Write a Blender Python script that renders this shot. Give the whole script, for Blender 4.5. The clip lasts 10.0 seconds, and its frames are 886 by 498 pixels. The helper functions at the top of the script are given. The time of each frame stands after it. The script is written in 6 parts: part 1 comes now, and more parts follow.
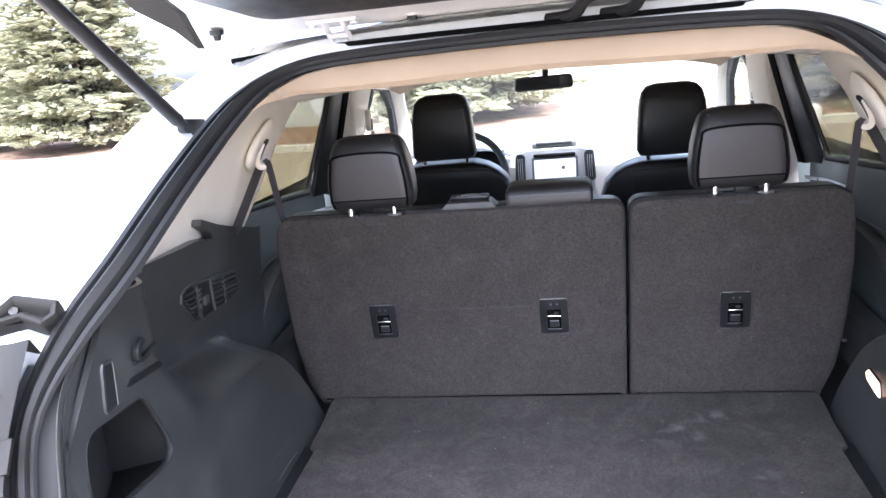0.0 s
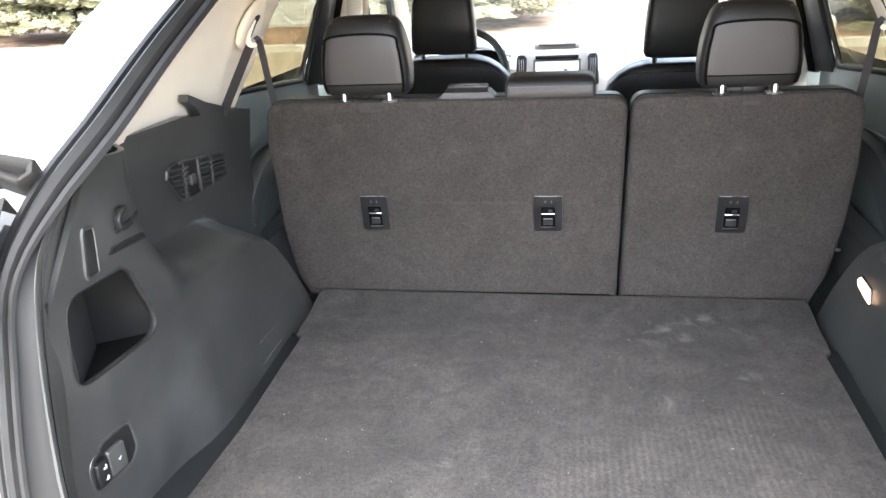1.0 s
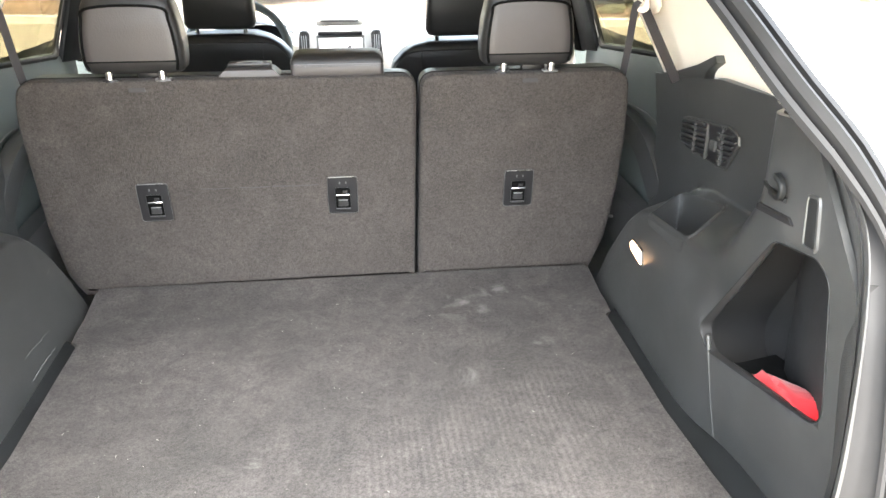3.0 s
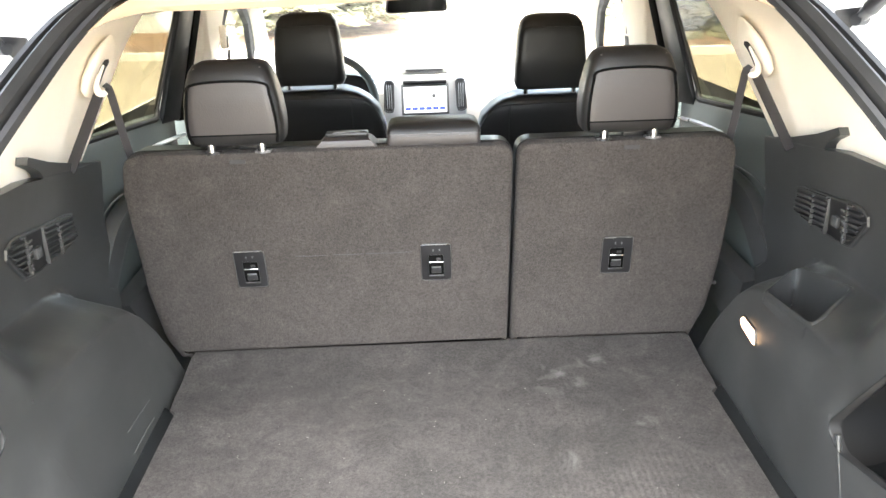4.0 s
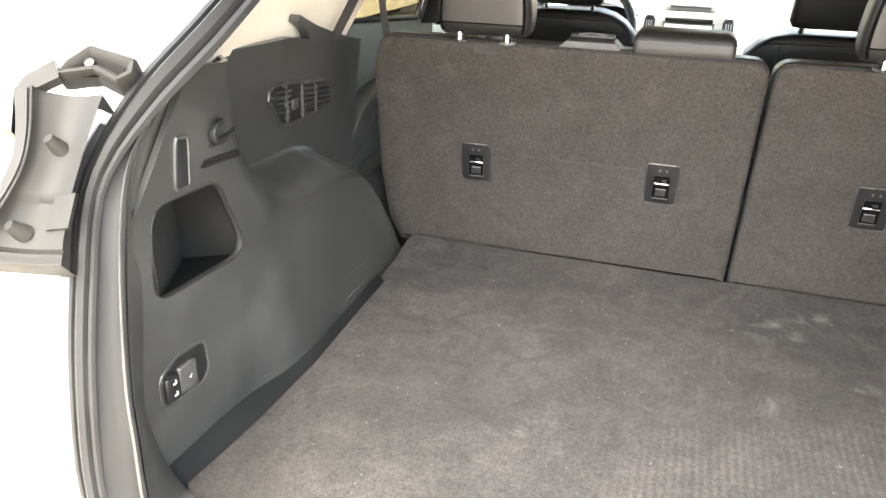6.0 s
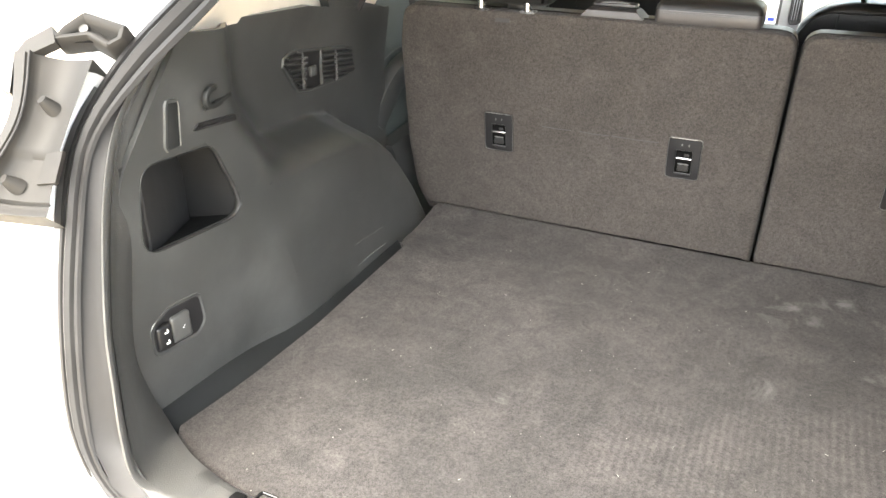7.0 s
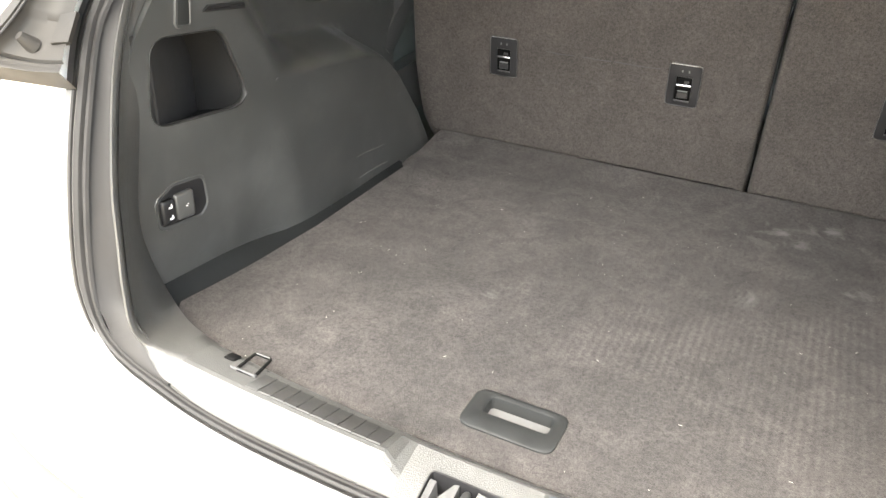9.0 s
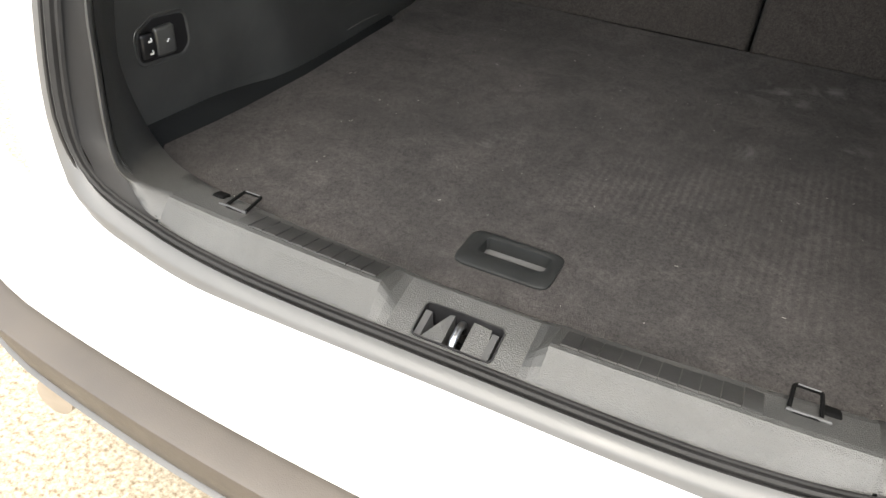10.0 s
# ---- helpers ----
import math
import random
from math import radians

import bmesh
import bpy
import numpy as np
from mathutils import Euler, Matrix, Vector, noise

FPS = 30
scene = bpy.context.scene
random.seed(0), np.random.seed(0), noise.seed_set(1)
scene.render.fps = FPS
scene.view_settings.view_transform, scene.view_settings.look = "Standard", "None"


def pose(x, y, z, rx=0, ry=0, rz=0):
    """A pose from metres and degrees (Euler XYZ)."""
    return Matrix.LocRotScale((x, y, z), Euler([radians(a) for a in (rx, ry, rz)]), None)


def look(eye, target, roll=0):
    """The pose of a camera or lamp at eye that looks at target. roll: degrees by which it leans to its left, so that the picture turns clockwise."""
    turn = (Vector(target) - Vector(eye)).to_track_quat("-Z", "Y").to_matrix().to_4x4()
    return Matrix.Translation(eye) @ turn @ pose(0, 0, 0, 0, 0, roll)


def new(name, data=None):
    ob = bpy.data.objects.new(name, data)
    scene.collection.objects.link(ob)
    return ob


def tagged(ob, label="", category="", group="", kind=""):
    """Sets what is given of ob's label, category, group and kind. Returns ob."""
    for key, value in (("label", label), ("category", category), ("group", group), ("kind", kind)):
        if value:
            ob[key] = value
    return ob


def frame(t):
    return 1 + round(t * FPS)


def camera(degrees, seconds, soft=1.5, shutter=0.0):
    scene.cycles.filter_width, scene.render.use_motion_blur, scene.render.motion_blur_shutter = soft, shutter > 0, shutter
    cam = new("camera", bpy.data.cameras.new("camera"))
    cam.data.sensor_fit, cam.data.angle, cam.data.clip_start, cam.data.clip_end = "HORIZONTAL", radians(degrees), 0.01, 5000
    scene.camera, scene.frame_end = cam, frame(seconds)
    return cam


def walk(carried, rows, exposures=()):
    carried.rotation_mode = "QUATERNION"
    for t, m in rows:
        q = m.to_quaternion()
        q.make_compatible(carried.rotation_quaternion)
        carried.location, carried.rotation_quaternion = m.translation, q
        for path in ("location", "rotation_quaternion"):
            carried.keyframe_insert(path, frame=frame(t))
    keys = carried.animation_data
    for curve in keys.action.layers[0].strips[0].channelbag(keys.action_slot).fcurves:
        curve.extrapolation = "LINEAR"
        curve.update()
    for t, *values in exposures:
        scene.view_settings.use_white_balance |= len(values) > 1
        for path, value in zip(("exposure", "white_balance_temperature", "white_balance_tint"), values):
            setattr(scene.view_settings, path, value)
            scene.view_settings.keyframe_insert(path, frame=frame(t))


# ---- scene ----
cam = camera(61.7, 10.0)
PATH = [
    (0, (0.051, -0.542, 1.58), (-0.301, 1.365, 1.092), -5.5),
    (0.5, (0.019, -0.516, 1.566), (-0.34, 1.363, 0.983), -3.4),
    (1, (0.045, -0.525, 1.526), (-0.293, 1.313, 0.814), -3.0),
    (1.5, (0.033, -0.53, 1.524), (-0.247, 1.292, 0.747), -2.1),
    (2, (0.021, -0.523, 1.523), (-0.154, 1.307, 0.735), -1.7),
    (2.2, (0.04, -0.508, 1.52), (-0.009, 1.332, 0.731), -1.5),
    (3.3, (0.026, -0.477, 1.529), (0.25, 1.352, 0.752), 0.0),
    (3.5, (0.012, -0.453, 1.551), (0.133, 1.391, 0.787), -0.8),
    (4, (-0.015, -0.416, 1.6), (0.015, 1.45, 0.882), -1.9),
    (4.5, (-0.002, -0.411, 1.611), (0.025, 1.473, 0.943), -1.6),
    (5, (-0.013, -0.424, 1.596), (-0.062, 1.452, 0.906), -1.6),
    (5.5, (-0.035, -0.47, 1.555), (-0.349, 1.354, 0.797), -1.8),
    (6, (0.017, -0.459, 1.486), (-0.545, 1.28, 0.674), 1.4),
    (6.2, (0.074, -0.447, 1.486), (-0.609, 1.242, 0.661), 0.9),
    (7.3, (0.172, -0.418, 1.493), (-0.61, 1.194, 0.603), -0.2),
    (7.5, (0.176, -0.415, 1.476), (-0.633, 1.2, 0.617), -1.0),
    (8, (0.155, -0.397, 1.478), (-0.668, 1.222, 0.638), -3.7),
    (8.5, (0.17, -0.402, 1.446), (-0.6, 1.233, 0.59), -2.1),
    (9, (0.228, -0.496, 1.39), (-0.541, 1.094, 0.451), 2.7),
    (9.5, (0.238, -0.507, 1.321), (-0.487, 1.028, 0.263), 3.8),
    (10, (0.224, -0.515, 1.311), (-0.427, 0.967, 0.136), 4.5),
]
EXPOSURES = [(0.0, 3.2, 5600, 16), (0.6, 3.2, 5600, 14), (1.3, 4.1, 6500, 7), (3.4, 4.3, 6500, 7), (4.8, 4.3, 6500, 7), (6.2, 4.07, 6900, 7), (8.4, 4.07, 7000, 7), (9.0, 3.72, 7000, 7), (9.5, 3.25, 7000, 7), (10.0, 1.95, 6800, 7)]
walk(cam, [(t, look(eye, target, roll)) for t, eye, target, roll in PATH], EXPOSURES)

# ---- daylight: bright hazy sky, wide soft sun from behind ----
world = bpy.data.worlds.new("sky")
scene.world = world
world.use_nodes = True
wn = world.node_tree
sky = wn.nodes.new("ShaderNodeTexSky")
sky.sky_type = "NISHITA"
sky.sun_disc = False
SUN_EL, SUN_AZ = 62.0, 175.0
sky.sun_elevation, sky.sun_rotation = radians(SUN_EL), radians(SUN_AZ)
sky.air_density, sky.dust_density, sky.ozone_density = 1.0, 4.0, 1.0
haze = wn.nodes.new("ShaderNodeHueSaturation")
haze.inputs["Saturation"].default_value = 0.55
wn.links.new(sky.outputs[0], haze.inputs["Color"])
wn.links.new(haze.outputs[0], wn.nodes["Background"].inputs[0])
wn.nodes["Background"].inputs[1].default_value = 0.15
sun = new("sun", bpy.data.lights.new("sun", "SUN"))
sun.data.energy, sun.data.angle, sun.data.color = 1.4, radians(70), (1.0, 0.96, 0.9)
sun.matrix_world = look((20 * math.sin(radians(SUN_AZ)) * math.cos(radians(SUN_EL)),
                         20 * math.cos(radians(SUN_AZ)) * math.cos(radians(SUN_EL)),
                         20 * math.sin(radians(SUN_EL))), (0, 0, 0))

# ---- mesh helpers ----


def curve_through(pts, n):
    """n points on a smooth curve through the control points."""
    p = np.array(pts, float)
    m = len(p)
    out = []
    for u in np.linspace(0, m - 1, n):
        i = min(int(u), m - 2)
        f = u - i
        a, b, c, d = p[max(i - 1, 0)], p[i], p[i + 1], p[min(i + 2, m - 1)]
        out.append(0.5 * (2 * b + (c - a) * f + (2 * a - 5 * b + 4 * c - d) * f * f + (3 * b - a - 3 * c + d) * f ** 3))
    return [Vector(q) for q in out]


def lerp_on(x, table):
    xs, ys = zip(*table)
    return float(np.interp(x, xs, ys))


def smooth01(t):
    t = min(max(t, 0.0), 1.0)
    return t * t * (3 - 2 * t)


def rounded(pts, r, n=5):
    """A 2D polygon with rounded corners; r one radius or one per corner."""
    out, m = [], len(pts)
    for i, p in enumerate(pts):
        rad = r[i] if isinstance(r, (list, tuple)) else r
        p, a, b = Vector(p), Vector(pts[i - 1]), Vector(pts[(i + 1) % m])
        da, db = (a - p), (b - p)
        la, lb = da.length, db.length
        da, db = da / la, db / lb
        k = min(rad / max(math.tan(da.angle(db) / 2), 1e-3), 0.48 * la, 0.48 * lb)
        s, e = p + da * k, p + db * k
        for j in range(n + 1):
            f = j / n
            out.append((s * (1 - f) ** 2 + p * 2 * f * (1 - f) + e * f * f))
    return out


def inset(poly, d):
    """Move a 2D outline inwards by d, along its own normals."""
    m = len(poly)
    area = sum(poly[i].x * poly[(i + 1) % m].y - poly[(i + 1) % m].x * poly[i].y for i in range(m))
    sg = 1 if area > 0 else -1
    out = []
    for i in range(m):
        t = poly[(i + 1) % m] - poly[i - 1]
        nrm = Vector((-t.y, t.x)) * sg
        out.append(poly[i] + (nrm.normalized() * d if nrm.length > 1e-9 else nrm))
    return out


def loft(bm, rings, closed=True, caps=True):
    vs = [[bm.verts.new(p) for p in ring] for ring in rings]
    n = len(vs[0])
    for a, b in zip(vs, vs[1:]):
        for i in range(n if closed else n - 1):
            j = (i + 1) % n
            bm.faces.new((a[i], a[j], b[j], b[i]))
    if caps and closed:
        if caps != "end":
            bm.faces.new(vs[0][::-1])
        bm.faces.new(vs[-1])
    return vs


def frames_along(path, up, closed=False):
    n, out = len(path), []
    for i, p in enumerate(path):
        t = (path[(i + 1) % n] - path[i - 1]) if closed or 0 < i < n - 1 else (path[1] - path[0] if i == 0 else path[-1] - path[-2])
        t = t.normalized()
        side = t.cross(up(i) if callable(up) else Vector(up))
        side = side.normalized() if side.length > 1e-6 else Vector((1, 0, 0))
        out.append((p, side, side.cross(t).normalized()))
    return out


def sweep(bm, path, profile, up=(0, 0, 1), closed=False):
    """Carry a closed 2D profile along a path: profile x goes to the side, y up."""
    path = [Vector(p) for p in path]
    rings = [[p + s * a + u * b for a, b in profile] for p, s, u in frames_along(path, up, closed)]
    if closed:
        vs = [[bm.verts.new(q) for q in ring] for ring in rings]
        n = len(profile)
        for k in range(len(vs)):
            a, b = vs[k], vs[(k + 1) % len(vs)]
            for i in range(n):
                j = (i + 1) % n
                bm.faces.new((a[i], a[j], b[j], b[i]))
    else:
        loft(bm, rings)


def circle(r, n=8, ry=None):
    return [(r * math.cos(2 * math.pi * i / n), (ry or r) * math.sin(2 * math.pi * i / n)) for i in range(n)]


def tube(bm, path, r, n=8, up=(0.13, 0.21, 0.97), closed=False):
    sweep(bm, path, circle(r, n), up, closed)


def slab(bm, c, size, bev=0.004, seg=2, m=None):
    """A box with rounded edges, about c; m turns it about its own middle."""
    r = bmesh.ops.create_cube(bm, size=1.0)
    vs = r["verts"]
    for v in vs:
        v.co = Vector((v.co.x * size[0], v.co.y * size[1], v.co.z * size[2]))
    if bev > 0:
        es = list({e for v in vs for e in v.link_edges})
        b = bmesh.ops.bevel(bm, geom=es, offset=min(bev, 0.49 * min(size)), segments=seg, profile=0.5, affect="EDGES", clamp_overlap=True)
        vs = list({v for f in b["faces"] for v in f.verts} | {v for v in vs if v.is_valid})
    for v in vs:
        v.co = (m @ v.co if m else v.co) + Vector(c)
    return vs


def turn(rx=0, ry=0, rz=0):
    return Euler((radians(rx), radians(ry), radians(rz))).to_matrix()


def rod(bm, a, b, r, n=10, r2=None):
    a, b = Vector(a), Vector(b)
    d = (b - a).normalized()
    s = d.cross(Vector((0.3, 0.2, 0.93))).normalized()
    u = s.cross(d)
    loft(bm, [[a + s * x + u * y for x, y in circle(r, n)], [b + s * x + u * y for x, y in circle(r2 or r, n)]])


def prism(bm, outline, place, depth, edge=0.003):
    """A 2D outline set out by place(a, b, d), with depth and a rounded front edge."""
    steps = [(edge, 0.0), (edge * 0.3, edge * 0.3), (0.0, edge), (0.0, depth)]
    loft(bm, [[place(q.x, q.y, d) for q in inset(outline, k)] for k, d in steps])


def finish(bm, limit=38):
    bmesh.ops.recalc_face_normals(bm, faces=bm.faces)
    for f in bm.faces:
        f.smooth = True
    for e in bm.edges:
        if len(e.link_faces) == 2:
            e.smooth = e.calc_face_angle(0) < radians(limit)


def top_of(ob):
    while ob.parent:
        ob = ob.parent
    return ob


def part(name, bm, mat, parent=None, label="", limit=38):
    """Links a bmesh (in world metres) as one mesh object under a thing or a part."""
    finish(bm, limit)
    if parent:
        bmesh.ops.translate(bm, verts=bm.verts, vec=-top_of(parent).location)
    me = bpy.data.meshes.new(name)
    bm.to_mesh(me)
    bm.free()
    for mt in (mat if isinstance(mat, (list, tuple)) else [mat]):
        me.materials.append(mt)
    ob = new(name, me)
    if parent:
        ob.parent = parent
    if label:
        tagged(ob, label)
    return ob


def thing(name, at, label, category, group="", kind=""):
    ob = new(name)
    ob.location = at
    ob.empty_display_size = 0.05
    return tagged(ob, label, category, group, kind)


def B():
    return bmesh.new()


def cut(ob, makers):
    """Cut shapes out of a mesh object for good."""
    for mk in makers:
        bm = B()
        mk(bm)
        bmesh.ops.recalc_face_normals(bm, faces=bm.faces)
        bmesh.ops.translate(bm, verts=bm.verts, vec=-top_of(ob).location)
        me = bpy.data.meshes.new("cutter")
        bm.to_mesh(me)
        bm.free()
        tool = new("cutter", me)
        tool.location = top_of(ob).location
        md = ob.modifiers.new("cut", "BOOLEAN")
        md.operation, md.object, md.solver = "DIFFERENCE", tool, "EXACT"
        dg = bpy.context.evaluated_depsgraph_get()
        dg.update()
        done = bpy.data.meshes.new_from_object(ob.evaluated_get(dg))
        ob.modifiers.clear()
        old = ob.data
        ob.data = done
        done.name = old.name
        bpy.data.meshes.remove(old)
        bpy.data.objects.remove(tool)
        bpy.data.meshes.remove(me)


# ---- materials ----
def node_mat(name):
    m = bpy.data.materials.new(name)
    m.use_nodes = True
    nt = m.node_tree
    return m, nt, nt.nodes["Principled BSDF"]


def add(nt, kind, **kw):
    nd = nt.nodes.new(kind)
    for k, v in kw.items():
        nd.inputs[k].default_value = v
    return nd


def surface(name, base, rough=0.5, metal=0.0, var=0.15, big=6.0, fine=250.0, bump=0.15, dist=0.0006, spec=0.5, coat=0.0,
            rvar=0.1, speck=0.0, tint=None, sheen=0.0, grain="noise", dust=0.0):
    """Base colour with two scales of variation, uneven gloss and a fine relief."""
    m, nt, p = node_mat(name)
    ln = nt.links.new
    co = nt.nodes.new("ShaderNodeTexCoord").outputs["Object"]
    n1 = add(nt, "ShaderNodeTexNoise", Scale=big, Detail=5.0, Roughness=0.6)
    n2 = add(nt, "ShaderNodeTexNoise", Scale=fine, Detail=3.0, Roughness=0.65)
    for nd in (n1, n2):
        ln(co, nd.inputs["Vector"])
    lo = tuple(c * (1 - var) for c in base) + (1,)
    hi = tuple(c * (1 + var) for c in (tint or base)) + (1,)
    r1 = nt.nodes.new("ShaderNodeValToRGB")
    r1.color_ramp.elements[0].position, r1.color_ramp.elements[1].position = 0.32, 0.68
    r1.color_ramp.elements[0].color, r1.color_ramp.elements[1].color = lo, hi
    ln(n1.outputs["Fac"], r1.inputs["Fac"])
    col = r1.outputs["Color"]
    if speck:
        mp = add(nt, "ShaderNodeMapRange", **{"From Min": 0.3, "From Max": 0.72, "To Min": 1 - speck, "To Max": 1 + speck})
        ln(n2.outputs["Fac"], mp.inputs["Value"])
        mx = nt.nodes.new("ShaderNodeVectorMath")
        mx.operation = "SCALE"
        ln(col, mx.inputs[0])
        ln(mp.outputs["Result"], mx.inputs["Scale"])
        col = mx.outputs["Vector"]
    if dust:
        # thin pale dust and hand marks lying on the surface in streaky patches
        n3 = add(nt, "ShaderNodeTexNoise", Scale=8.3, Detail=7.0, Roughness=0.68, Distortion=0.2)
        ln(co, n3.inputs["Vector"])
        dm = add(nt, "ShaderNodeMapRange", **{"From Min": 0.48, "From Max": 0.74, "To Min": 0.0, "To Max": dust})
        ln(n3.outputs["Fac"], dm.inputs["Value"])
        dmx = nt.nodes.new("ShaderNodeMix")
        dmx.data_type = "RGBA"
        ln(dm.outputs["Result"], dmx.inputs["Factor"])
        ln(col, dmx.inputs["A"])
        dmx.inputs["B"].default_value = (0.17, 0.17, 0.168, 1)
        col = dmx.outputs["Result"]
    ln(col, p.inputs["Base Color"])
    rr = add(nt, "ShaderNodeMapRange", **{"From Min": 0.3, "From Max": 0.7, "To Min": max(rough - rvar, 0.02), "To Max": min(rough + rvar, 1)})
    ln(n1.outputs["Fac"], rr.inputs["Value"])
    ln(rr.outputs["Result"], p.inputs["Roughness"])
    p.inputs["Metallic"].default_value = metal
    p.inputs["Specular IOR Level"].default_value = spec
    p.inputs["Coat Weight"].default_value = coat
    p.inputs["Coat Roughness"].default_value = 0.05
    p.inputs["Sheen Weight"].default_value = sheen
    if bump:
        hgt = n2.outputs["Fac"]
        if grain == "cells":
            vo = add(nt, "ShaderNodeTexVoronoi", Scale=fine)
            ln(co, vo.inputs["Vector"])
            hgt = vo.outputs["Distance"]
        bp = add(nt, "ShaderNodeBump", Strength=bump, Distance=dist)
        ln(hgt, bp.inputs["Height"])
        ln(bp.outputs["Normal"], p.inputs["Normal"])
    return m


def glass_mat(name, tint, rough=0.0, ior=1.45):
    """A thin pane: see-through with its tint, and a mirror-like skin."""
    m, nt, p = node_mat(name)
    ln = nt.links.new
    nt.nodes.remove(p)
    tr = add(nt, "ShaderNodeBsdfTransparent", Color=(*tint, 1))
    gl = add(nt, "ShaderNodeBsdfGlossy", Roughness=rough)
    lw = add(nt, "ShaderNodeLayerWeight", Blend=0.5)
    pw = nt.nodes.new("ShaderNodeMath")
    pw.operation = "POWER"
    pw.inputs[1].default_value = 5.0
    ln(lw.outputs["Facing"], pw.inputs[0])
    fr = add(nt, "ShaderNodeMapRange", **{"To Min": 0.02, "To Max": 0.3})
    ln(pw.outputs[0], fr.inputs["Value"])
    mx = nt.nodes.new("ShaderNodeMixShader")
    ln(fr.outputs[0], mx.inputs[0])
    ln(tr.outputs[0], mx.inputs[1])
    ln(gl.outputs[0], mx.inputs[2])
    ln(mx.outputs[0], nt.nodes["Material Output"].inputs[0])
    return m


def glow_mat(name, col, power):
    m, nt, p = node_mat(name)
    p.inputs["Base Color"].default_value = (*col, 1)
    p.inputs["Emission Color"].default_value = (*col, 1)
    p.inputs["Emission Strength"].default_value = power
    return m


def carpet_mat(name, base, worn, stripes=0.0, smudges=(), fibre=0.78):
    """Needled carpet: fine fibres, rubbed paler patches, faint brush lines."""
    m, nt, p = node_mat(name)
    ln = nt.links.new
    co = nt.nodes.new("ShaderNodeTexCoord").outputs["Object"]
    f1 = add(nt, "ShaderNodeTexNoise", Scale=420.0, Detail=2.0, Roughness=0.8)
    f2 = add(nt, "ShaderNodeTexNoise", Scale=170.0, Detail=4.0, Roughness=0.75)
    w1 = add(nt, "ShaderNodeTexNoise", Scale=4.5, Detail=6.0, Roughness=0.62, Distortion=0.6)
    w2 = add(nt, "ShaderNodeTexNoise", Scale=14.0, Detail=5.0, Roughness=0.6, Distortion=1.2)
    for nd in (f1, f2, w1, w2):
        ln(co, nd.inputs["Vector"])
    wear = nt.nodes.new("ShaderNodeMath")
    wear.operation = "MULTIPLY"
    ln(w1.outputs["Fac"], wear.inputs[0])
    ln(w2.outputs["Fac"], wear.inputs[1])
    ramp = nt.nodes.new("ShaderNodeValToRGB")
    ramp.color_ramp.elements[0].position, ramp.color_ramp.elements[1].position = 0.12, 0.45
    ramp.color_ramp.elements[0].color, ramp.color_ramp.elements[1].color = (*base, 1), (*worn, 1)
    ln(wear.outputs[0], ramp.inputs["Fac"])
    fib = nt.nodes.new("ShaderNodeMath")
    fib.operation = "ADD"
    ln(f1.outputs["Fac"], fib.inputs[0])
    ln(f2.outputs["Fac"], fib.inputs[1])
    mr = add(nt, "ShaderNodeMapRange", **{"From Min": 0.7, "From Max": 1.3, "To Min": 1.02 - fibre, "To Max": 1.02 + fibre})
    ln(fib.outputs[0], mr.inputs["Value"])
    sc = nt.nodes.new("ShaderNodeVectorMath")
    sc.operation = "SCALE"
    ln(ramp.outputs["Color"], sc.inputs[0])
    ln(mr.outputs["Result"], sc.inputs["Scale"])
    col = sc.outputs["Vector"]
    hgt = fib.outputs[0]
    if stripes:
        wv = add(nt, "ShaderNodeTexWave", Scale=25.0, Distortion=1.1, **{"Detail": 2.0, "Detail Scale": 0.35})
        wv.bands_direction = "X"
        ln(co, wv.inputs["Vector"])
        # brush lines show best right of the middle
        away = nt.nodes.new("ShaderNodeVectorMath")
        away.operation = "DISTANCE"
        ln(co, away.inputs[0])
        away.inputs[1].default_value = (0.22, -0.12, 0.05)
        near_ = add(nt, "ShaderNodeMapRange", **{"From Min": 0.1, "From Max": 0.45, "To Min": 0.26, "To Max": 0.0})
        ln(away.outputs["Value"], near_.inputs["Value"])
        sm = nt.nodes.new("ShaderNodeMath")
        sm.operation = "ADD"
        ln(near_.outputs["Result"], sm.inputs[0])
        ln(w1.outputs["Fac"], sm.inputs[1])
        msk = add(nt, "ShaderNodeMapRange", **{"From Min": 0.60, "From Max": 0.84, "To Min": 0.0, "To Max": stripes})
        ln(sm.outputs[0], msk.inputs["Value"])
        mul = nt.nodes.new("ShaderNodeMath")
        mul.operation = "MULTIPLY"
        ln(wv.outputs["Fac"], mul.inputs[0])
        ln(msk.outputs["Result"], mul.inputs[1])
        one = nt.nodes.new("ShaderNodeMath")
        one.operation = "SUBTRACT"
        one.inputs[0].default_value = 1.0
        ln(mul.outputs[0], one.inputs[1])
        sc2 = nt.nodes.new("ShaderNodeVectorMath")
        sc2.operation = "SCALE"
        ln(col, sc2.inputs[0])
        ln(one.outputs[0], sc2.inputs["Scale"])
        col = sc2.outputs["Vector"]
    if smudges:
        # chalky dust rubbed into the pile, broken up by the fibre noise
        total = None
        for x, y, r in smudges:
            ds = nt.nodes.new("ShaderNodeVectorMath")
            ds.operation = "DISTANCE"
            ln(co, ds.inputs[0])
            ds.inputs[1].default_value = (x, y, 0.05)
            fall = add(nt, "ShaderNodeMapRange", **{"From Min": 0.0, "From Max": r, "To Min": 1.0, "To Max": 0.0})
            ln(ds.outputs["Value"], fall.inputs["Value"])
            if total is None:
                total = fall.outputs["Result"]
            else:
                mxm = nt.nodes.new("ShaderNodeMath")
                mxm.operation = "MAXIMUM"
                ln(total, mxm.inputs[0])
                ln(fall.outputs["Result"], mxm.inputs[1])
                total = mxm.outputs[0]
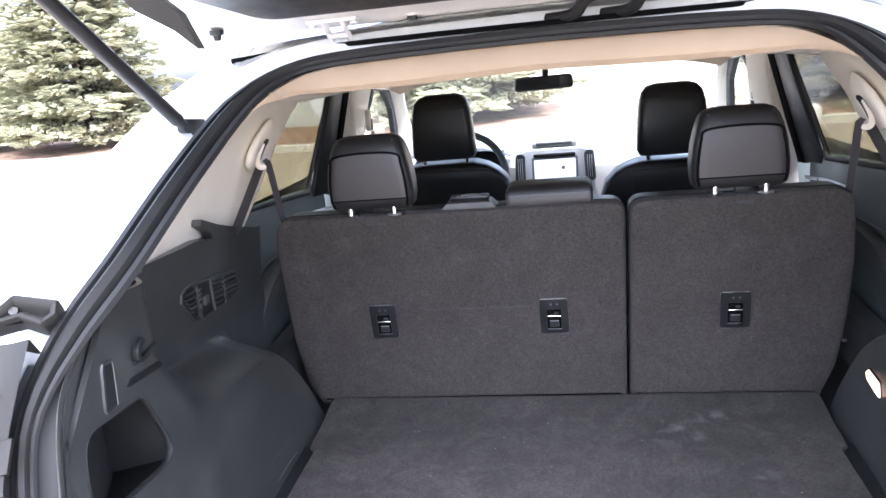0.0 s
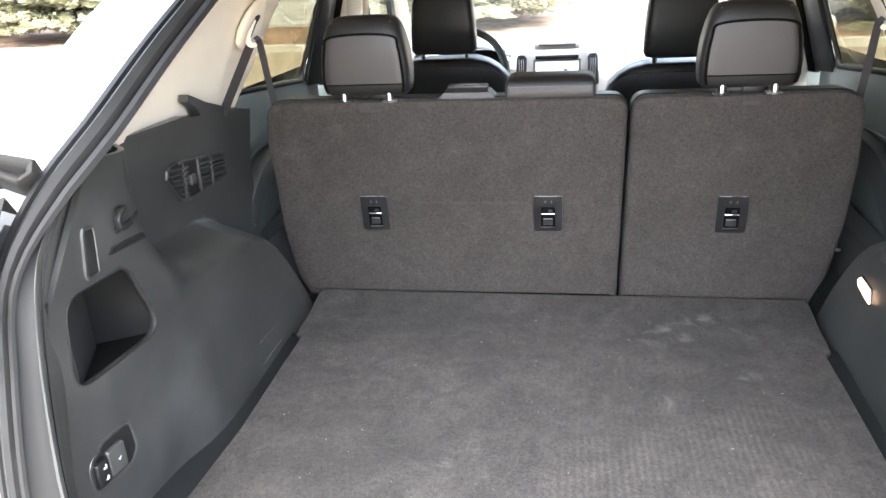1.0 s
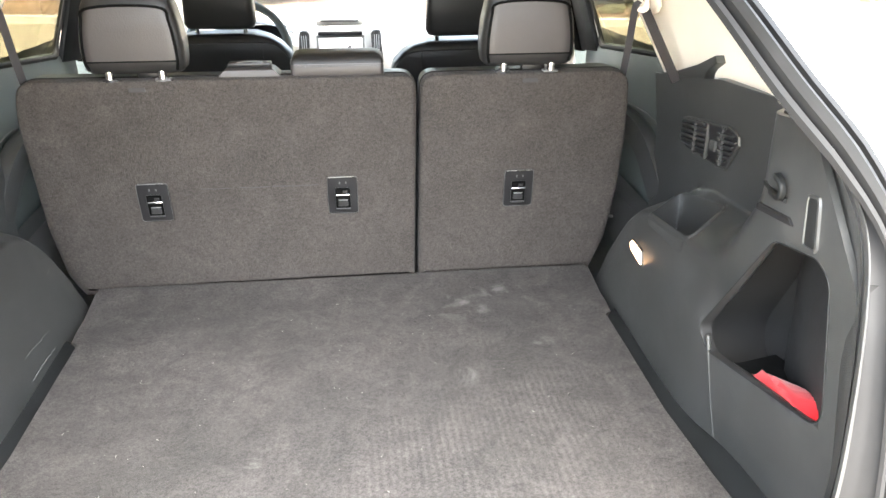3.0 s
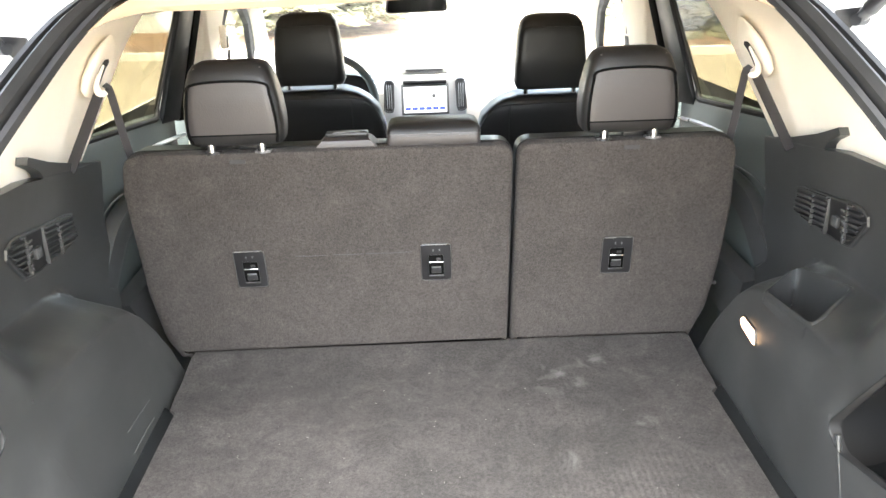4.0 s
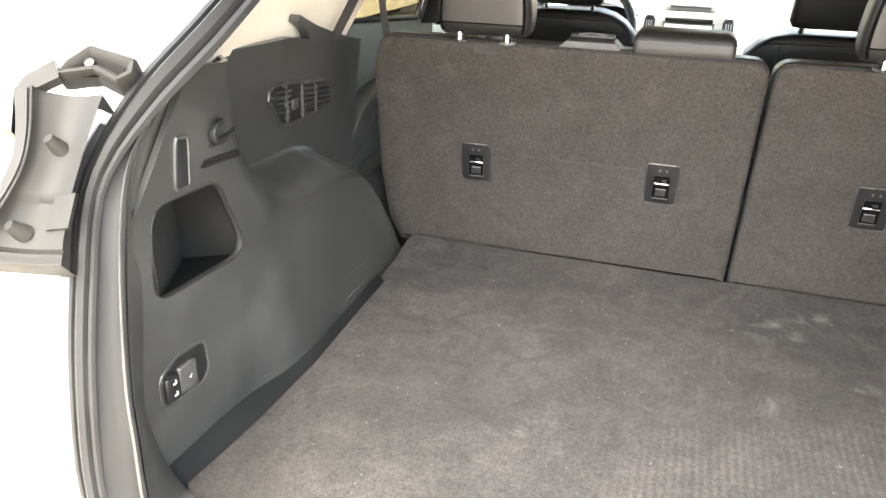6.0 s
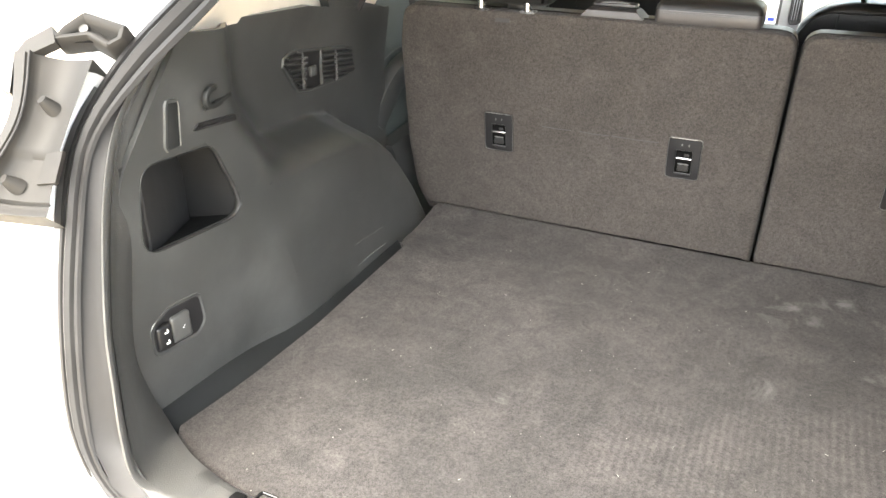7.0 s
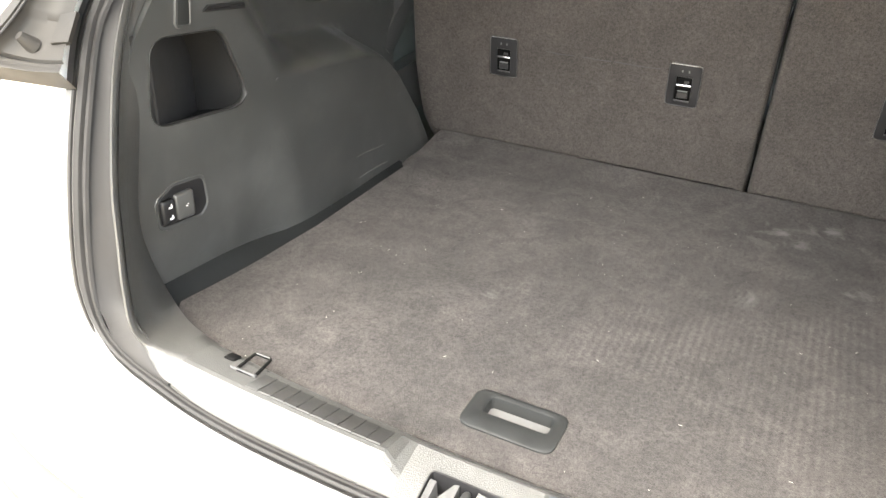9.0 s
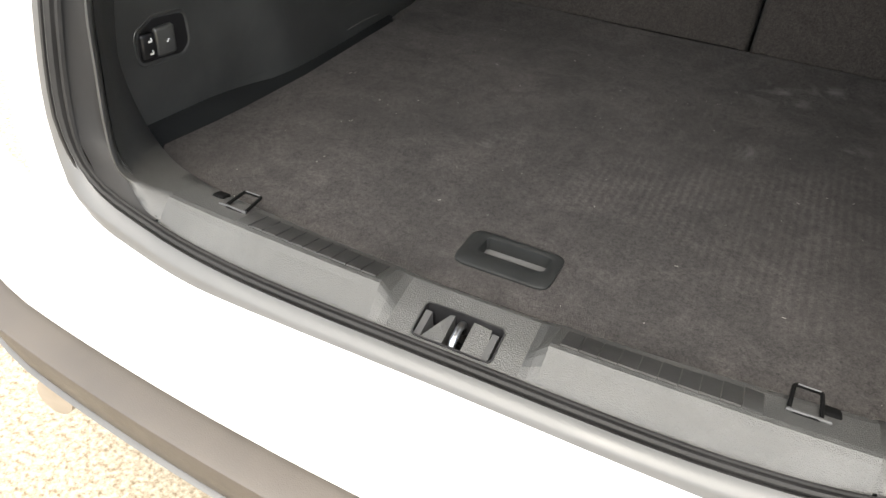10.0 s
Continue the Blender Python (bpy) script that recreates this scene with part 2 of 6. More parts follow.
        brk = add(nt, "ShaderNodeMapRange", **{"From Min": 0.5, "From Max": 0.72, "To Min": 0.0, "To Max": 0.8})
        ln(w2.outputs["Fac"], brk.inputs["Value"])
        am = nt.nodes.new("ShaderNodeMath")
        am.operation = "MULTIPLY"
        ln(total, am.inputs[0])
        ln(brk.outputs["Result"], am.inputs[1])
        dust = nt.nodes.new("ShaderNodeMix")
        dust.data_type = "RGBA"
        ln(am.outputs[0], dust.inputs["Factor"])
        ln(col, dust.inputs["A"])
        dust.inputs["B"].default_value = (0.17, 0.165, 0.16, 1)
        col = dust.outputs["Result"]
    ln(col, p.inputs["Base Color"])
    p.inputs["Roughness"].default_value = 0.95
    p.inputs["Specular IOR Level"].default_value = 0.15
    p.inputs["Sheen Weight"].default_value = 0.04
    p.inputs["Sheen Roughness"].default_value = 0.6
    bp = add(nt, "ShaderNodeBump", Strength=0.7, Distance=0.002)
    ln(hgt, bp.inputs["Height"])
    ln(bp.outputs["Normal"], p.inputs["Normal"])
    return m


M_FLOOR = carpet_mat("floor_carpet", (0.0285, 0.0265, 0.0253), (0.065, 0.0590, 0.0563), 0.24, [(0.254, 0.33, 0.085), (0.34, 0.39, 0.05), (0.491, 0.31, 0.03), (0.385, 0.16, 0.035), (0.207, 0.046, 0.04), (-0.159, -0.15, 0.04)], fibre=0.6)
M_SEATBACK = carpet_mat("seat_carpet", (0.040, 0.0353, 0.0324), (0.060, 0.053, 0.0487), fibre=0.5)
M_PLASTIC = surface("black_grained_plastic", (0.0375, 0.0388, 0.0380), 0.35, var=0.22, big=4.3, fine=700, bump=0.3, dist=0.0005, grain="cells", spec=1.0, rvar=0.04, dust=0.16)
# paler copy of the trim plastic; light on its upward faces is in the colour
M_SILL = surface("lit_grained_plastic", (0.055, 0.0552, 0.053), 0.42, var=0.15, big=7, fine=780, bump=0.8, dist=0.0006, dust=0.15, grain="cells", spec=0.65)
M_BLACK = surface("smooth_black_plastic", (0.012, 0.012, 0.013), 0.4, var=0.2, big=20, fine=900, bump=0.08)
M_SWITCH = surface("matt_black_plastic", (0.016, 0.017, 0.017), 0.5, spec=0.35, var=0.15, big=15, fine=600, bump=0.15)
# for black parts, and where a hole's shade is put into the colour
M_SHADE_BLACK = surface("shade_black", (0.004, 0.004, 0.004), 0.9, spec=0.1, var=0.1, bump=0.0)
# trim plastic darkened: the pocket's depth shade is in the colour
M_POCKET_SHADE = surface("shaded_pocket", (0.026, 0.0258, 0.0258), 0.7, spec=0.3, var=0.2, big=12, fine=400, bump=0.3)
# black of the kick strip, with gap and pocket shade in the colour
M_KICK = surface("kick_strip_with_shade", (0.011, 0.012, 0.0125), 0.75, spec=0.1, var=0.2, big=9, fine=600, bump=0.2)
# darker copy of the sill plastic, shading the ribs' forward slope by colour
M_RIB = surface("shaded_rib_plastic", (0.034, 0.034, 0.033), 0.45, var=0.15, big=9, fine=700, bump=0.3, dist=0.0004, grain="cells", spec=0.5)
M_LATCHGREY = surface("latch_grey", (0.06, 0.06, 0.06), 0.4, var=0.1, big=15, fine=600, bump=0.1)
M_GREYPL = surface("grey_plastic", (0.11, 0.11, 0.11), 0.4, var=0.1, big=15, fine=600, bump=0.1)
M_BEIGE = surface("beige_trim", (0.89, 0.82, 0.705), 0.6, var=0.05, big=4, fine=500, bump=0.2, dist=0.0004)
M_LINER = surface("headliner_cloth", (0.40, 0.30, 0.21), 0.9, var=0.05, big=5, fine=700, bump=0.4, dist=0.0006, spec=0.2)
M_LEATHER = surface("black_leather", (0.013, 0.0128, 0.013), 0.42, var=0.2, big=9, fine=330, bump=0.35, dist=0.0006, grain="cells", spec=0.5)
M_LEATHER2 = surface("paler_black_leather", (0.034, 0.030, 0.030), 0.46, var=0.15, big=7, fine=330, bump=0.3, dist=0.0005, grain="cells", spec=0.6)
M_RUBBER = surface("rubber", (0.017, 0.0165, 0.0165), 0.62, spec=0.3, var=0.25, big=12, fine=200, bump=0.15)
M_CHROME = surface("chrome", (0.75, 0.75, 0.76), 0.12, metal=1.0, var=0.05, big=20, fine=300, bump=0.02)
M_STEEL = surface("steel", (0.5, 0.5, 0.5), 0.3, metal=1.0, var=0.15, big=30, fine=300, bump=0.1)
M_PAINT = surface("white_paint", (0.8, 0.8, 0.79), 0.3, var=0.02, big=3, fine=60, bump=0.0, coat=1.0)
M_PAINTIN = surface("white_paint_inner", (0.75, 0.74, 0.74), 0.45, var=0.04, big=5, fine=80, bump=0.05)
# white body paint made grey: the flange's shade is in the colour
M_FLANGE = surface("shade_grey_paint", (0.105, 0.105, 0.104), 0.4, var=0.06, big=8, fine=80, bump=0.05)
M_BUMPER = surface("grey_bumper_plastic", (0.07, 0.06, 0.051), 0.5, var=0.12, big=9, fine=600, bump=0.3, dist=0.0005, grain="cells")
M_PIPE = surface("dull_pipe_steel", (0.30, 0.26, 0.215), 0.45, metal=0.3, var=0.15, big=14, fine=300, bump=0.1)
M_LAMPHOUSE = surface("lamp_housing", (0.029, 0.0275, 0.0255), 0.6, spec=0.22, var=0.12, big=10, fine=300, bump=0.05)
M_RED = surface("red_lens", (0.65, 0.03, 0.02), 0.15, var=0.1, big=20, fine=300, bump=0.0, coat=1.0)
M_POST = surface("slate_post_plastic", (0.010, 0.0115, 0.0135), 0.5, spec=0.3, var=0.15, big=9, fine=600, bump=0.15)
M_BELT = surface("belt_webbing", (0.03, 0.028, 0.03), 0.7, var=0.1, big=30, fine=900, bump=0.5, dist=0.0006)
M_DOOR = surface("door_plastic", (0.085, 0.102, 0.099), 0.42, var=0.15, big=6, fine=600, bump=0.3, dist=0.0005, grain="cells")
M_DASH = surface("dash_grey", (0.36, 0.35, 0.33), 0.5, var=0.06, big=6, fine=500, bump=0.3, grain="cells")
M_SILVER = surface("silver_trim", (0.55, 0.56, 0.57), 0.35, metal=0.6, var=0.05, big=12, fine=500, bump=0.05)
M_REDBAG = surface("red_nylon", (0.6, 0.012, 0.02), 0.45, var=0.2, big=18, fine=500, bump=0.3, sheen=0.3)
M_WHITEINK = surface("white_print", (0.75, 0.75, 0.74), 0.5, var=0.05, bump=0.0)
M_GLASS = glass_mat("clear_glass", (0.95, 0.98, 0.965))
M_TINT = glass_mat("privacy_glass", (0.36, 0.35, 0.29))
M_MIRROR = surface("mirror_face", (0.9, 0.9, 0.9), 0.02, metal=1.0, var=0.0, bump=0.0)
M_LAMP = glow_mat("cargo_lamp_glow", (1.0, 0.62, 0.34), 0.6)
M_SCREEN = glow_mat("screen_glow", (0.8, 0.83, 0.88), 0.1)
M_INDICATOR = glow_mat("amber_indicator", (1.0, 0.62, 0.05), 0.35)
M_SCREENBLUE = glow_mat("screen_blue", (0.03, 0.06, 0.4), 0.09)
M_SCUFF = surface("scuff_mark", (0.2, 0.2, 0.19), 0.7, var=0.3, big=60, bump=0.0)
M_STITCH = surface("pale_stitching", (0.4, 0.38, 0.36), 0.7, var=0.1, bump=0.0)
M_LINT = surface("lint", (0.27, 0.26, 0.24), 0.9, var=0.2, bump=0.0)

# ---- the car: shared lines of the load opening ----
OPENING = [(0.6, -0.02), (0.72, 0.02), (0.8, 0.05), (1.0, 0.1), (1.15, 0.17), (1.3, 0.3), (1.5, 0.58), (1.62, 0.85), (1.8, 1.25)]


def open_y(z):
    return lerp_on(z, OPENING)


SEAL_HALF = [(0.0, 0.019, 0.743), (-0.2, 0.0185, 0.744), (-0.32, 0.021, 0.749), (-0.42, 0.031, 0.757), (-0.525, 0.042, 0.785), (-0.577, 0.060, 0.848), (-0.597, 0.092, 0.972),
             (-0.613, 0.138, 1.09), (-0.630, 0.197, 1.192), (-0.614, 0.277, 1.277), (-0.578, 0.375, 1.355), (-0.541, 0.512, 1.454),
             (-0.508, 0.675, 1.543), (-0.447, 0.785, 1.592), (-0.32, 0.825, 1.608), (0.0, 0.84, 1.614)]
half = curve_through(SEAL_HALF, 60)
SEAL = half[:-1] + [Vector((-p.x, p.y, p.z)) for p in half[::-1]][:-1]


def rear_normal(i):
    z = SEAL[i].z
    s = (open_y(z + 0.03) - open_y(z - 0.03)) / 0.06
    return Vector((0, -1, s)).normalized()


# ---- car body ----
car = thing("car_body", (0, 1.4, 0.0), "white crossover body with beige headliner and open tailgate", "car")
bm = B()
FLANGE = [(-0.012, 0.0), (-0.022, -0.006), (-0.03, -0.026), (-0.056, -0.028), (-0.07, -0.004), (-0.088, 0.004)]


def lamp_side(z):
    """1 beside the tail lamp, where the painted flange is narrow."""
    return smooth01((z - 1.03) / 0.04) * (1 - smooth01((z - 1.25) / 0.05))


rings = []
for p, sd, u in frames_along(SEAL, rear_normal, True):
    f = 1 - 0.42 * lamp_side(p.z)
    rings.append([p + sd * (a if k < 2 else a * f) + u * b for k, (a, b) in enumerate(FLANGE)])
loft(bm, rings + [rings[0]], closed=False)
part("aperture_flange", bm, M_PAINT, car)

BODY_EDGE = [(0.93, 0.24, 0.70), (0.955, 0.33, 0.9), (0.955, 0.38, 1.05), (0.90, 0.42, 1.2), (0.80, 0.55, 1.38), (0.735, 0.68, 1.5), (0.66, 0.85, 1.6), (0.55, 0.96, 1.655), (0.3, 1.0, 1.685), (0.0, 1.01, 1.69)]
for s in (-1, 1):
    bm = B()
    n = len(half)
    outer = curve_through(BODY_EDGE, n - 16)
    fr = [[r[-1]] for r in rings[16:n]]
    for i, o in enumerate(outer):
        q = fr[i][0]
        a = Vector((s * -q.x, q.y, q.z))
        b = Vector((s * o.x, o.y, o.z))
        mid = a.lerp(b, 0.35) + Vector((s * 0.0, lerp_on(o.z, [(0.7, 0.03), (1.3, 0.05), (1.38, 0.15), (1.44, 0.24), (1.55, 0.24), (1.62, 0.08), (1.66, 0.02)]), 0.0))
        far = Vector((s * o.x, max(lerp_on(o.z, [(0.7, 1.12), (1.24, 1.16), (1.34, 1.25), (1.43, 1.33), (1.5, 1.42), (1.6, 1.5)]), o.y + 0.1), o.z + 0.012))
        fwd = b.lerp(far, 0.5)
        # the lamp stands in a deep recess beside the opening
        deep = smooth01((q.z - 1.035) / 0.03) * (1 - smooth01((q.z - 1.235) / 0.03))
        wall = a.lerp(mid, 0.5).lerp(a + Vector((s * 0.02, 0.06, 0)), deep)
        mid = mid.lerp(Vector((mid.x, max(mid.y, 0.42), mid.z)), deep)
        fr[i] = [a, wall, mid, b, fwd, far]
    loft(bm, fr, closed=False)
    part("quarter_panel", bm, M_PAINT, car)
bm = B()
loft(bm, [[Vector((x, y, z + (0.028 * (1 - (x / 0.66) ** 2)))) for x in np.linspace(-0.66, 0.66, 15)] for y, z in ((0.86, 1.632), (1.0, 1.66), (1.5, 1.685), (2.0, 1.665), (2.42, 1.6))], closed=False)
part("roof_panel", bm, M_PAINT, car)
bm = B()
loft(bm, [[Vector((x * w, y, z - 0.05 * x * x)) for x in np.linspace(-1, 1, 11)] for y, z, w in ((3.05, 1.12, 0.72), (3.4, 1.08, 0.78), (3.9, 1.0, 0.78), (4.15, 0.88, 0.74), (4.25, 0.6, 0.72), (4.24, 0.3, 0.7))], closed=False)
part("hood", bm, M_PAINT, car)
for s in (-1, 1):
    bm = B()
    prof = [(0.86, 0.3), (0.93, 0.36), (0.955, 0.7), (0.95, 1.0), (0.9, 1.2), (0.86, 1.235)]
    loft(bm, [[Vector((s * x, y, z if y < 3 else z * 0.93)) for x, z in prof] for y in (1.10, 1.55, 2.0, 2.6, 3.1, 3.8, 4.2)], closed=False)
    part("side_skin", bm, M_PAINT, car)
bm = B()
slab(bm, (0, 2.25, 0.36), (1.5, 3.6, 0.08), 0.02)
part("floor_pan", bm, M_BLACK, car)
bm = B()
slab(bm, (0, 0.62, 0.66), (1.36, 1.06, 0.05), 0.01)
part("cargo_well", bm, M_BLACK, car)
for s in (-1, 1):
    bm = B()
    slab(bm, (s * 0.79, 0.8, 0.85), (0.03, 0.58, 0.9), 0.01)
    part("inner_side_sheet", bm, M_BLACK, car)
for s in (-1, 1):
    for y in (0.72, 3.55):
        bm = B()
        rings = [[Vector((s * x, y + r * math.cos(a), 0.35 + r * math.sin(a))) for a in np.linspace(0, 2 * math.pi, 32, endpoint=False)]
                 for x, r in ((0.70, 0.28), (0.70, 0.335), (0.73, 0.35), (0.89, 0.35), (0.92, 0.335), (0.925, 0.25), (0.90, 0.235), (0.89, 0.1))]
        loft(bm, rings)
        part("wheel", bm, M_RUBBER, car, "black rubber tyre")

# rubber seal round the load opening
LIPS = [(-0.029, 0.0), (-0.025, 0.0085), (-0.017, 0.0095), (-0.0125, -0.004), (-0.0085, 0.011), (0.0, 0.0165), (0.0085, 0.011), (0.0125, -0.004), (0.016, 0.0065), (0.023, 0.006), (0.026, 0.0), (0.018, -0.006), (-0.018, -0.006)]
bm = B()
rings = []
for p, s, u in frames_along(SEAL, rear_normal, True):
    w = smooth01((p.z - 1.18) / 0.16)
    slope = w * (1 - smooth01((p.z - 1.53) / 0.06))
    k = 0.36 + 0.30 * smooth01((p.z - 0.77) / 0.1) + 0.22 * w + 0.30 * slope
    rings.append([p + s * (a * k + 0.004 * w + 0.006 * slope) + u * (b * k - 0.004) for a, b in LIPS])
loft(bm, rings + [rings[0]], caps=False)
bmesh.ops.remove_doubles(bm, verts=bm.verts, dist=1e-5)
part("weatherstrip", bm, M_RUBBER, car, "black rubber seal with two lips round the opening")

# ---- headliner and beige trims ----
HEAD = [(0.0, 0.84, 1.602), (0.30, 0.82, 1.594), (0.37, 0.80, 1.588), (0.42, 0.765, 1.578), (0.455, 0.70, 1.555), (0.48, 0.63, 1.52)]
bm = B()
rows = []
LIP = ((0.0, 0.0, 0), (-0.022, -0.024, 0), (-0.026, -0.042, 0), (-0.016, -0.052, 0), (0.02, -0.05, 0), (0.36, -0.015, 1), (0.96, -0.008, 1), (1.41, -0.05, 1), (1.62, -0.085, 1), (1.63, -0.06, 1))
for dy, dz, roof in LIP:
    row = []
    for x in np.linspace(-1, 1, 61):
        if roof:
            row.append(Vector((x * 0.62, 0.84 + dy, 1.602 + dz - 0.05 * abs(x) ** 4)))
        else:
            ax = abs(x) * 0.475
            k = 1 - (abs(x)) ** 7
            hy, hz = lerp_on(ax, [(h[0], h[1]) for h in HEAD]), lerp_on(ax, [(h[0], h[2]) for h in HEAD])
            row.append(Vector((x * 0.475, hy + dy * k + 0.004, hz + dz * k)))
    rows.append(row)
loft(bm, rows, closed=False)
tagged(part("headliner", bm, M_LINER), "beige cloth headliner ending in a rounded rear lip", "ceiling", kind="structure")

RIM = [(0.583, 0.312, 1.298), (0.555, 0.40, 1.375), (0.532, 0.485, 1.438), (0.510, 0.555, 1.483), (0.487, 0.62, 1.516), (0.463, 0.675, 1.540)]
MID = [(0.70, 0.64, 1.275), (0.685, 0.74, 1.38), (0.655, 0.86, 1.455), (0.62, 0.94, 1.51), (0.59, 0.99, 1.54), (0.565, 1.02, 1.56)]
WIN = [(0.745, 1.13, 1.235), (0.715, 1.22, 1.34), (0.69, 1.30, 1.43), (0.675, 1.36, 1.48), (0.655, 1.40, 1.52), (0.63, 1.43, 1.56)]
for s in (-1, 1):
    pillar = thing("pillar_trim", (s * 0.65, 0.9, 1.27), "beige moulded plastic rear pillar trim with a belt guide", "pillar trim", "rear pillar trims")
    bm = B()
    A, M, W = (curve_through(c, 22) for c in (RIM, MID, WIN))
    rows = []
    for a, m, w in zip(A, M, W):
        if s > 0:
            m, w = m - Vector((0.003, 0, 0.0)), w - Vector((0.017, 0, 0.006))
        row = curve_through([a + (m - a) * 0.0 + Vector((0, 0.012, 0.0)), m, w], 22)
        row = [a + Vector((0.030, 0.045, 0.0)), a + Vector((0.014, 0.022, 0.0)), a + Vector((0.004, 0.009, 0.0))] + row + [w + Vector((0.03, 0.01, 0))]
        rows.append([Vector((s * p.x, p.y, p.z)) for p in row])
    loft(bm, rows, closed=False)
    part("cover", bm, M_BEIGE, pillar)
    # belt guide: a soft swelling of the cover with a slot and a rounded lip
    bm = B()
    c = Vector((s * (0.669 if s < 0 else 0.657), 1.135, 1.425 if s < 0 else 1.418))
    rings = []
    for h, w, d in ((0.060, 0.007, 0.001), (0.046, 0.022, 0.009), (0.022, 0.034, 0.018), (-0.01, 0.038, 0.023), (-0.034, 0.033, 0.021), (-0.048, 0.020, 0.014), (-0.054, 0.007, 0.005)):
        rings.append([c + Vector((s * -0.3 * h, 0.5 * h + 0.002, h)) + Vector((s * -d * math.sin(a) * 0.9, w * math.cos(a) * (1.9 if math.cos(a) < 0 else 1.0), 0)) for a in np.linspace(0, 2 * math.pi, 18, endpoint=False)])
    loft(bm, rings)
    part("belt_hood", bm, M_BEIGE, pillar, limit=60)
    # slot, and the flat guide plate that leans out of it and turns the belt
    off = Vector((-0.003 if s < 0 else -0.015, 0, -0.001 if s < 0 else -0.009))

    def at(x, y, z):
        return Vector((s * (x + off.x), y, z + off.z))

    bm = B()
    line = curve_through([at(0.637, 1.083, 1.444), at(0.644, 1.074, 1.432), at(0.650, 1.062, 1.415), at(0.653, 1.050, 1.400)], 14)
    loft(bm, [[p + Vector((s * w * k, 0.3 * h, h)) for w, h in ((-0.0065, -0.001), (0.0035, -0.001), (0.0035, 0.003), (-0.0065, 0.003))]
              for p, k in zip(line, [0.6, 0.9] + [1.0] * 10 + [0.8, 0.5])])
    part("slot", bm, M_BLACK, pillar, "dark belt slot")
    bm = B()
    line = curve_through([at(0.641, 1.074, 1.437), at(0.645, 1.066, 1.426), at(0.650, 1.054, 1.411), at(0.650, 1.043, 1.399), at(0.645, 1.037, 1.391), at(0.637, 1.035, 1.388), at(0.630, 1.038, 1.391)], 22)
    rings = []
    for k, p in enumerate(line):
        t_ = (line[min(k + 1, 21)] - line[max(k - 1, 0)]).normalized()
        n_ = Vector((0.0, 0.8, -0.6))
        w_ = t_.cross(n_).normalized()
        wide = (0.0026 + 0.0042 * smooth01(k / 14)) * (0.55 if k in (0, 21) else 1.0)
        rings.append([p + w_ * wide * math.cos(a) + n_ * 0.0026 * math.sin(a) for a in np.linspace(0, 2 * math.pi, 12, endpoint=False)])
    loft(bm, rings)
    part("belt_loop", bm, M_BEIGE, pillar, limit=60)
    # webbing, from the guide down to the shelf and down behind the seat
    belt = thing("seat_belt", (s * 0.65, 1.0, 1.25), "dark grey woven seat belt hanging from its pillar guide", "seat belt", "rear seat belts")
    bm = B()
    p1, p2 = at(0.646, 1.047, 1.392), at(0.706, 0.985, 1.25)
    path = [p1.lerp(p2, f) for f in np.linspace(0, 1, 6)]
    sweep(bm, path, [(-0.012, -0.0008), (0.012, -0.0008), (0.012, 0.0008), (-0.012, 0.0008)], up=(s * 0.4, -1, 0.0))
    part("webbing", bm, M_BELT, belt)
    bm = B()
    p1, p2 = at(0.634, 1.046, 1.396), at(0.638, 1.16, 1.12)
    path = curve_through([p1, p1 + Vector((-s * 0.004, 0.008, -0.006)), p1.lerp(p2, 0.4) + Vector((0, 0.004, 0)), p2], 12)
    sweep(bm, path, [(-0.0075, -0.0008), (0.0075, -0.0008), (0.0075, 0.0008), (-0.0075, 0.0008)], up=(s * 0.6, 1, 0))
    part("webbing", bm, M_BELT, belt)


# ---- doors, pillars, glass ----
def wall_x(z):
    return 0.75 - 0.36 * max(z - 1.25, 0.0)


def on_wall(s, d=0.0):
    side = 0.004 if s < 0 else -0.010
    return lambda a, b, e: Vector((s * (wall_x(b) + side + d + e), a, b))


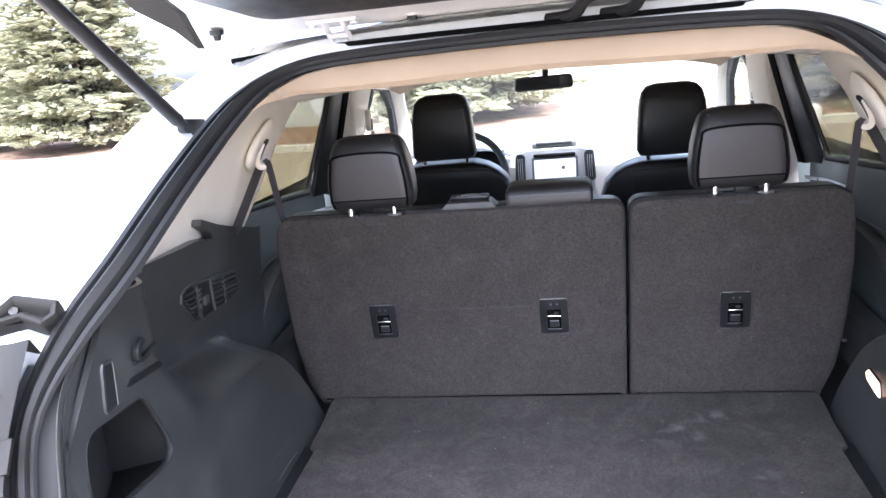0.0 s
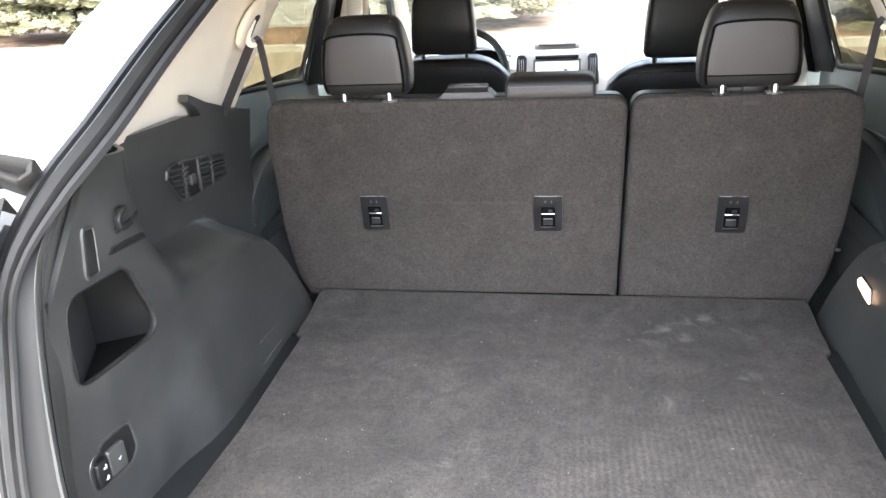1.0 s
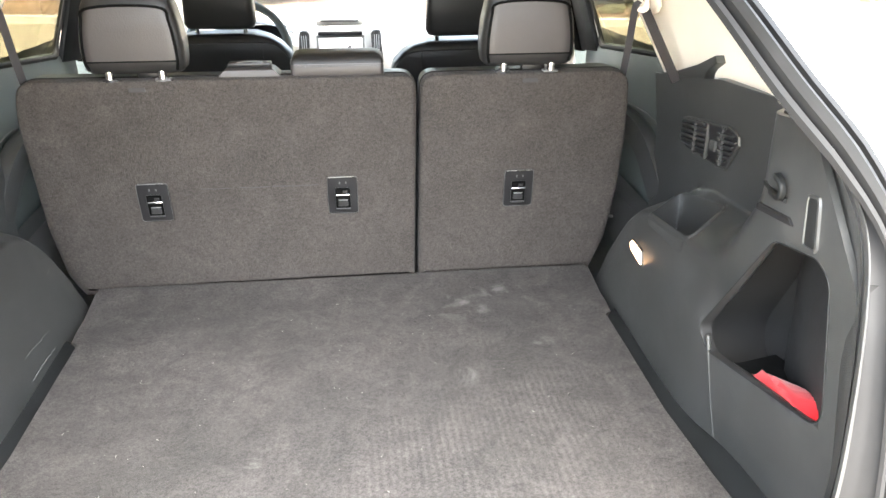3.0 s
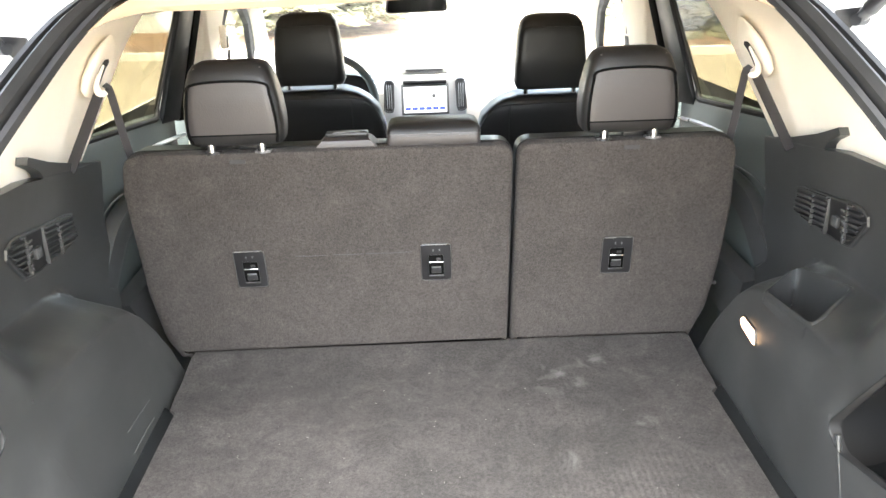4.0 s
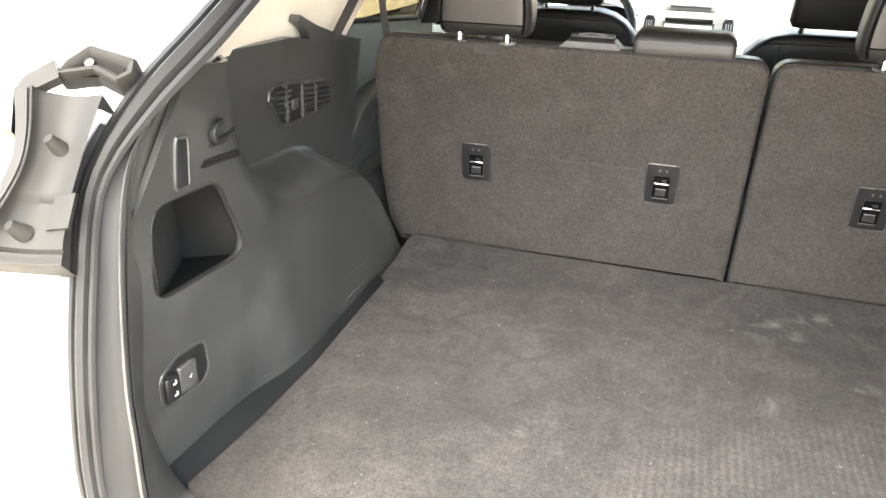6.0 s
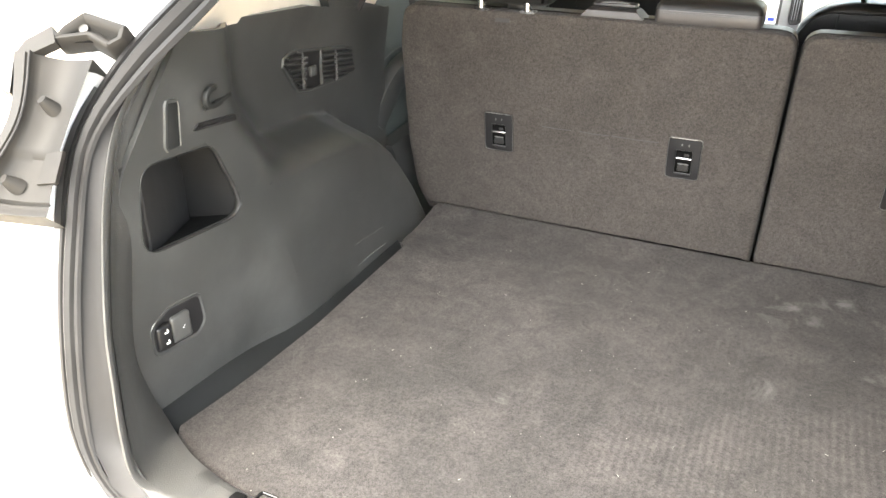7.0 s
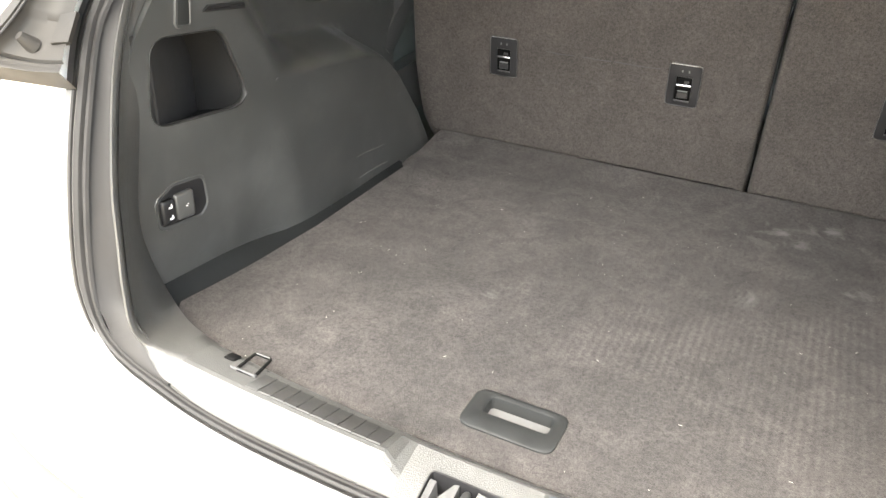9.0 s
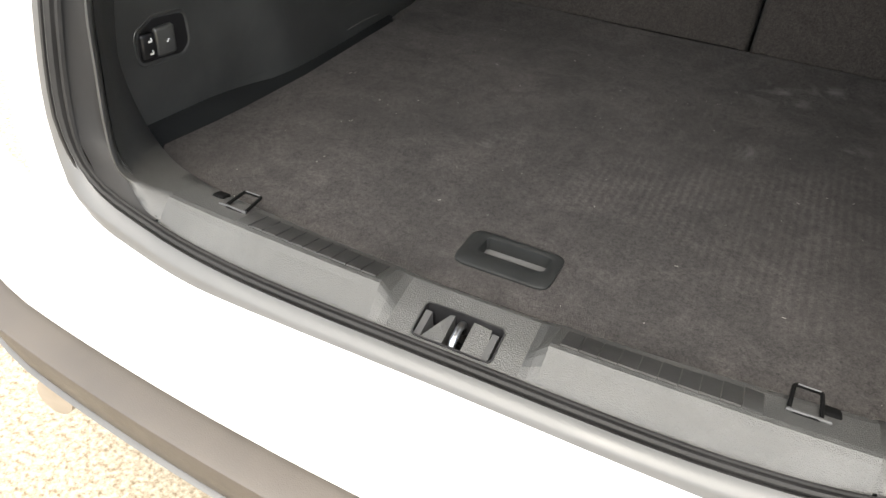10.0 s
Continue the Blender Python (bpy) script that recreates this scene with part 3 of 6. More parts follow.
R_WIN = [(1.13, 1.272), (1.652, 1.226), (1.664, 1.535), (1.20, 1.535)]
F_WIN = [(2.19, 1.24), (2.93, 1.215), (2.62, 1.405), (2.39, 1.49), (2.22, 1.505)]
for s in (-1, 1):
    door = thing("rear_door", (s * 0.8, 1.45, 0.35), "dark grey plastic rear door with privacy glass window", "car door", "rear doors")
    low = [(1.10, 0.45), (1.78, 0.45), (1.78, 1.215), (1.66, 1.226), (1.2, 1.258), (1.10, 1.24)]
    bm = B()
    prism(bm, rounded([Vector(p) for p in low], 0.02), on_wall(s), 0.06, 0.012)
    part("door_panel", bm, M_DOOR, door)
    bm = B()
    path = curve_through([(s * 0.742, 1.44, 1.173), (s * 0.738, 1.6, 1.167), (s * 0.74, 1.80, 1.146)], 14)
    tube(bm, path, 0.006, 6)
    part("bright_strip", bm, M_SILVER, door, "satin silver strip along the door")
    bm = B()
    path = curve_through([(s * 0.726, 1.10, 1.095), (s * 0.722, 1.16, 1.122), (s * 0.722, 1.24, 1.127), (s * 0.728, 1.40, 1.12)], 16)
    tube(bm, path, 0.0016, 6)
    part("bright_strip", bm, M_GREYPL, door, "thin grey curve over the armrest")
    bm = B()
    path = curve_through([(s * 0.727, 1.42, 1.08), (s * 0.70, 1.44, 1.085), (s * 0.696, 1.50, 1.083), (s * 0.727, 1.53, 1.078)], 14)
    sweep(bm, path, rounded([Vector(p) for p in [(-0.008, -0.014), (0.008, -0.014), (0.008, 0.014), (-0.008, 0.014)]], 0.006, 3))
    part("pull_handle", bm, M_BLACK, door)
    bm = B()
    path = curve_through([(s * 0.74, 1.08, 0.97), (s * 0.725, 1.17, 1.07), (s * 0.715, 1.28, 1.105), (s * 0.72, 1.5, 1.10), (s * 0.74, 1.74, 1.07)], 18)
    sweep(bm, path, [(-0.02, -0.05), (0.012, -0.05), (0.02, -0.02), (0.016, 0.006), (0.0, 0.014), (-0.02, 0.01)])
    part("armrest", bm, M_PLASTIC, door)
    bm = B()
    path = curve_through([(s * 0.72, 1.12, 0.90), (s * 0.70, 1.25, 0.925), (s * 0.70, 1.42, 0.93), (s * 0.72, 1.7, 0.9)], 12)
    sweep(bm, path, [(-0.03, -0.12), (0.02, -0.12), (0.03, -0.02), (0.02, 0.004), (-0.03, 0.0)])
    part("door_pocket", bm, M_PLASTIC, door)
    bm = B()
    out = rounded([Vector(p) for p in R_WIN], 0.025)
    loft(bm, [[on_wall(s)(q.x, q.y, d) for q in inset(out, k)] for k, d in ((-0.009, 0.014), (-0.009, 0.0), (-0.002, -0.002), (0.003, 0.002), (0.003, 0.012))], caps=False)
    part("window_frame", bm, M_RUBBER, door, "black rubber window surround")
    bm = B()
    loft(bm, [[on_wall(s)(q.x, q.y, 0.006) for q in out], [on_wall(s)(q.x, q.y, 0.010) for q in out]])
    g = part("pane", bm, M_TINT, door, "privacy glass")
    g.visible_shadow = False
    bm = B()
    post = [(1.664, 1.205), (1.815, 1.190), (1.805, 1.515), (1.672, 1.515)]
    prism(bm, rounded([Vector(p) for p in post], 0.006), on_wall(s, -0.003), 0.014, 0.004)
    part("window_post", bm, M_POST, door, "dark slate window post")
    bm = B()
    prism(bm, rounded([Vector(p) for p in [(1.813, 1.185), (1.872, 1.180), (1.862, 1.52), (1.803, 1.52)]], 0.006), on_wall(s, -0.007), 0.018, 0.005)
    part("post_gasket", bm, M_SHADE_BLACK, door, "black rubber door seal")

    pil = thing("centre_pillar_trim", (s * 0.74, 1.9, 0.6), "beige centre pillar trim with front belt guide", "pillar trim", "centre pillar trims")
    bm = B()
    prism(bm, rounded([Vector(p) for p in [(1.87, 0.6), (2.16, 0.6), (2.15, 1.2), (2.14, 1.53), (1.86, 1.53)]], 0.02), on_wall(s, -0.010), 0.06, 0.010)
    part("cover", bm, M_BEIGE, pil)
    bm = B()
    slab(bm, (s * 0.663, 2.09, 1.40), (0.02, 0.03, 0.075), 0.009, 3, turn(-10, 0, 0))
    part("belt_guide", bm, M_BEIGE, pil)
    bm = B()
    slab(bm, (s * 0.653, 2.095, 1.385), (0.008, 0.012, 0.04), 0.003, 2, turn(-12, 0, 0))
    part("slot", bm, M_BLACK, pil)
    bm = B()
    sweep(bm, [Vector((s * 0.65, 2.09, 1.36)), Vector((s * 0.685, 2.08, 1.1)), Vector((s * 0.70, 2.06, 0.8))], [(-0.02, -0.001), (0.02, -0.001), (0.02, 0.001), (-0.02, 0.001)], up=(s, 0, 0.1))
    part("webbing", bm, M_BELT, pil)

    fdoor = thing("front_door", (s * 0.8, 2.5, 0.35), "grey front door with clear side window", "car door", "front doors")
    bm = B()
    prism(bm, rounded([Vector(p) for p in [(1.90, 0.45), (2.95, 0.45), (2.95, 1.19), (1.90, 1.225)]], 0.02), on_wall(s), 0.06, 0.012)
    part("door_panel", bm, M_DOOR, fdoor)
    bm = B()
    out = rounded([Vector(p) for p in F_WIN], 0.03)
    loft(bm, [[on_wall(s)(q.x, q.y, d) for q in inset(out, k)] for k, d in ((-0.03, 0.03), (-0.03, -0.004), (-0.01, -0.007), (0.0, 0.0), (0.0, 0.02))], caps=False)
    part("window_frame", bm, M_RUBBER, fdoor)
    bm = B()
    loft(bm, [[on_wall(s)(q.x, q.y, 0.012) for q in out], [on_wall(s)(q.x, q.y, 0.016) for q in out]])
    g = part("pane", bm, M_GLASS, fdoor, "clear glass")
    g.visible_shadow = False
    bm = B()
    slab(bm, (s * 0.98, 2.72, 1.22), (0.16, 0.09, 0.12), 0.035, 4)
    part("door_mirror", bm, M_PAINT, fdoor)

    bm = B()
    path = curve_through([(s * 0.632, 2.42, 1.535), (s * 0.682, 2.70, 1.40), (s * 0.735, 3.05, 1.22), (s * 0.755, 3.2, 1.12)], 14)
    sweep(bm, path, rounded([Vector(p) for p in [(-0.035, -0.02), (0.035, -0.02), (0.03, 0.02), (-0.03, 0.02)]], 0.012, 3), up=(0, 0.3, 1))
    part("front_pillar", bm, M_BEIGE, car)
    # roof side rail over the windows
    bm = B()
    path = curve_through([(s * 0.622, 1.0, 1.565), (s * 0.652, 1.3, 1.545), (s * 0.66, 1.7, 1.545), (s * 0.66, 2.1, 1.54), (s * 0.635, 2.45, 1.52)], 12)
    sweep(bm, path, rounded([Vector(p) for p in [(-0.05, -0.03), (0.05, -0.03), (0.05, 0.06), (-0.05, 0.06)]], 0.02, 3))
    part("roof_rail_trim", bm, M_BEIGE, car)
bm = B()
loft(bm, [[Vector((x * w, y - 0.05 * x * x, z)) for x in np.linspace(-1, 1, 13)] for y, z, w in ((2.47, 1.535, 0.60), (2.8, 1.39, 0.66), (3.15, 1.21, 0.71), (3.3, 1.12, 0.73))], closed=False)
g = part("windshield", bm, M_GLASS, car, "clear windshield")
g.visible_shadow = False

# ---- rear bumper ----
bumper = thing("rear_bumper", (0, -0.05, 0.4), "white rear bumper cover with grey plastic step and lower edge", "bumper")


def bumper_line(prof, n=33):
    rings = []
    for x in np.linspace(-0.95, 0.95, n):
        c = 0.11 * x * x + 0.6 * max(abs(x) - 0.62, 0) ** 2
        rings.append([Vector((x * k, y + c, z)) for y, z, k in prof])
    return rings


bm = B()
loft(bm, bumper_line([(0.03, 0.70, 1), (0.014, 0.714, 1), (-0.001, 0.7225, 1), (-0.022, 0.719, 1), (-0.048, 0.70, 1), (-0.062, 0.66, 1), (-0.067, 0.569, 1), (-0.063, 0.564, 1), (-0.03, 0.564, 1)]), closed=False)
part("bumper_cover", bm, M_PAINT, bumper)
bm = B()
loft(bm, bumper_line([(-0.03, 0.561, 1), (-0.064, 0.564, 1), (-0.074, 0.5635, 1), (-0.109, 0.5555, 1), (-0.1140, 0.5525, 1), (-0.1148, 0.547, 1), (-0.096, 0.468, 1), (-0.091, 0.462, 1), (-0.05, 0.463, 1)]), closed=False)
part("step_pad", bm, M_BUMPER, bumper, "warm grey textured plastic step")
bm = B()
loft(bm, bumper_line([(-0.05, 0.461, 1), (-0.094, 0.461, 1), (-0.1005, 0.457, 1), (-0.090, 0.45, 1), (-0.0, 0.44, 1)]), closed=False)
part("lower_lip", bm, M_FLANGE, bumper, "pale painted lower edge")
bm = B()
rows = []
n = len(SEAL)
low = [k for k in range(-34, 35)]
fr = frames_along(SEAL, rear_normal, True)
for k in low:
    p, sd, u = fr[k % n]
    f = smooth01((p.z - 0.757) / 0.07)
    o = (Vector((0, -1, -0.42)).normalized() * (1 - f) - sd * f).normalized()
    b = Vector((0, 0, 1)) * (1 - f) + u * f
    rows.append([p + o * d + b * h for d, h in ((0.0, -0.012), (0.004, -0.003), (0.008, -0.0025), (0.020 + 0.014 * f, -0.004), (0.023 + 0.015 * f, -0.008), (0.024 + 0.016 * f, -0.02))])
loft(bm, rows, closed=False)
part("sill_flange", bm, M_FLANGE, car, "white painted flange under the seal, coloured grey as if shaded")
bm = B()
rod(bm, (-0.66, 0.4, 0.385), (-0.62, -0.045, 0.41), 0.034, 20)
tagged(part("exhaust_pipe", bm, M_PIPE), "dull brownish exhaust pipe end under the bumper", "exhaust pipe")

# ---- tail lamp beside the opening ----
lamp = thing("tail_lamp", (-0.66, 0.2, 1.12), "grey moulded tail lamp housing with clips and red lens edge", "tail lamp")
LAMP_OUT = Vector((-0.343, 0.686, -0.642)).normalized() * -1


def lampq(u, v, d):
    """u across (0 inner .. 1 outer), v up, d out of the housing's face."""
    inner = curve_through([(-0.606, 0.110, 1.128), (-0.620, 0.133, 1.155), (-0.631, 0.187, 1.219), (-0.638, 0.246, 1.286)], 31)
    outer = curve_through([(-0.716, 0.070, 1.136), (-0.690, 0.104, 1.162), (-0.682, 0.164, 1.222), (-0.708, 0.217, 1.292)], 31)
    k = min(max(v, 0.0), 1.0) * 30
    a, f = min(int(k), 29), k - min(int(k), 29)
    pi, po = inner[a].lerp(inner[a + 1], f), outer[a].lerp(outer[a + 1], f)
    return pi.lerp(po, u) + LAMP_OUT * d


def lamp_relief(u, v):
    """The face is dished, steps back below its middle and turns up at the outer and lower edges."""
    d = -0.010 * math.sin(math.pi * min(max(u, 0), 1)) + 0.004
    d -= 0.006 * (1 - smooth01((v - 0.50) / 0.03)) * smooth01(v / 0.2)
    d -= 0.004 * smooth01((v - 0.18) / 0.02) * (1 - smooth01((v - 0.20) / 0.02))
    d += 0.008 * smooth01((u - 0.93) / 0.07)
    return d


bm = B()
nu, nv = 22, 40
loft(bm, [[lampq(i / nu, j / nv, lamp_relief(i / nu, j / nv)) for i in range(nu + 1)] for j in range(nv + 1)], closed=False)
loft(bm, [[lampq(i / nu, 1, lamp_relief(i / nu, 1)), lampq(i / nu, 1, -0.05)] for i in range(nu + 1)], closed=False)
loft(bm, [[lampq(i / nu, 0, lamp_relief(i / nu, 0)), lampq(i / nu, 0, -0.05)] for i in range(nu + 1)], closed=False)
part("housing", bm, M_LAMPHOUSE, lamp)
# raised outer border with its dark gasket line
bm = B()
loft(bm, [[lampq(1.0, v, 0.006), lampq(1.06, v, 0.014), lampq(1.26, v, 0.012), lampq(1.34, v, -0.002), lampq(1.34, v, -0.06), lampq(1.0, v, -0.06)] for v in np.linspace(0.0, 0.98, 24)])
part("border", bm, M_LAMPHOUSE, lamp)
bm = B()
tube(bm, [lampq(1.01, v, 0.0105) for v in np.linspace(0.0, 1.0, 30)], 0.0022, 8)
part("gasket", bm, M_RUBBER, lamp, "dark foam gasket line")
bm = B()
loft(bm, [[lampq(1.30, v, 0.004), lampq(1.42, v, -0.002), lampq(1.44, v, -0.05), lampq(1.30, v, -0.05)] for v in np.linspace(0.36, 0.60, 8)])
part("lens", bm, M_RED, lamp, "clear red lens edge")
# folded bracket on top: a sloping web, a hollow pad and a rounded ear
bm = B()
web = [lampq(1.30, 0.96, 0.004), lampq(0.92, 1.0, 0.006), Vector((-0.688, 0.236, 1.304)), Vector((-0.700, 0.246, 1.322)), Vector((-0.724, 0.222, 1.306))]
loft(bm, [[p_ + LAMP_OUT * d for p_ in web] for d in (0.004, -0.012)])
part("bracket_web", bm, M_LAMPHOUSE, lamp)
bm = B()
pad = rounded([Vector(p_) for p_ in [(0.0, 0.0), (0.01, 0.024), (0.030, 0.046), (0.088, 0.030), (0.090, 0.010), (0.074, -0.004), (0.045, 0.010)]], 0.006, 4)
px_, py_ = Vector((0.073, 0.042, -0.006)).normalized(), Vector((0.0, 0.6, 0.8)).normalized()
for_pad = lambda a, b, d: Vector((-0.700, 0.236, 1.302)) + px_ * a + py_ * b + LAMP_OUT * d
loft(bm, [[for_pad(q.x, q.y, d) for q in inset(pad, k)] for k, d in ((0.0, -0.030), (0.0, 0.004), (0.003, 0.008), (0.008, 0.007), (0.013, -0.002))])
part("top_tab", bm, M_LAMPHOUSE, lamp, "moulded pale tab at the lamp's top", 60)
bm = B()
rod(bm, for_pad(0.034, 0.024, -0.004), for_pad(0.034, 0.024, 0.002), 0.008, 14, 0.006)
part("tab_hole", bm, M_BLACK, lamp)
bm = B()
loft(bm, [[lampq(u, v, d) for u, v in ((1.28, 0.97), (1.62, 0.80), (1.36, 0.78))] for d in (0.008, -0.02)])
part("corner_tab", bm, M_BLACK, lamp)
for u, v, r in ((0.52, 0.74, 0.011), (0.62, 0.34, 0.012)):
    bm = B()
    c0, c1 = lampq(u, v, lamp_relief(u, v) - 0.004), lampq(u + 0.16, v + 0.02, lamp_relief(u, v) + 0.016)
    rod(bm, c0, c1, r, 14, 0.006)
    part("boss", bm, M_LAMPHOUSE, lamp)
bm = B()
loft(bm, [[lampq(u, v, lamp_relief(max(u, 0), v) + d) for u, v in ((0.30, 0.36), (0.30, 0.52), (-0.10, 0.53), (-0.06, 0.37))] for d in (-0.004, 0.005)])
part("clip", bm, M_LAMPHOUSE, lamp, "small spring clip on the housing edge")

# ---- open tailgate and its struts ----
gate = thing("tailgate", (0, 0.9, 1.62), "white tailgate raised open with dark inner trim and hinges", "tailgate")
GA = math.tan(radians(16))


def gatep(x, r, h):
    """r metres back from the hinge line, h above the gate's inner face."""
    return Vector((x, 0.93 - r, 1.650 + r * GA + h + 0.012 * (1 - (x / 0.6) ** 2)))


bm = B()
side = [(0.62, 0.02), (0.66, 0.35), (0.72, 0.7), (0.74, 1.0), (0.72, 1.3), (0.68, 1.42)]
outl = [Vector((-x, r)) for x, r in side] + [Vector((x, r)) for x, r in side[::-1]]
outl = rounded(outl, 0.05, 4)
loft(bm, [[gatep(q.x, q.y, h) for q in inset(outl, k)] for k, h in ((0.03, 0.0), (0.008, 0.004), (0.0, 0.02), (0.0, 0.05), (0.03, 0.075))])
part("shell", bm, M_PAINTIN, gate)
bm = B()
pan = rounded([Vector(p) for p in [(-0.45, 0.21), (0.45, 0.21), (0.56, 0.48), (0.63, 1.0), (0.58, 1.32), (-0.58, 1.32), (-0.63, 1.0), (-0.58, 0.45)]], 0.08, 6)
loft(bm, [[gatep(q.x, q.y, h) for q in inset(pan, k)] for k, h in ((0.0, 0.002), (0.0, -0.03), (0.012, -0.046), (0.04, -0.05))])
part("inner_trim", bm, M_BLACK, gate, "dark plastic inner trim")
for s in (-1, 1):
    bm = B()
    for dx in (-0.018, 0.018):
        path = curve_through([gatep(s * 0.372 + dx, 0.09, -0.004), gatep(s * 0.372 + dx, 0.04, -0.03), Vector((s * 0.372 + dx, 0.905, 1.62))], 8)
        tube(bm, path, 0.006, 8)
    slab(bm, gatep(s * 0.372, 0.08, -0.008), (0.1, 0.03, 0.008), 0.003)
    slab(bm, gatep(s * 0.372, 0.05, -0.025), (0.036, 0.012, 0.01), 0.003)
    part("hinge", bm, M_PAINTIN, gate)
    for dx in (-0.04, 0.04):
        bm = B()
        rod(bm, gatep(s * 0.372 + dx, 0.08, -0.006), gatep(s * 0.372 + dx, 0.08, -0.018), 0.008, 6)
        part("bolt", bm, M_PAINTIN, gate)
    bm = B()
    rod(bm, gatep(s * 0.595, 0.10, -0.002), gatep(s * 0.595, 0.10, -0.012), 0.014, 14)
    rod(bm, gatep(s * 0.595, 0.10, -0.012), gatep(s * 0.595, 0.10, -0.022), 0.009, 12, 0.006)
    part("buffer", bm, M_BLACK, gate, "dark rubber stop")
    bm = B()
    rod(bm, gatep(s * 0.225, 0.06, 0.0), gatep(s * 0.225, 0.06, -0.01), 0.017, 18, 0.013)
    part("boss", bm, M_PAINTIN, gate)
    bm = B()
    rod(bm, gatep(s * 0.225, 0.06, -0.008), gatep(s * 0.225, 0.06, -0.018), 0.009, 10)
    part("nut", bm, M_BLACK, gate)
    bm = B()
    tri = [(0.515, 0.635), (0.545, 0.665), (0.60, 0.70), (0.625, 0.735), (0.565, 0.725), (0.53, 0.69)]
    loft(bm, [[Vector((s * x, 0.6 + dy - 0.3 * (z - 0.63), 1.0 + z)) for x, z in tri] for dy in (-0.012, 0.012)])
    part("corner_trim", bm, M_BLACK, gate)
bm = B()
path = [Vector((x, 0.895, 1.631 - 0.012 * (x / 0.6) ** 4)) for x in np.linspace(-0.6, 0.6, 16)]
sweep(bm, path, rounded([Vector(p) for p in [(-0.005, -0.005), (0.01, -0.005), (0.01, 0.005), (-0.005, 0.004)]], 0.002, 2))
part("gutter_seal", bm, M_SHADE_BLACK, gate, "black rubber gutter strip")
for x in (0.09, 0.19):
    bm = B()
    tube(bm, curve_through([gatep(x - 0.07, 0.02, -0.03), gatep(x - 0.02, 0.05, -0.035), gatep(x, 0.075, -0.02), gatep(x + 0.04, 0.08, -0.008)], 12), 0.011, 8)
    part("wire_grommet", bm, M_RUBBER, gate, "black rubber cable gaiter")
for s in (-1, 1):
    strut = thing("gas_strut", (s * 0.64, 0.75, 1.5), "black gas strut holding the tailgate open", "gas strut", "gas struts")
    b0, b1 = Vector((s * 0.578, 0.622, 1.512)), Vector((s * 0.645, 0.27, 1.815))
    bm = B()
    rod(bm, b0.lerp(b1, 0.05), b0.lerp(b1, 0.7), 0.0115, 16)
    part("cylinder", bm, M_BLACK, strut)
    bm = B()
    rod(bm, b0.lerp(b1, 0.68), b1, 0.006, 10)
    part("rod", bm, M_STEEL, strut)
    bm = B()
    rod(bm, b0 + Vector((s * 0.010, 0.004, 0)), b0 + Vector((s * -0.008, -0.006, 0)), 0.0085, 14)
    rod(bm, b0, b0.lerp(b1, 0.06), 0.0075, 12, 0.0105)
    part("ball_socket", bm, M_BLACK, strut)
    bm = B()
    tri = rounded([Vector(p) for p in [(-0.030, 0.016), (0.016, 0.020), (0.012, -0.050)]], 0.004, 4)
    loft(bm, [[b0 + Vector((s * q.x, 0.016 + d - 0.35 * q.y, q.y - 0.004)) for q in tri] for d in (0.0, 0.005)])
    part("bracket", bm, M_BLACK, strut, "stamped triangular metal bracket")

# ---- load floor ----
FZ = 0.75
load_floor = thing("load_floor", (0, 0.65, 0.70), "charcoal carpeted load floor panel, worn pale and linty", "load floor")
HALF_W = [(0.13, 0.44), (0.15, 0.51), (0.17, 0.545), (0.20, 0.571), (0.36, 0.556), (0.55, 0.548), (0.80, 0.556), (0.908, 0.557), (0.922, 0.574), (0.96, 0.577), (1.10, 0.582), (1.125, 0.575), (1.19, 0.57)]
rows_y = sorted([1.112, 1.124, 1.13, 1.134, 1.14, 0.128, 0.135, 0.145, 0.155, 0.17, 0.185, 0.204, 0.245, 0.28, 0.909, 0.921] + [round(0.32 + 0.058 * i, 3) for i in range(16) if abs(0.32 + 0.058 * i - 0.915) > 0.02])
bm = B()
top = []
for y in rows_y:
    w = lerp_on(y, HALF_W)
    xs_ = list(np.linspace(-w, -0.05, 12)) + list(np.linspace(0.049, w, 12))
    row = []
    for x in xs_:
        sink = 0.0022 * noise.noise(Vector((x * 3.1, y * 3.1, 0.4))) + 0.020 * smooth01((y - 1.04) / 0.08) - 0.026 * smooth01((y - 1.132) / 0.01)
        row.append(bm.verts.new((x, y + 0.05 * x * x * max(0, 1 - (y - 0.128) / 0.2), FZ + sink)))
    top.append(row)
n_x = len(top[0])
for j_ in range(len(top) - 1):
    for i_ in range(n_x - 1):
        if i_ == 11 and abs(rows_y[j_] - 0.204) < 1e-6:
            continue
        bm.faces.new((top[j_][i_], top[j_][i_ + 1], top[j_ + 1][i_ + 1], top[j_ + 1][i_]))
border = [e for e in bm.edges if len(e.link_faces) == 1]
ex = bmesh.ops.extrude_edge_only(bm, edges=border)
low_v = [g for g in ex["geom"] if isinstance(g, bmesh.types.BMVert)]
for v in low_v:
    v.co.z -= 0.005
    v.co.x *= 1.004
ex = bmesh.ops.extrude_edge_only(bm, edges=[g for g in ex["geom"] if isinstance(g, bmesh.types.BMEdge) and len(g.link_faces) == 1])
for g in ex["geom"]:
    if isinstance(g, bmesh.types.BMVert):
        g.co.z -= 0.022
part("carpet", bm, M_FLOOR, load_floor, limit=60)
slot = rounded([Vector(p) for p in [(-0.046, 0.209), (0.044, 0.209), (0.044, 0.2435), (-0.046, 0.2435)]], 0.006, 3)
bm = B()
rimq = rounded([Vector(p) for p in [(-0.068, 0.176), (0.061, 0.176), (0.061, 0.256), (-0.068, 0.256)]], 0.018, 6)


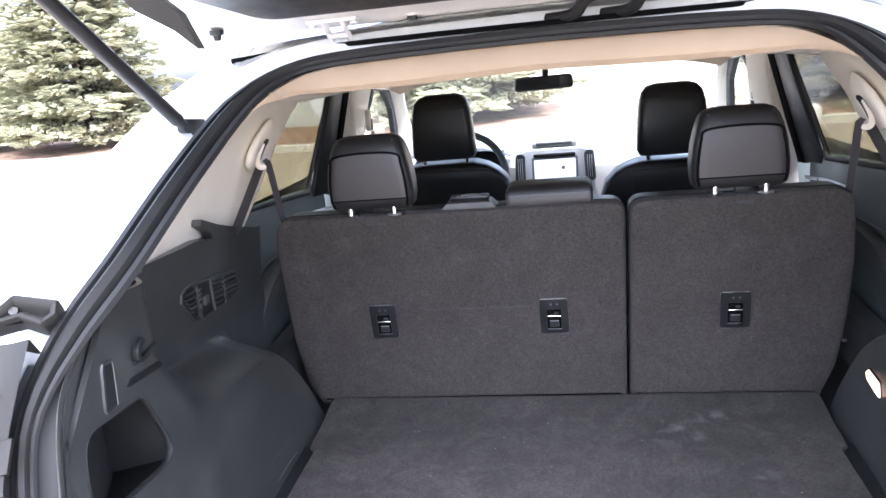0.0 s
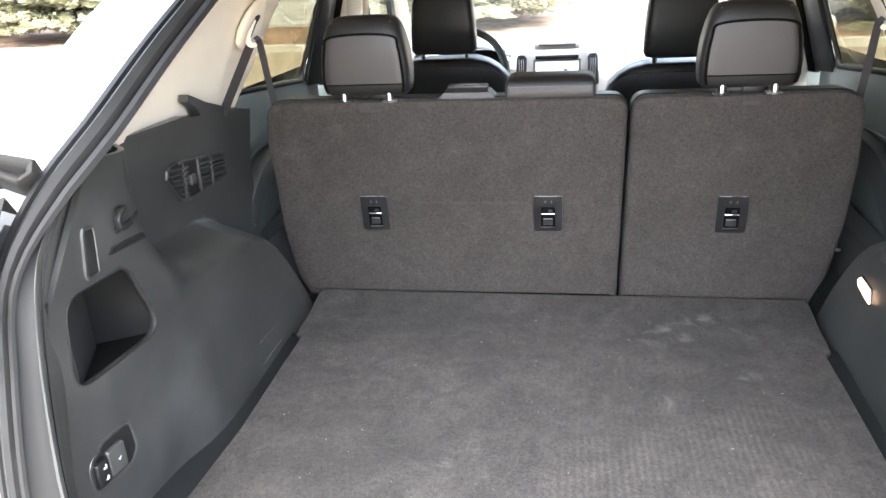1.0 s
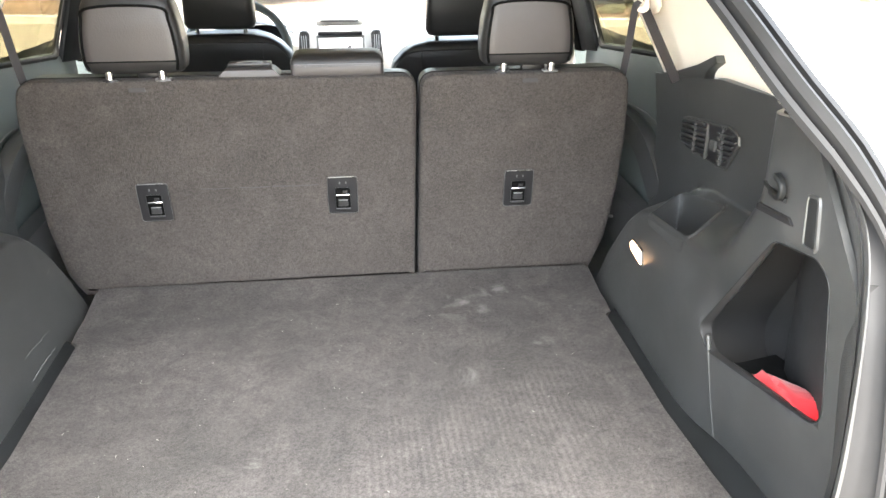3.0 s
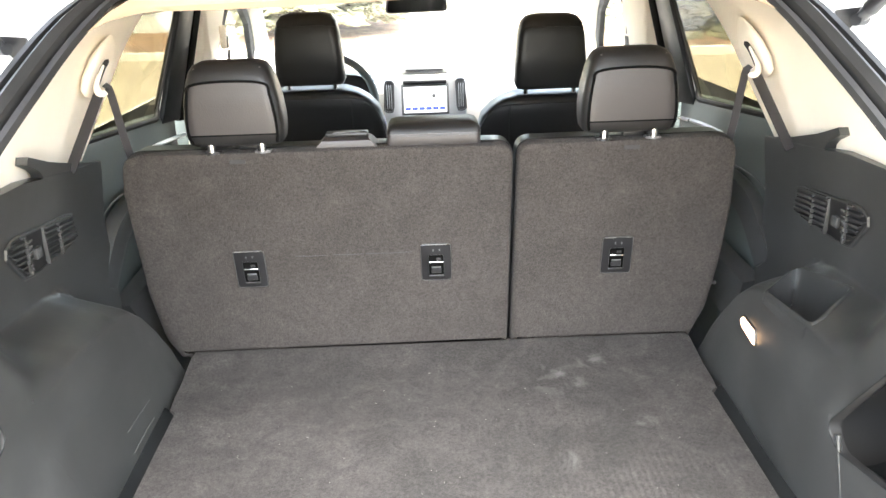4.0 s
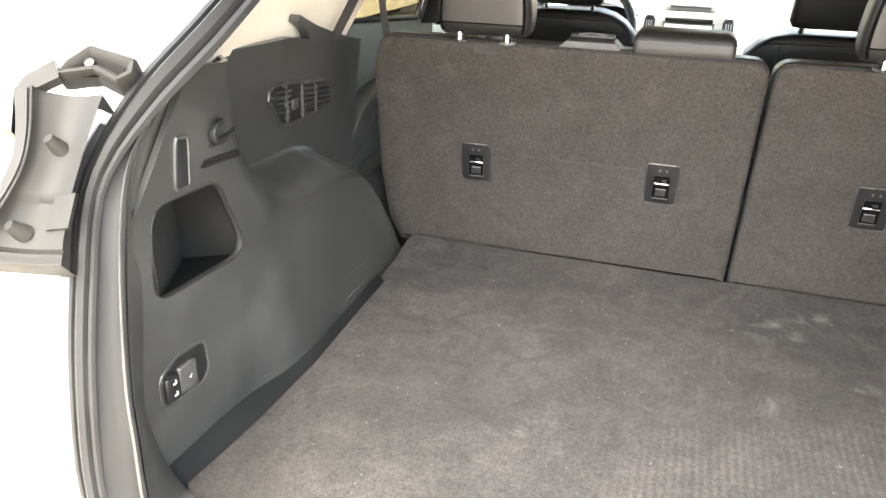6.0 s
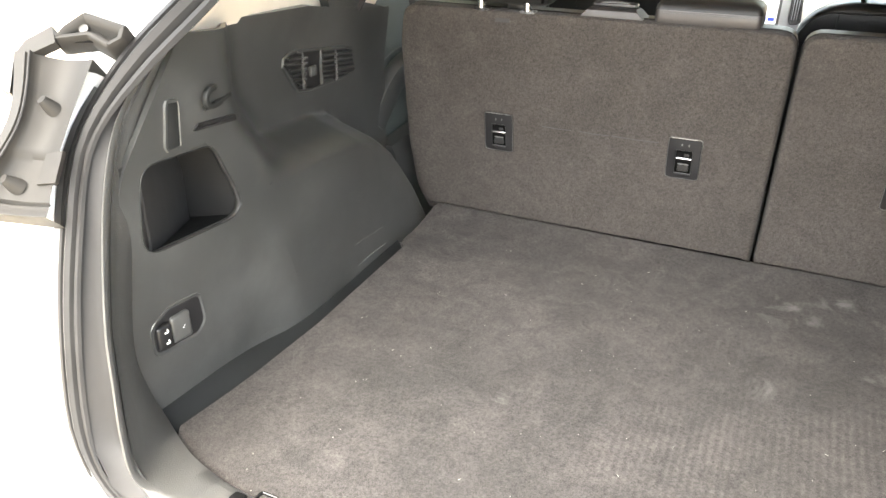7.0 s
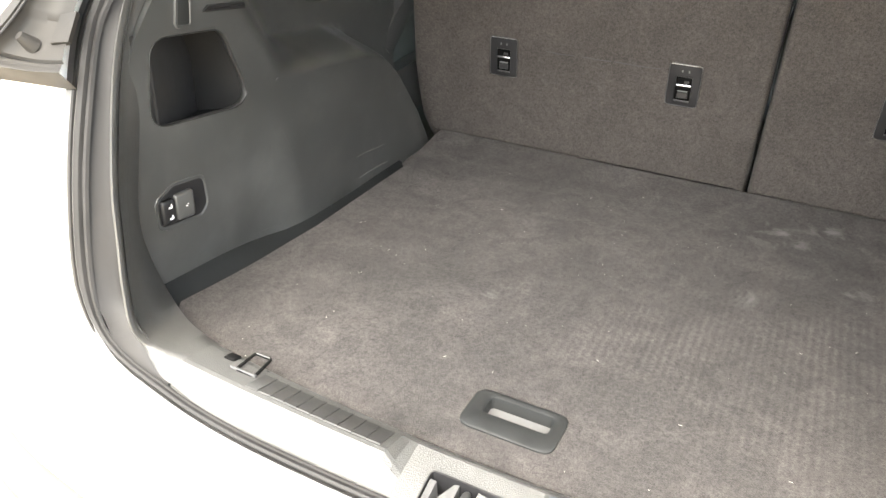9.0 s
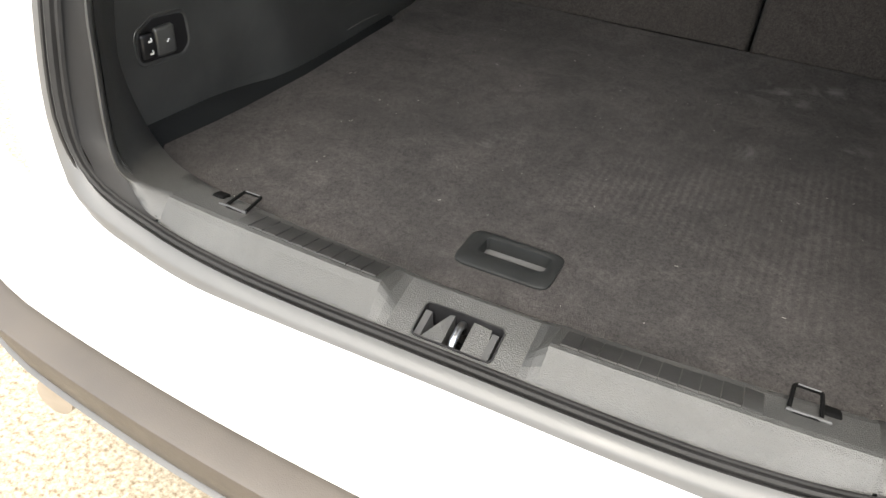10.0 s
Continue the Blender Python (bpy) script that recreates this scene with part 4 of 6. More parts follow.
def ring_of(poly, n=48):
    """The outline told by n even steps of angle about its middle."""
    c = sum(poly, Vector((0, 0))) / len(poly)
    out = []
    for a in np.linspace(0, 2 * math.pi, n, endpoint=False):
        d = Vector((math.cos(a), math.sin(a)))
        best = 0
        for i in range(len(poly)):
            p, q = poly[i] - c, poly[(i + 1) % len(poly)] - c
            e = q - p
            den = d.x * e.y - d.y * e.x
            if abs(den) > 1e-9:
                t = (p.x * e.y - p.y * e.x) / den
                w = (p.x * d.y - p.y * d.x) / den
                if t > 0 and -1e-6 <= w <= 1 + 1e-6:
                    best = max(best, t)
        out.append(c + d * best)
    return out


ro, ri = ring_of(rimq, 64), ring_of(slot, 64)
loft(bm, [[Vector((q.x, q.y, z)) for q in line] for line, z in ((ro, FZ - 0.001), (ro, FZ + 0.0025), (inset(ro, 0.003), FZ + 0.0045), (inset(ri, -0.004), FZ + 0.005), (ri, FZ + 0.003), (inset(ri, 0.002), FZ - 0.02), (inset(ri, 0.008), FZ - 0.025))], caps=False)
handle = part("pull_handle", bm, M_SWITCH, load_floor, "black plastic recessed pull handle")
bm = B()
loft(bm, [[Vector((q.x, q.y, z)) for q in ri] for z in (FZ - 0.014, FZ - 0.02)])
part("handle_well", bm, M_FLANGE, handle)

# lint and crumbs on the carpets
rng = random.Random(5)
verts, faces = [], []
for i in range(110):
    x, y = rng.uniform(-0.52, 0.52), rng.uniform(0.15, 1.12)
    a, ln_ = rng.uniform(0, math.pi), rng.choice((0.0004, 0.0005, 0.0006, 0.0007, 0.0024))
    w = 0.0002 if ln_ > 0.0015 else rng.uniform(0.0003, 0.0005)
    if i < 8:
        ln_, w = rng.uniform(0.0006, 0.0009), 0.0005
    z0 = FZ + 0.001
    dx, dy = Vector((math.cos(a), math.sin(a))) * ln_, Vector((-math.sin(a), math.cos(a))) * w
    k = len(verts)
    for z in (z0, z0 + 0.0006):
        for sx, sy in ((-1, -1), (1, -1), (1, 1), (-1, 1)):
            verts.append((x + sx * dx.x + sy * dy.x, y + sx * dx.y + sy * dy.y, z))
    faces += [(k + 4, k + 5, k + 6, k + 7), (k, k + 1, k + 5, k + 4), (k + 1, k + 2, k + 6, k + 5), (k + 2, k + 3, k + 7, k + 6), (k + 3, k, k + 4, k + 7)]
me = bpy.data.meshes.new("lint")
me.from_pydata(verts, [], faces)
me.materials.append(M_LINT)
tagged(new("lint", me), "pale lint and crumbs scattered on the carpet", "lint", kind="stuff")

# ---- sill trim with the latch ----
sill = thing("sill_trim", (0, 0.07, 0.70), "dark grained plastic sill trim with ribs and latch opening", "sill trim")


SILL_PAD = [(0.025, 0.728), (0.026, 0.742), (0.030, 0.7475), (0.05, 0.7555), (0.08, 0.7665), (0.098, 0.7705), (0.104, 0.769), (0.118, 0.757), (0.13, 0.738)]
SILL_ARM = [(0.025, 0.728), (0.026, 0.742), (0.030, 0.7485), (0.042, 0.763), (0.050, 0.775), (0.056, 0.7815), (0.061, 0.782), (0.098, 0.773), (0.108, 0.769), (0.118, 0.757), (0.13, 0.738)]
SILL_Y = (0.025, 0.026, 0.030, 0.042, 0.050, 0.056, 0.061, 0.098, 0.104, 0.108, 0.118, 0.13)


def sill_profile(x):
    ax = abs(x)
    k = min(max((ax - 0.080) / 0.022, 0), 1)
    c = 0.15 * x * x
    out = []
    for y in SILL_Y:
        z = lerp_on(y, SILL_PAD) + (lerp_on(y, SILL_ARM) - lerp_on(y, SILL_PAD)) * k
        out.append(Vector((x, y + c * (0.12 + 0.88 * smooth01((y - 0.02) / 0.08)) + 0.016 * smooth01((ax - 0.34) / 0.12) * (1 - smooth01((y - 0.026) / 0.036)), z + 0.012 * smooth01((ax - 0.3) / 0.14) * (1 - smooth01((y - 0.026) / 0.034)))))
    return out


xs = sorted(set([round(v, 4) for v in np.linspace(-0.4225, 0.4225, 55) if not 0.078 < abs(v) < 0.104] + [s * v for s in (-1, 1) for v in (0.08, 0.0905, 0.102)]))
bm = B()
rings = [sill_profile(x) for x in xs]
loft(bm, [r + [Vector((r[-1].x, r[-1].y, 0.70)), Vector((r[0].x, r[0].y, 0.70))] for r in rings])
body = part("cover", bm, M_SILL, sill, limit=9)
latch = [Vector(p) for p in [(-0.049, 0.0325), (0.049, 0.0325), (0.049, 0.0745), (-0.049, 0.0745)]]


def pad_z(y):
    return lerp_on(y, [(0.030, 0.7475), (0.05, 0.7555), (0.08, 0.7665)])


cut(body, [lambda b: loft(b, [[Vector((q.x, q.y, z)) for q in rounded(latch, 0.005, 3)] for z in (0.80, 0.715)])])
bm = B()
lo = ring_of(rounded(latch, 0.006, 3), 60)
loft(bm, [[Vector((q.x, q.y, pad_z(q.y) + d)) for q in line] for line, d in ((inset(lo, -0.0012), -0.002), (inset(lo, -0.0006), 0.0012), (inset(lo, 0.0012), 0.0012), (inset(lo, 0.0016), -0.03))], caps=False)
part("latch_rim", bm, M_BLACK, sill)
# floor of the latch opening, its deep shade painted near-black
bm = B()
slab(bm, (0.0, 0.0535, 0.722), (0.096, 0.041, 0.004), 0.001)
part("latch_floor", bm, M_SHADE_BLACK, sill)
for sx_ in (-1, 1):
    # upright wedge at the end, then a ramp that falls from the striker outwards
    bm = B()
    loft(bm, [[Vector((sx_ * x_ - 0.001, y_, pad_z(y_) + dz)) for x_, dz in ((0.046, -0.03), (0.034, -0.03), (0.037, -0.0015), (0.045, -0.0015))] for y_ in (0.034, 0.066)])
    part("guide_wedge", bm, M_LATCHGREY, sill, "grey plastic latch guide")
    bm = B()
    rows_ = []
    for f_ in np.linspace(0, 1, 6):
        y_ = 0.0335 + 0.038 * f_
        xi_, xo_ = 0.0105, 0.040 - 0.022 * f_ * (1 if sx_ < 0 else 0.3)
        rows_.append([Vector((sx_ * x_, y_, pad_z(y_) + dz)) for x_, dz in ((xi_, -0.03), (xi_ + 0.001, -0.002), (xo_, -0.004), (xo_, -0.03))])
    loft(bm, rows_)
    part("ramp", bm, M_SILL, sill)
bm = B()
tube(bm, curve_through([(0.0, 0.070, 0.73), (0.0, 0.069, 0.752), (0.0, 0.061, 0.758), (0.0, 0.046, 0.754), (0.0, 0.038, 0.746), (0.0, 0.036, 0.73)], 20), 0.0046, 14)
part("striker", bm, M_STEEL, sill, "polished steel latch striker")
for s in (-1, 1):
    for i in range(17):
        x = 0.112 + 0.0205 * i
        if x > 0.305:
            continue
        pr = sill_profile(s * x)
        bm = B()
        a, b2 = pr[6] + Vector((0, 0.001, 0.0004)), pr[7] + Vector((0, -0.001, 0.0004))
        loft(bm, [[Vector((s * (x + dx), p.y, p.z + h)) for p, h in ((a, 0.0), (a.lerp(b2, 0.05), 0.0014), (b2.lerp(a, 0.05), 0.0014), (b2, 0.0))] for dx in (0.0, 0.0190)])
        part("rib", bm, M_RIB, sill)
    tx = 0.006 if s > 0 else 0.010
    tie = thing("tie_down", (s * 0.348 + tx, 0.115 - (0.0 if s > 0 else 0.005), 0.755), "black wire tie-down loop beside blocks coloured as pocket shade", "tie-down", "tie-down loops")
    # no pocket is cut: two near-black blocks stand in for its shade
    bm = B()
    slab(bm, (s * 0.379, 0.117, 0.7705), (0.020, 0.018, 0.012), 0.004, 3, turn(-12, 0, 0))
    part("pocket_shade", bm, M_SHADE_BLACK, tie)
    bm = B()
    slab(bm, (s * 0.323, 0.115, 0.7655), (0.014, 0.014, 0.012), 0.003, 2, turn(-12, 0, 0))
    part("pocket_shade", bm, M_SHADE_BLACK, tie)
    bm = B()
    rod(bm, (tx + s * 0.372, 0.096, 0.779), (tx + s * 0.330, 0.095, 0.779), 0.0022, 8)
    part("pin", bm, M_LATCHGREY, tie, "worn grey pivot pin")
    bm = B()
    loop = rounded([Vector(p) for p in [(-0.0155, 0.0), (0.0155, 0.0), (0.0135, 0.040), (-0.0135, 0.040)]], 0.005, 4)
    tube(bm, [Vector((tx + s * 0.348 + q.x, 0.095 + 0.95 * q.y, 0.778 + 0.06 * q.y)) for q in loop], 0.0023, 8, (0, 0.1, 1), True)
    part("loop", bm, M_SHADE_BLACK, tie)
    # thin grey rod painted in as the wire's highlight
    bm = B()
    rod(bm, (tx + s * 0.348 - 0.0105, 0.132, 0.7825), (tx + s * 0.348 + 0.0115, 0.132, 0.7825), 0.0008, 6)
    part("glint_edge", bm, M_GREYPL, tie, "pale rod drawn as the wire's glint")


# ---- moulded side trims ----
def shelf_z(y):
    return lerp_on(y, [(0.42, 1.052), (0.51, 1.056), (0.66, 1.054), (0.80, 1.048), (0.87, 1.030), (0.92, 0.992), (0.965, 0.944), (1.03, 0.866), (1.10, 0.762), (1.25, 0.62)])


def rim_y(z):
    return open_y(z) + 0.012


def lean(y, z):
    """The recessed wall turns away towards the seat and leans over at its top."""
    return 0.015 * smooth01((y - 0.60) / 0.5) - 0.020 * smooth01((z - 1.08) / 0.2)


def trim_x(y, z):
    # the upper panel is set back behind the wheel housing's shelf, with a scooped rear corner
    rec = smooth01((y - 0.42 - 0.07 * smooth01((1.2 - z) / 0.15)) / 0.155)
    tilt = 0.012 * smooth01((y - 0.5) / 0.3)
    wide = 0.055 * (1 - smooth01((y - 0.44) / 0.24))
    step = (z - (shelf_z(y) - 0.020 - tilt - 0.4 * wide)) / (0.040 + tilt + wide)
    step = min(max(step, 0.0), 1.0)
    step = 0.8 * smooth01(step) + 0.2 * step ** 1.6
    x = 0.592 + (0.113 + lean(y, z)) * rec * step
    # below the shelf the housing swells inwards and turns away again towards the seat
    x -= (0.016 * smooth01((y - 0.40) / 0.17) - 0.0105 * smooth01((y - 0.58) / 0.36)) * (1 - smooth01((z - shelf_z(y) + 0.12) / 0.1)) * (1 - smooth01((y - 0.98) / 0.12))
    x += 0.006 * (1 - smooth01((z - 0.74) / 0.10)) * (1 - smooth01((y - 0.3) / 0.35))
    return x


def trim_top(y):
    return lerp_on(y, [(0.28, 1.308), (0.44, 1.299), (0.52, 1.291), (0.81, 1.280), (0.86, 1.272), (0.97, 1.256), (1.12, 1.236)])


POCKET_L = [Vector(p) for p in [(0.224, 1.024), (0.445, 1.010), (0.386, 1.141), (0.244, 1.149)]]
POCKET_R = [Vector(p) for p in [(0.214, 0.948), (0.498, 0.896), (0.532, 0.925), (0.388, 1.136), (0.29, 1.150), (0.258, 1.135)]]
BOX_R = [Vector(p) for p in [(0.594, 0.640), (0.690, 0.712), (0.682, 0.880), (0.594, 0.806)]]
VENT = [Vector(p) for p in [(0.690, 1.192), (0.725, 1.206), (0.958, 1.176), (0.985, 1.112), (0.80, 1.116), (0.752, 1.124)]]


def trim_side(s):
    who = thing("side_trim", (s * 0.62, 0.65, 0.70), "black moulded plastic side trim " + ("with storage tray, lit lamp and open pocket" if s > 0 else "with vent, hook, open pocket and seat switches"), "side trim", "cargo side trims")
    ny, nz = 110, 96
    bm = B()
    front, back = [], []
    for j in range(nz + 1):
        v = j / nz
        rf, rb = [], []
        for i in range(ny + 1):
            u = i / ny
            zt = trim_top(0.3 + 0.82 * u)
            zs = min(max(shelf_z(0.3 + 0.825 * u ** 1.15) - 0.008, 0.73), zt - 0.06)
            z = lerp_on(v, [(0.0, 0.69), (0.36, zs - 0.04), (0.76, zs + 0.04), (1.0, zt)])
            y0 = rim_y(z) + 0.034
            y = y0 + (1.125 - y0) * u ** 1.15
            x = trim_x(y, z)
            rf.append(Vector((s * x, y, z)))
            rb.append(Vector((s * (x + 0.010), y, z)))
        front.append(rf)
        back.append(rb)
    vf = loft(bm, front, closed=False)
    vb = loft(bm, back, closed=False)
    for a, b in ((vf[0], vb[0]), (vf[-1], vb[-1]), ([r[0] for r in vf], [r[0] for r in vb]), ([r[-1] for r in vf], [r[-1] for r in vb])):
        for i in range(len(a) - 1):
            bm.faces.new((a[i], a[i + 1], b[i + 1], b[i]))
    panel = part("panel", bm, M_PLASTIC, who)
    pk = rounded(POCKET_L if s < 0 else POCKET_R, 0.034, 7)
    cuts = [lambda b: loft(b, [[Vector((s * x, q.x, q.y)) for q in pk] for x in (0.54, 0.66)])]
    if s > 0:
        bx = rounded(BOX_R, 0.012, 4)
        cuts.append(lambda b: loft(b, [[Vector((s * q.x, q.y, z)) for q in bx] for z in (1.13, 1.0)]))
    cut(panel, cuts)
    for f in panel.data.polygons:
        f.use_smooth = True
    # pocket: rounded lip, a ramp that folds back, and the deep hollow behind
    bm = B()
    px = 0.591
    loft(bm, [[Vector((s * (min(px, trim_x(q.x, q.y) - 0.001) + d), q.x, q.y)) for q in inset(pk, k)] for k, d in ((-0.0012, 0.0012), (-0.0006, 0.0002), (0.0004, 0.0002), (0.0009, 0.0014))], caps=False)
    pm = part("pocket", bm, M_SWITCH, who, "open storage pocket")
    bm = B()
    loft(bm, [[Vector((s * (min(px, trim_x(q.x, q.y) - 0.001) * (1 - g_) + px * g_ + d), q.x, q.y)) for q in inset(pk, k)] for k, d, g_ in ((0.0009, 0.0014, 0), (0.0014, 0.003, 0), (0.0012, 0.006, 1))], caps=False)
    part("throat", bm, M_POCKET_SHADE, pm)
    if s > 0:
        # fold line of the moulding below the pocket's corner
        bm = B()
        tube(bm, [Vector((trim_x(y_, z_) + 0.0026, y_, z_)) for y_, z_ in [(lerp_on(z, [(0.76, 0.456), (0.84, 0.480), (0.92, 0.506)]), z) for z in np.linspace(0.76, 0.922, 16)]], 0.0040, 10)
        part("fold_line", bm, M_PLASTIC, who)
    lo_, hi_ = min(q.y for q in pk), max(q.y for q in pk)
    bm = B()
    rings = []
    for k, d, drop in ((0.001, 0.0055, 0.0), (-0.008, 0.012, 0.006), (-0.024, 0.03, 0.05), (-0.024, 0.15, 0.06), (0.0, 0.165, 0.06)):
        rings.append([Vector((s * (px + d), q.x + (0.05 if s > 0 else 0.0) * min(drop / 0.05, 1) * (q.x > 0.4), q.y - drop * (1 - (q.y - lo_) / (hi_ - lo_)))) for q in inset(pk, k)])
    loft(bm, rings, caps="end")
    part("hollow", bm, M_POCKET_SHADE, pm)
    # the rear wall runs obliquely into the depth
    ya, yb = (0.214, 0.440) if s < 0 else (0.195, 0.510)
    low = lo_ - 0.045
    bm = B()
    rings = []
    for f in np.linspace(0, 1, 14):
        z = low + (hi_ - low + 0.01) * f
        yy = yb - 0.035 * smooth01((f - 0.55) / 0.45) - 0.02 * (1 - f) * (s > 0)
        pts = [Vector((ya, px + 0.004)), Vector((ya + 0.03, px + 0.010))]
        pts += rounded([Vector((ya + 0.04, px + 0.016)), Vector((yy, px + 0.124)), Vector((yy + 0.004, px + 0.15)), Vector((ya, px + 0.15))], [0.004, 0.016, 0.004, 0.002], 5)
        rings.append([Vector((s * q.y, q.x, z)) for q in pts])
    loft(bm, rings)
    part("pocket_fold", bm, M_POCKET_SHADE, pm, limit=60)
    # pocket floor, coloured dark to match the shaded hollow
    bm = B()
    rows = []
    for f in np.linspace(0, 1, 8):
        y_ = ya + 0.01 + 0.27 * f
        zl = (lo_ + 0.014 - 0.07 * (y_ - 0.236)) if s < 0 else (lo_ + 0.030 - 0.13 * (y_ - 0.216))
        rows.append([Vector((s * (px + 0.006), y_, zl - 0.008)), Vector((s * (px + 0.05), y_ + 0.02, zl - 0.022)), Vector((s * (px + 0.15), y_ + 0.08, zl - 0.05)), Vector((s * (px + 0.15), y_ + 0.08, zl - 0.06)), Vector((s * (px + 0.008), y_, zl - 0.03))])
    loft(bm, rows)
    part("pocket_floor", bm, M_KICK, pm, limit=60)
    # turned rim beside the seal: a rounded bead that widens into the sill
    RIDGE = [(0.582, 0.312, 1.305), (0.598, 0.263, 1.25), (0.597, 0.220, 1.2), (0.572, 0.164, 1.12), (0.540, 0.110, 1.0), (0.520, 0.086, 0.92), (0.508, 0.072, 0.86), (0.493, 0.064, 0.808), (0.462, 0.068, 0.788), (0.42, 0.0745, 0.7822)]
    BESIDE = [(0.595, 0.31, 1.305), (0.607, 0.26, 1.25), (0.613, 0.210, 1.2), (0.600, 0.160, 1.12), (0.582, 0.104, 1.0), (0.567, 0.080, 0.92), (0.556, 0.066, 0.86), (0.533, 0.058, 0.815), (0.480, 0.047, 0.774), (0.42, 0.046, 0.760)]
    INNER = [(0.596, 0.345, 1.288), (0.606, 0.315, 1.245), (0.603, 0.275, 1.19), (0.595, 0.228, 1.105), (0.590, 0.192, 0.985), (0.588, 0.176, 0.90), (0.585, 0.184, 0.835), (0.575, 0.197, 0.775), (0.495, 0.158, 0.769), (0.42, 0.138, 0.7665)]
    bm = B()
    rings, deeper = [], []
    K = 60
    for k, (r_, a_, e_) in enumerate(zip(*(curve_through(c_, K) for c_ in (RIDGE, BESIDE, INNER)))):
        g = 1 - smooth01((k / (K - 1) - 0.80) / 0.18)
        back_ = Vector((0, 1, 0))
        ra, re = (a_ - r_).normalized(), (e_ - r_).normalized()
        flat = 1 - g
        wd = min(1.0, (a_ - r_).length / 0.045)
        wide = 0.013 * wd * g + (a_ - r_).length * flat
        pts = [r_ + ra * wide + back_ * 0.014 * g, r_ + ra * wide * 0.88 + back_ * 0.004 * g, r_ + ra * wide * 0.54 - back_ * 0.002 * g, r_ + ra * wide * 0.15 - back_ * 0.0035 * g,
               r_ + re * 0.004 - back_ * 0.002 * g, r_ + re * 0.010 + ra * 0.002 * g + Vector((0, 0, 0.001)) * flat,
               r_.lerp(e_, 0.35) + ra * 0.005 * g + Vector((0, 0, 0.0005)) * flat, r_.lerp(e_, 0.62) + ra * 0.006 * g + Vector((0, 0, 0.002)) * flat, e_, e_ + Vector((0.012, 0.006, -0.012))]
        rings.append([Vector((s * p_.x, p_.y, p_.z)) for p_ in pts])
        p0 = pts[0] - ra * 0.003
        deeper.append([Vector((s * p_.x, p_.y, p_.z)) for p_ in (p0, p0.lerp(a_, 0.5) + back_ * 0.016 * g * wd, a_ + back_ * 0.024 * g * wd, a_ + ra * 0.012)])
    loft(bm, rings, closed=False)
    part("rim_moulding", bm, M_SILL, who, limit=60)
    bm = B()
    loft(bm, deeper[:-1], closed=False)
    part("edge_return", bm, M_RUBBER, who, limit=60)
    # air vent
    def vx(y, z):
        return 0.704 + lean(y, z)

    bm = B()
    vo = ring_of(rounded(VENT, 0.012, 4), 56)
    loft(bm, [[Vector((s * (vx(q.x, q.y) - d), q.x, q.y)) for q in inset(vo, k)] for k, d in ((-0.003, 0.001), (-0.001, 0.0045), (0.003, 0.0045), (0.004, -0.006))], caps=False)
    vent = part("vent", bm, M_PLASTIC, who, "slatted black air vent")
    bm = B()
    loft(bm, [[Vector((s * (vx(q.x, q.y) - d), q.x, q.y)) for q in inset(vo, 0.002)] for d in (0.0012, 0.0006)])
    part("backing", bm, M_BLACK, vent)
    # slats run along, cut to the vent's outline
    vin = inset(vo, 0.004)

    def span(z):
        ys = []
        for i in range(len(vin)):
            p, q = vin[i], vin[(i + 1) % len(vin)]
            if (p.y - z) * (q.y - z) < 0:
                ys.append(p.x + (q.x - p.x) * (z - p.y) / (q.y - p.y))
        return (min(ys), max(ys)) if len(ys) >= 2 else None

    for k in range(10):
        # slats fall gently towards the front
        bm = B()
        z0 = 1.205 - 0.0105 * k
        pts = []
        for y in np.linspace(0.69, 0.99, 40):
            z = z0 - 0.13 * (y - 0.70)
            sp = span(z)
            if sp and sp[0] < y < sp[1] and not 0.765 < y < 0.835:
                pts.append((y, z))
        for seg in ([p for p in pts if p[0] < 0.8], [p for p in pts if p[0] > 0.8]):
            if len(seg) > 1:
                a, b = seg[0], seg[-1]
                loft(bm, [[Vector((s * (vx(y, z) - d), y, z + h)) for d, h in ((0.0012, 0.0045), (0.0085, 0.0022), (0.0085, -0.0006), (0.0012, 0.0012))] for y, z in (a, b)])
        if len(bm.verts):
            part("slat", bm, M_PLASTIC, vent)
        else:
            bm.free()
    for y, w in ((0.768, 0.006), (0.833, 0.005), (0.892, 0.003)):
        sp = [z for z in np.linspace(1.1, 1.21, 60) if span(z) and span(z)[0] < y < span(z)[1]]
        bm = B()
        slab(bm, (s * (vx(y, 1.15) - 0.006), y, (sp[0] + sp[-1]) / 2), (0.007, w, sp[-1] - sp[0]), 0.0015, 2)
        part("upright", bm, M_SILL, vent)
    for y in (0.768, 0.892):
        for k in range(7):
            z = 1.196 - 0.0105 * k - 0.13 * (y - 0.70)
            if span(z) and span(z)[0] < y < span(z)[1]:
                bm = B()
                slab(bm, (s * (vx(y, z) - 0.0105), y - 0.002, z), (0.004, 0.012 if y < 0.8 else 0.008, 0.0045), 0.001, 1)
                part("slat_clip", bm, M_SILL, vent)
    bm = B()
    slab(bm, (s * (vx(0.80, 1.155) - 0.006), 0.80, 1.155), (0.008, 0.02, 0.02), 0.002, 2)
    part("catch", bm, M_SILL, vent)
    # long slot with a raised rim, hook and groove
    bm = B()
    so = ring_of(rounded([Vector(p) for p in [(0.292, 1.157), (0.323, 1.155), (0.331, 1.222), (0.305, 1.225)]], 0.006, 4), 40)
    sx = 0.5905
    loft(bm, [[Vector((s * (sx - d), q.x, q.y)) for q in inset(so, k)] for k, d in ((-0.002, -0.003), (-0.001, 0.002), (0.0025, 0.002), (0.004, -0.002))], caps=False)
    part("slot_rim", bm, M_PLASTIC, who)
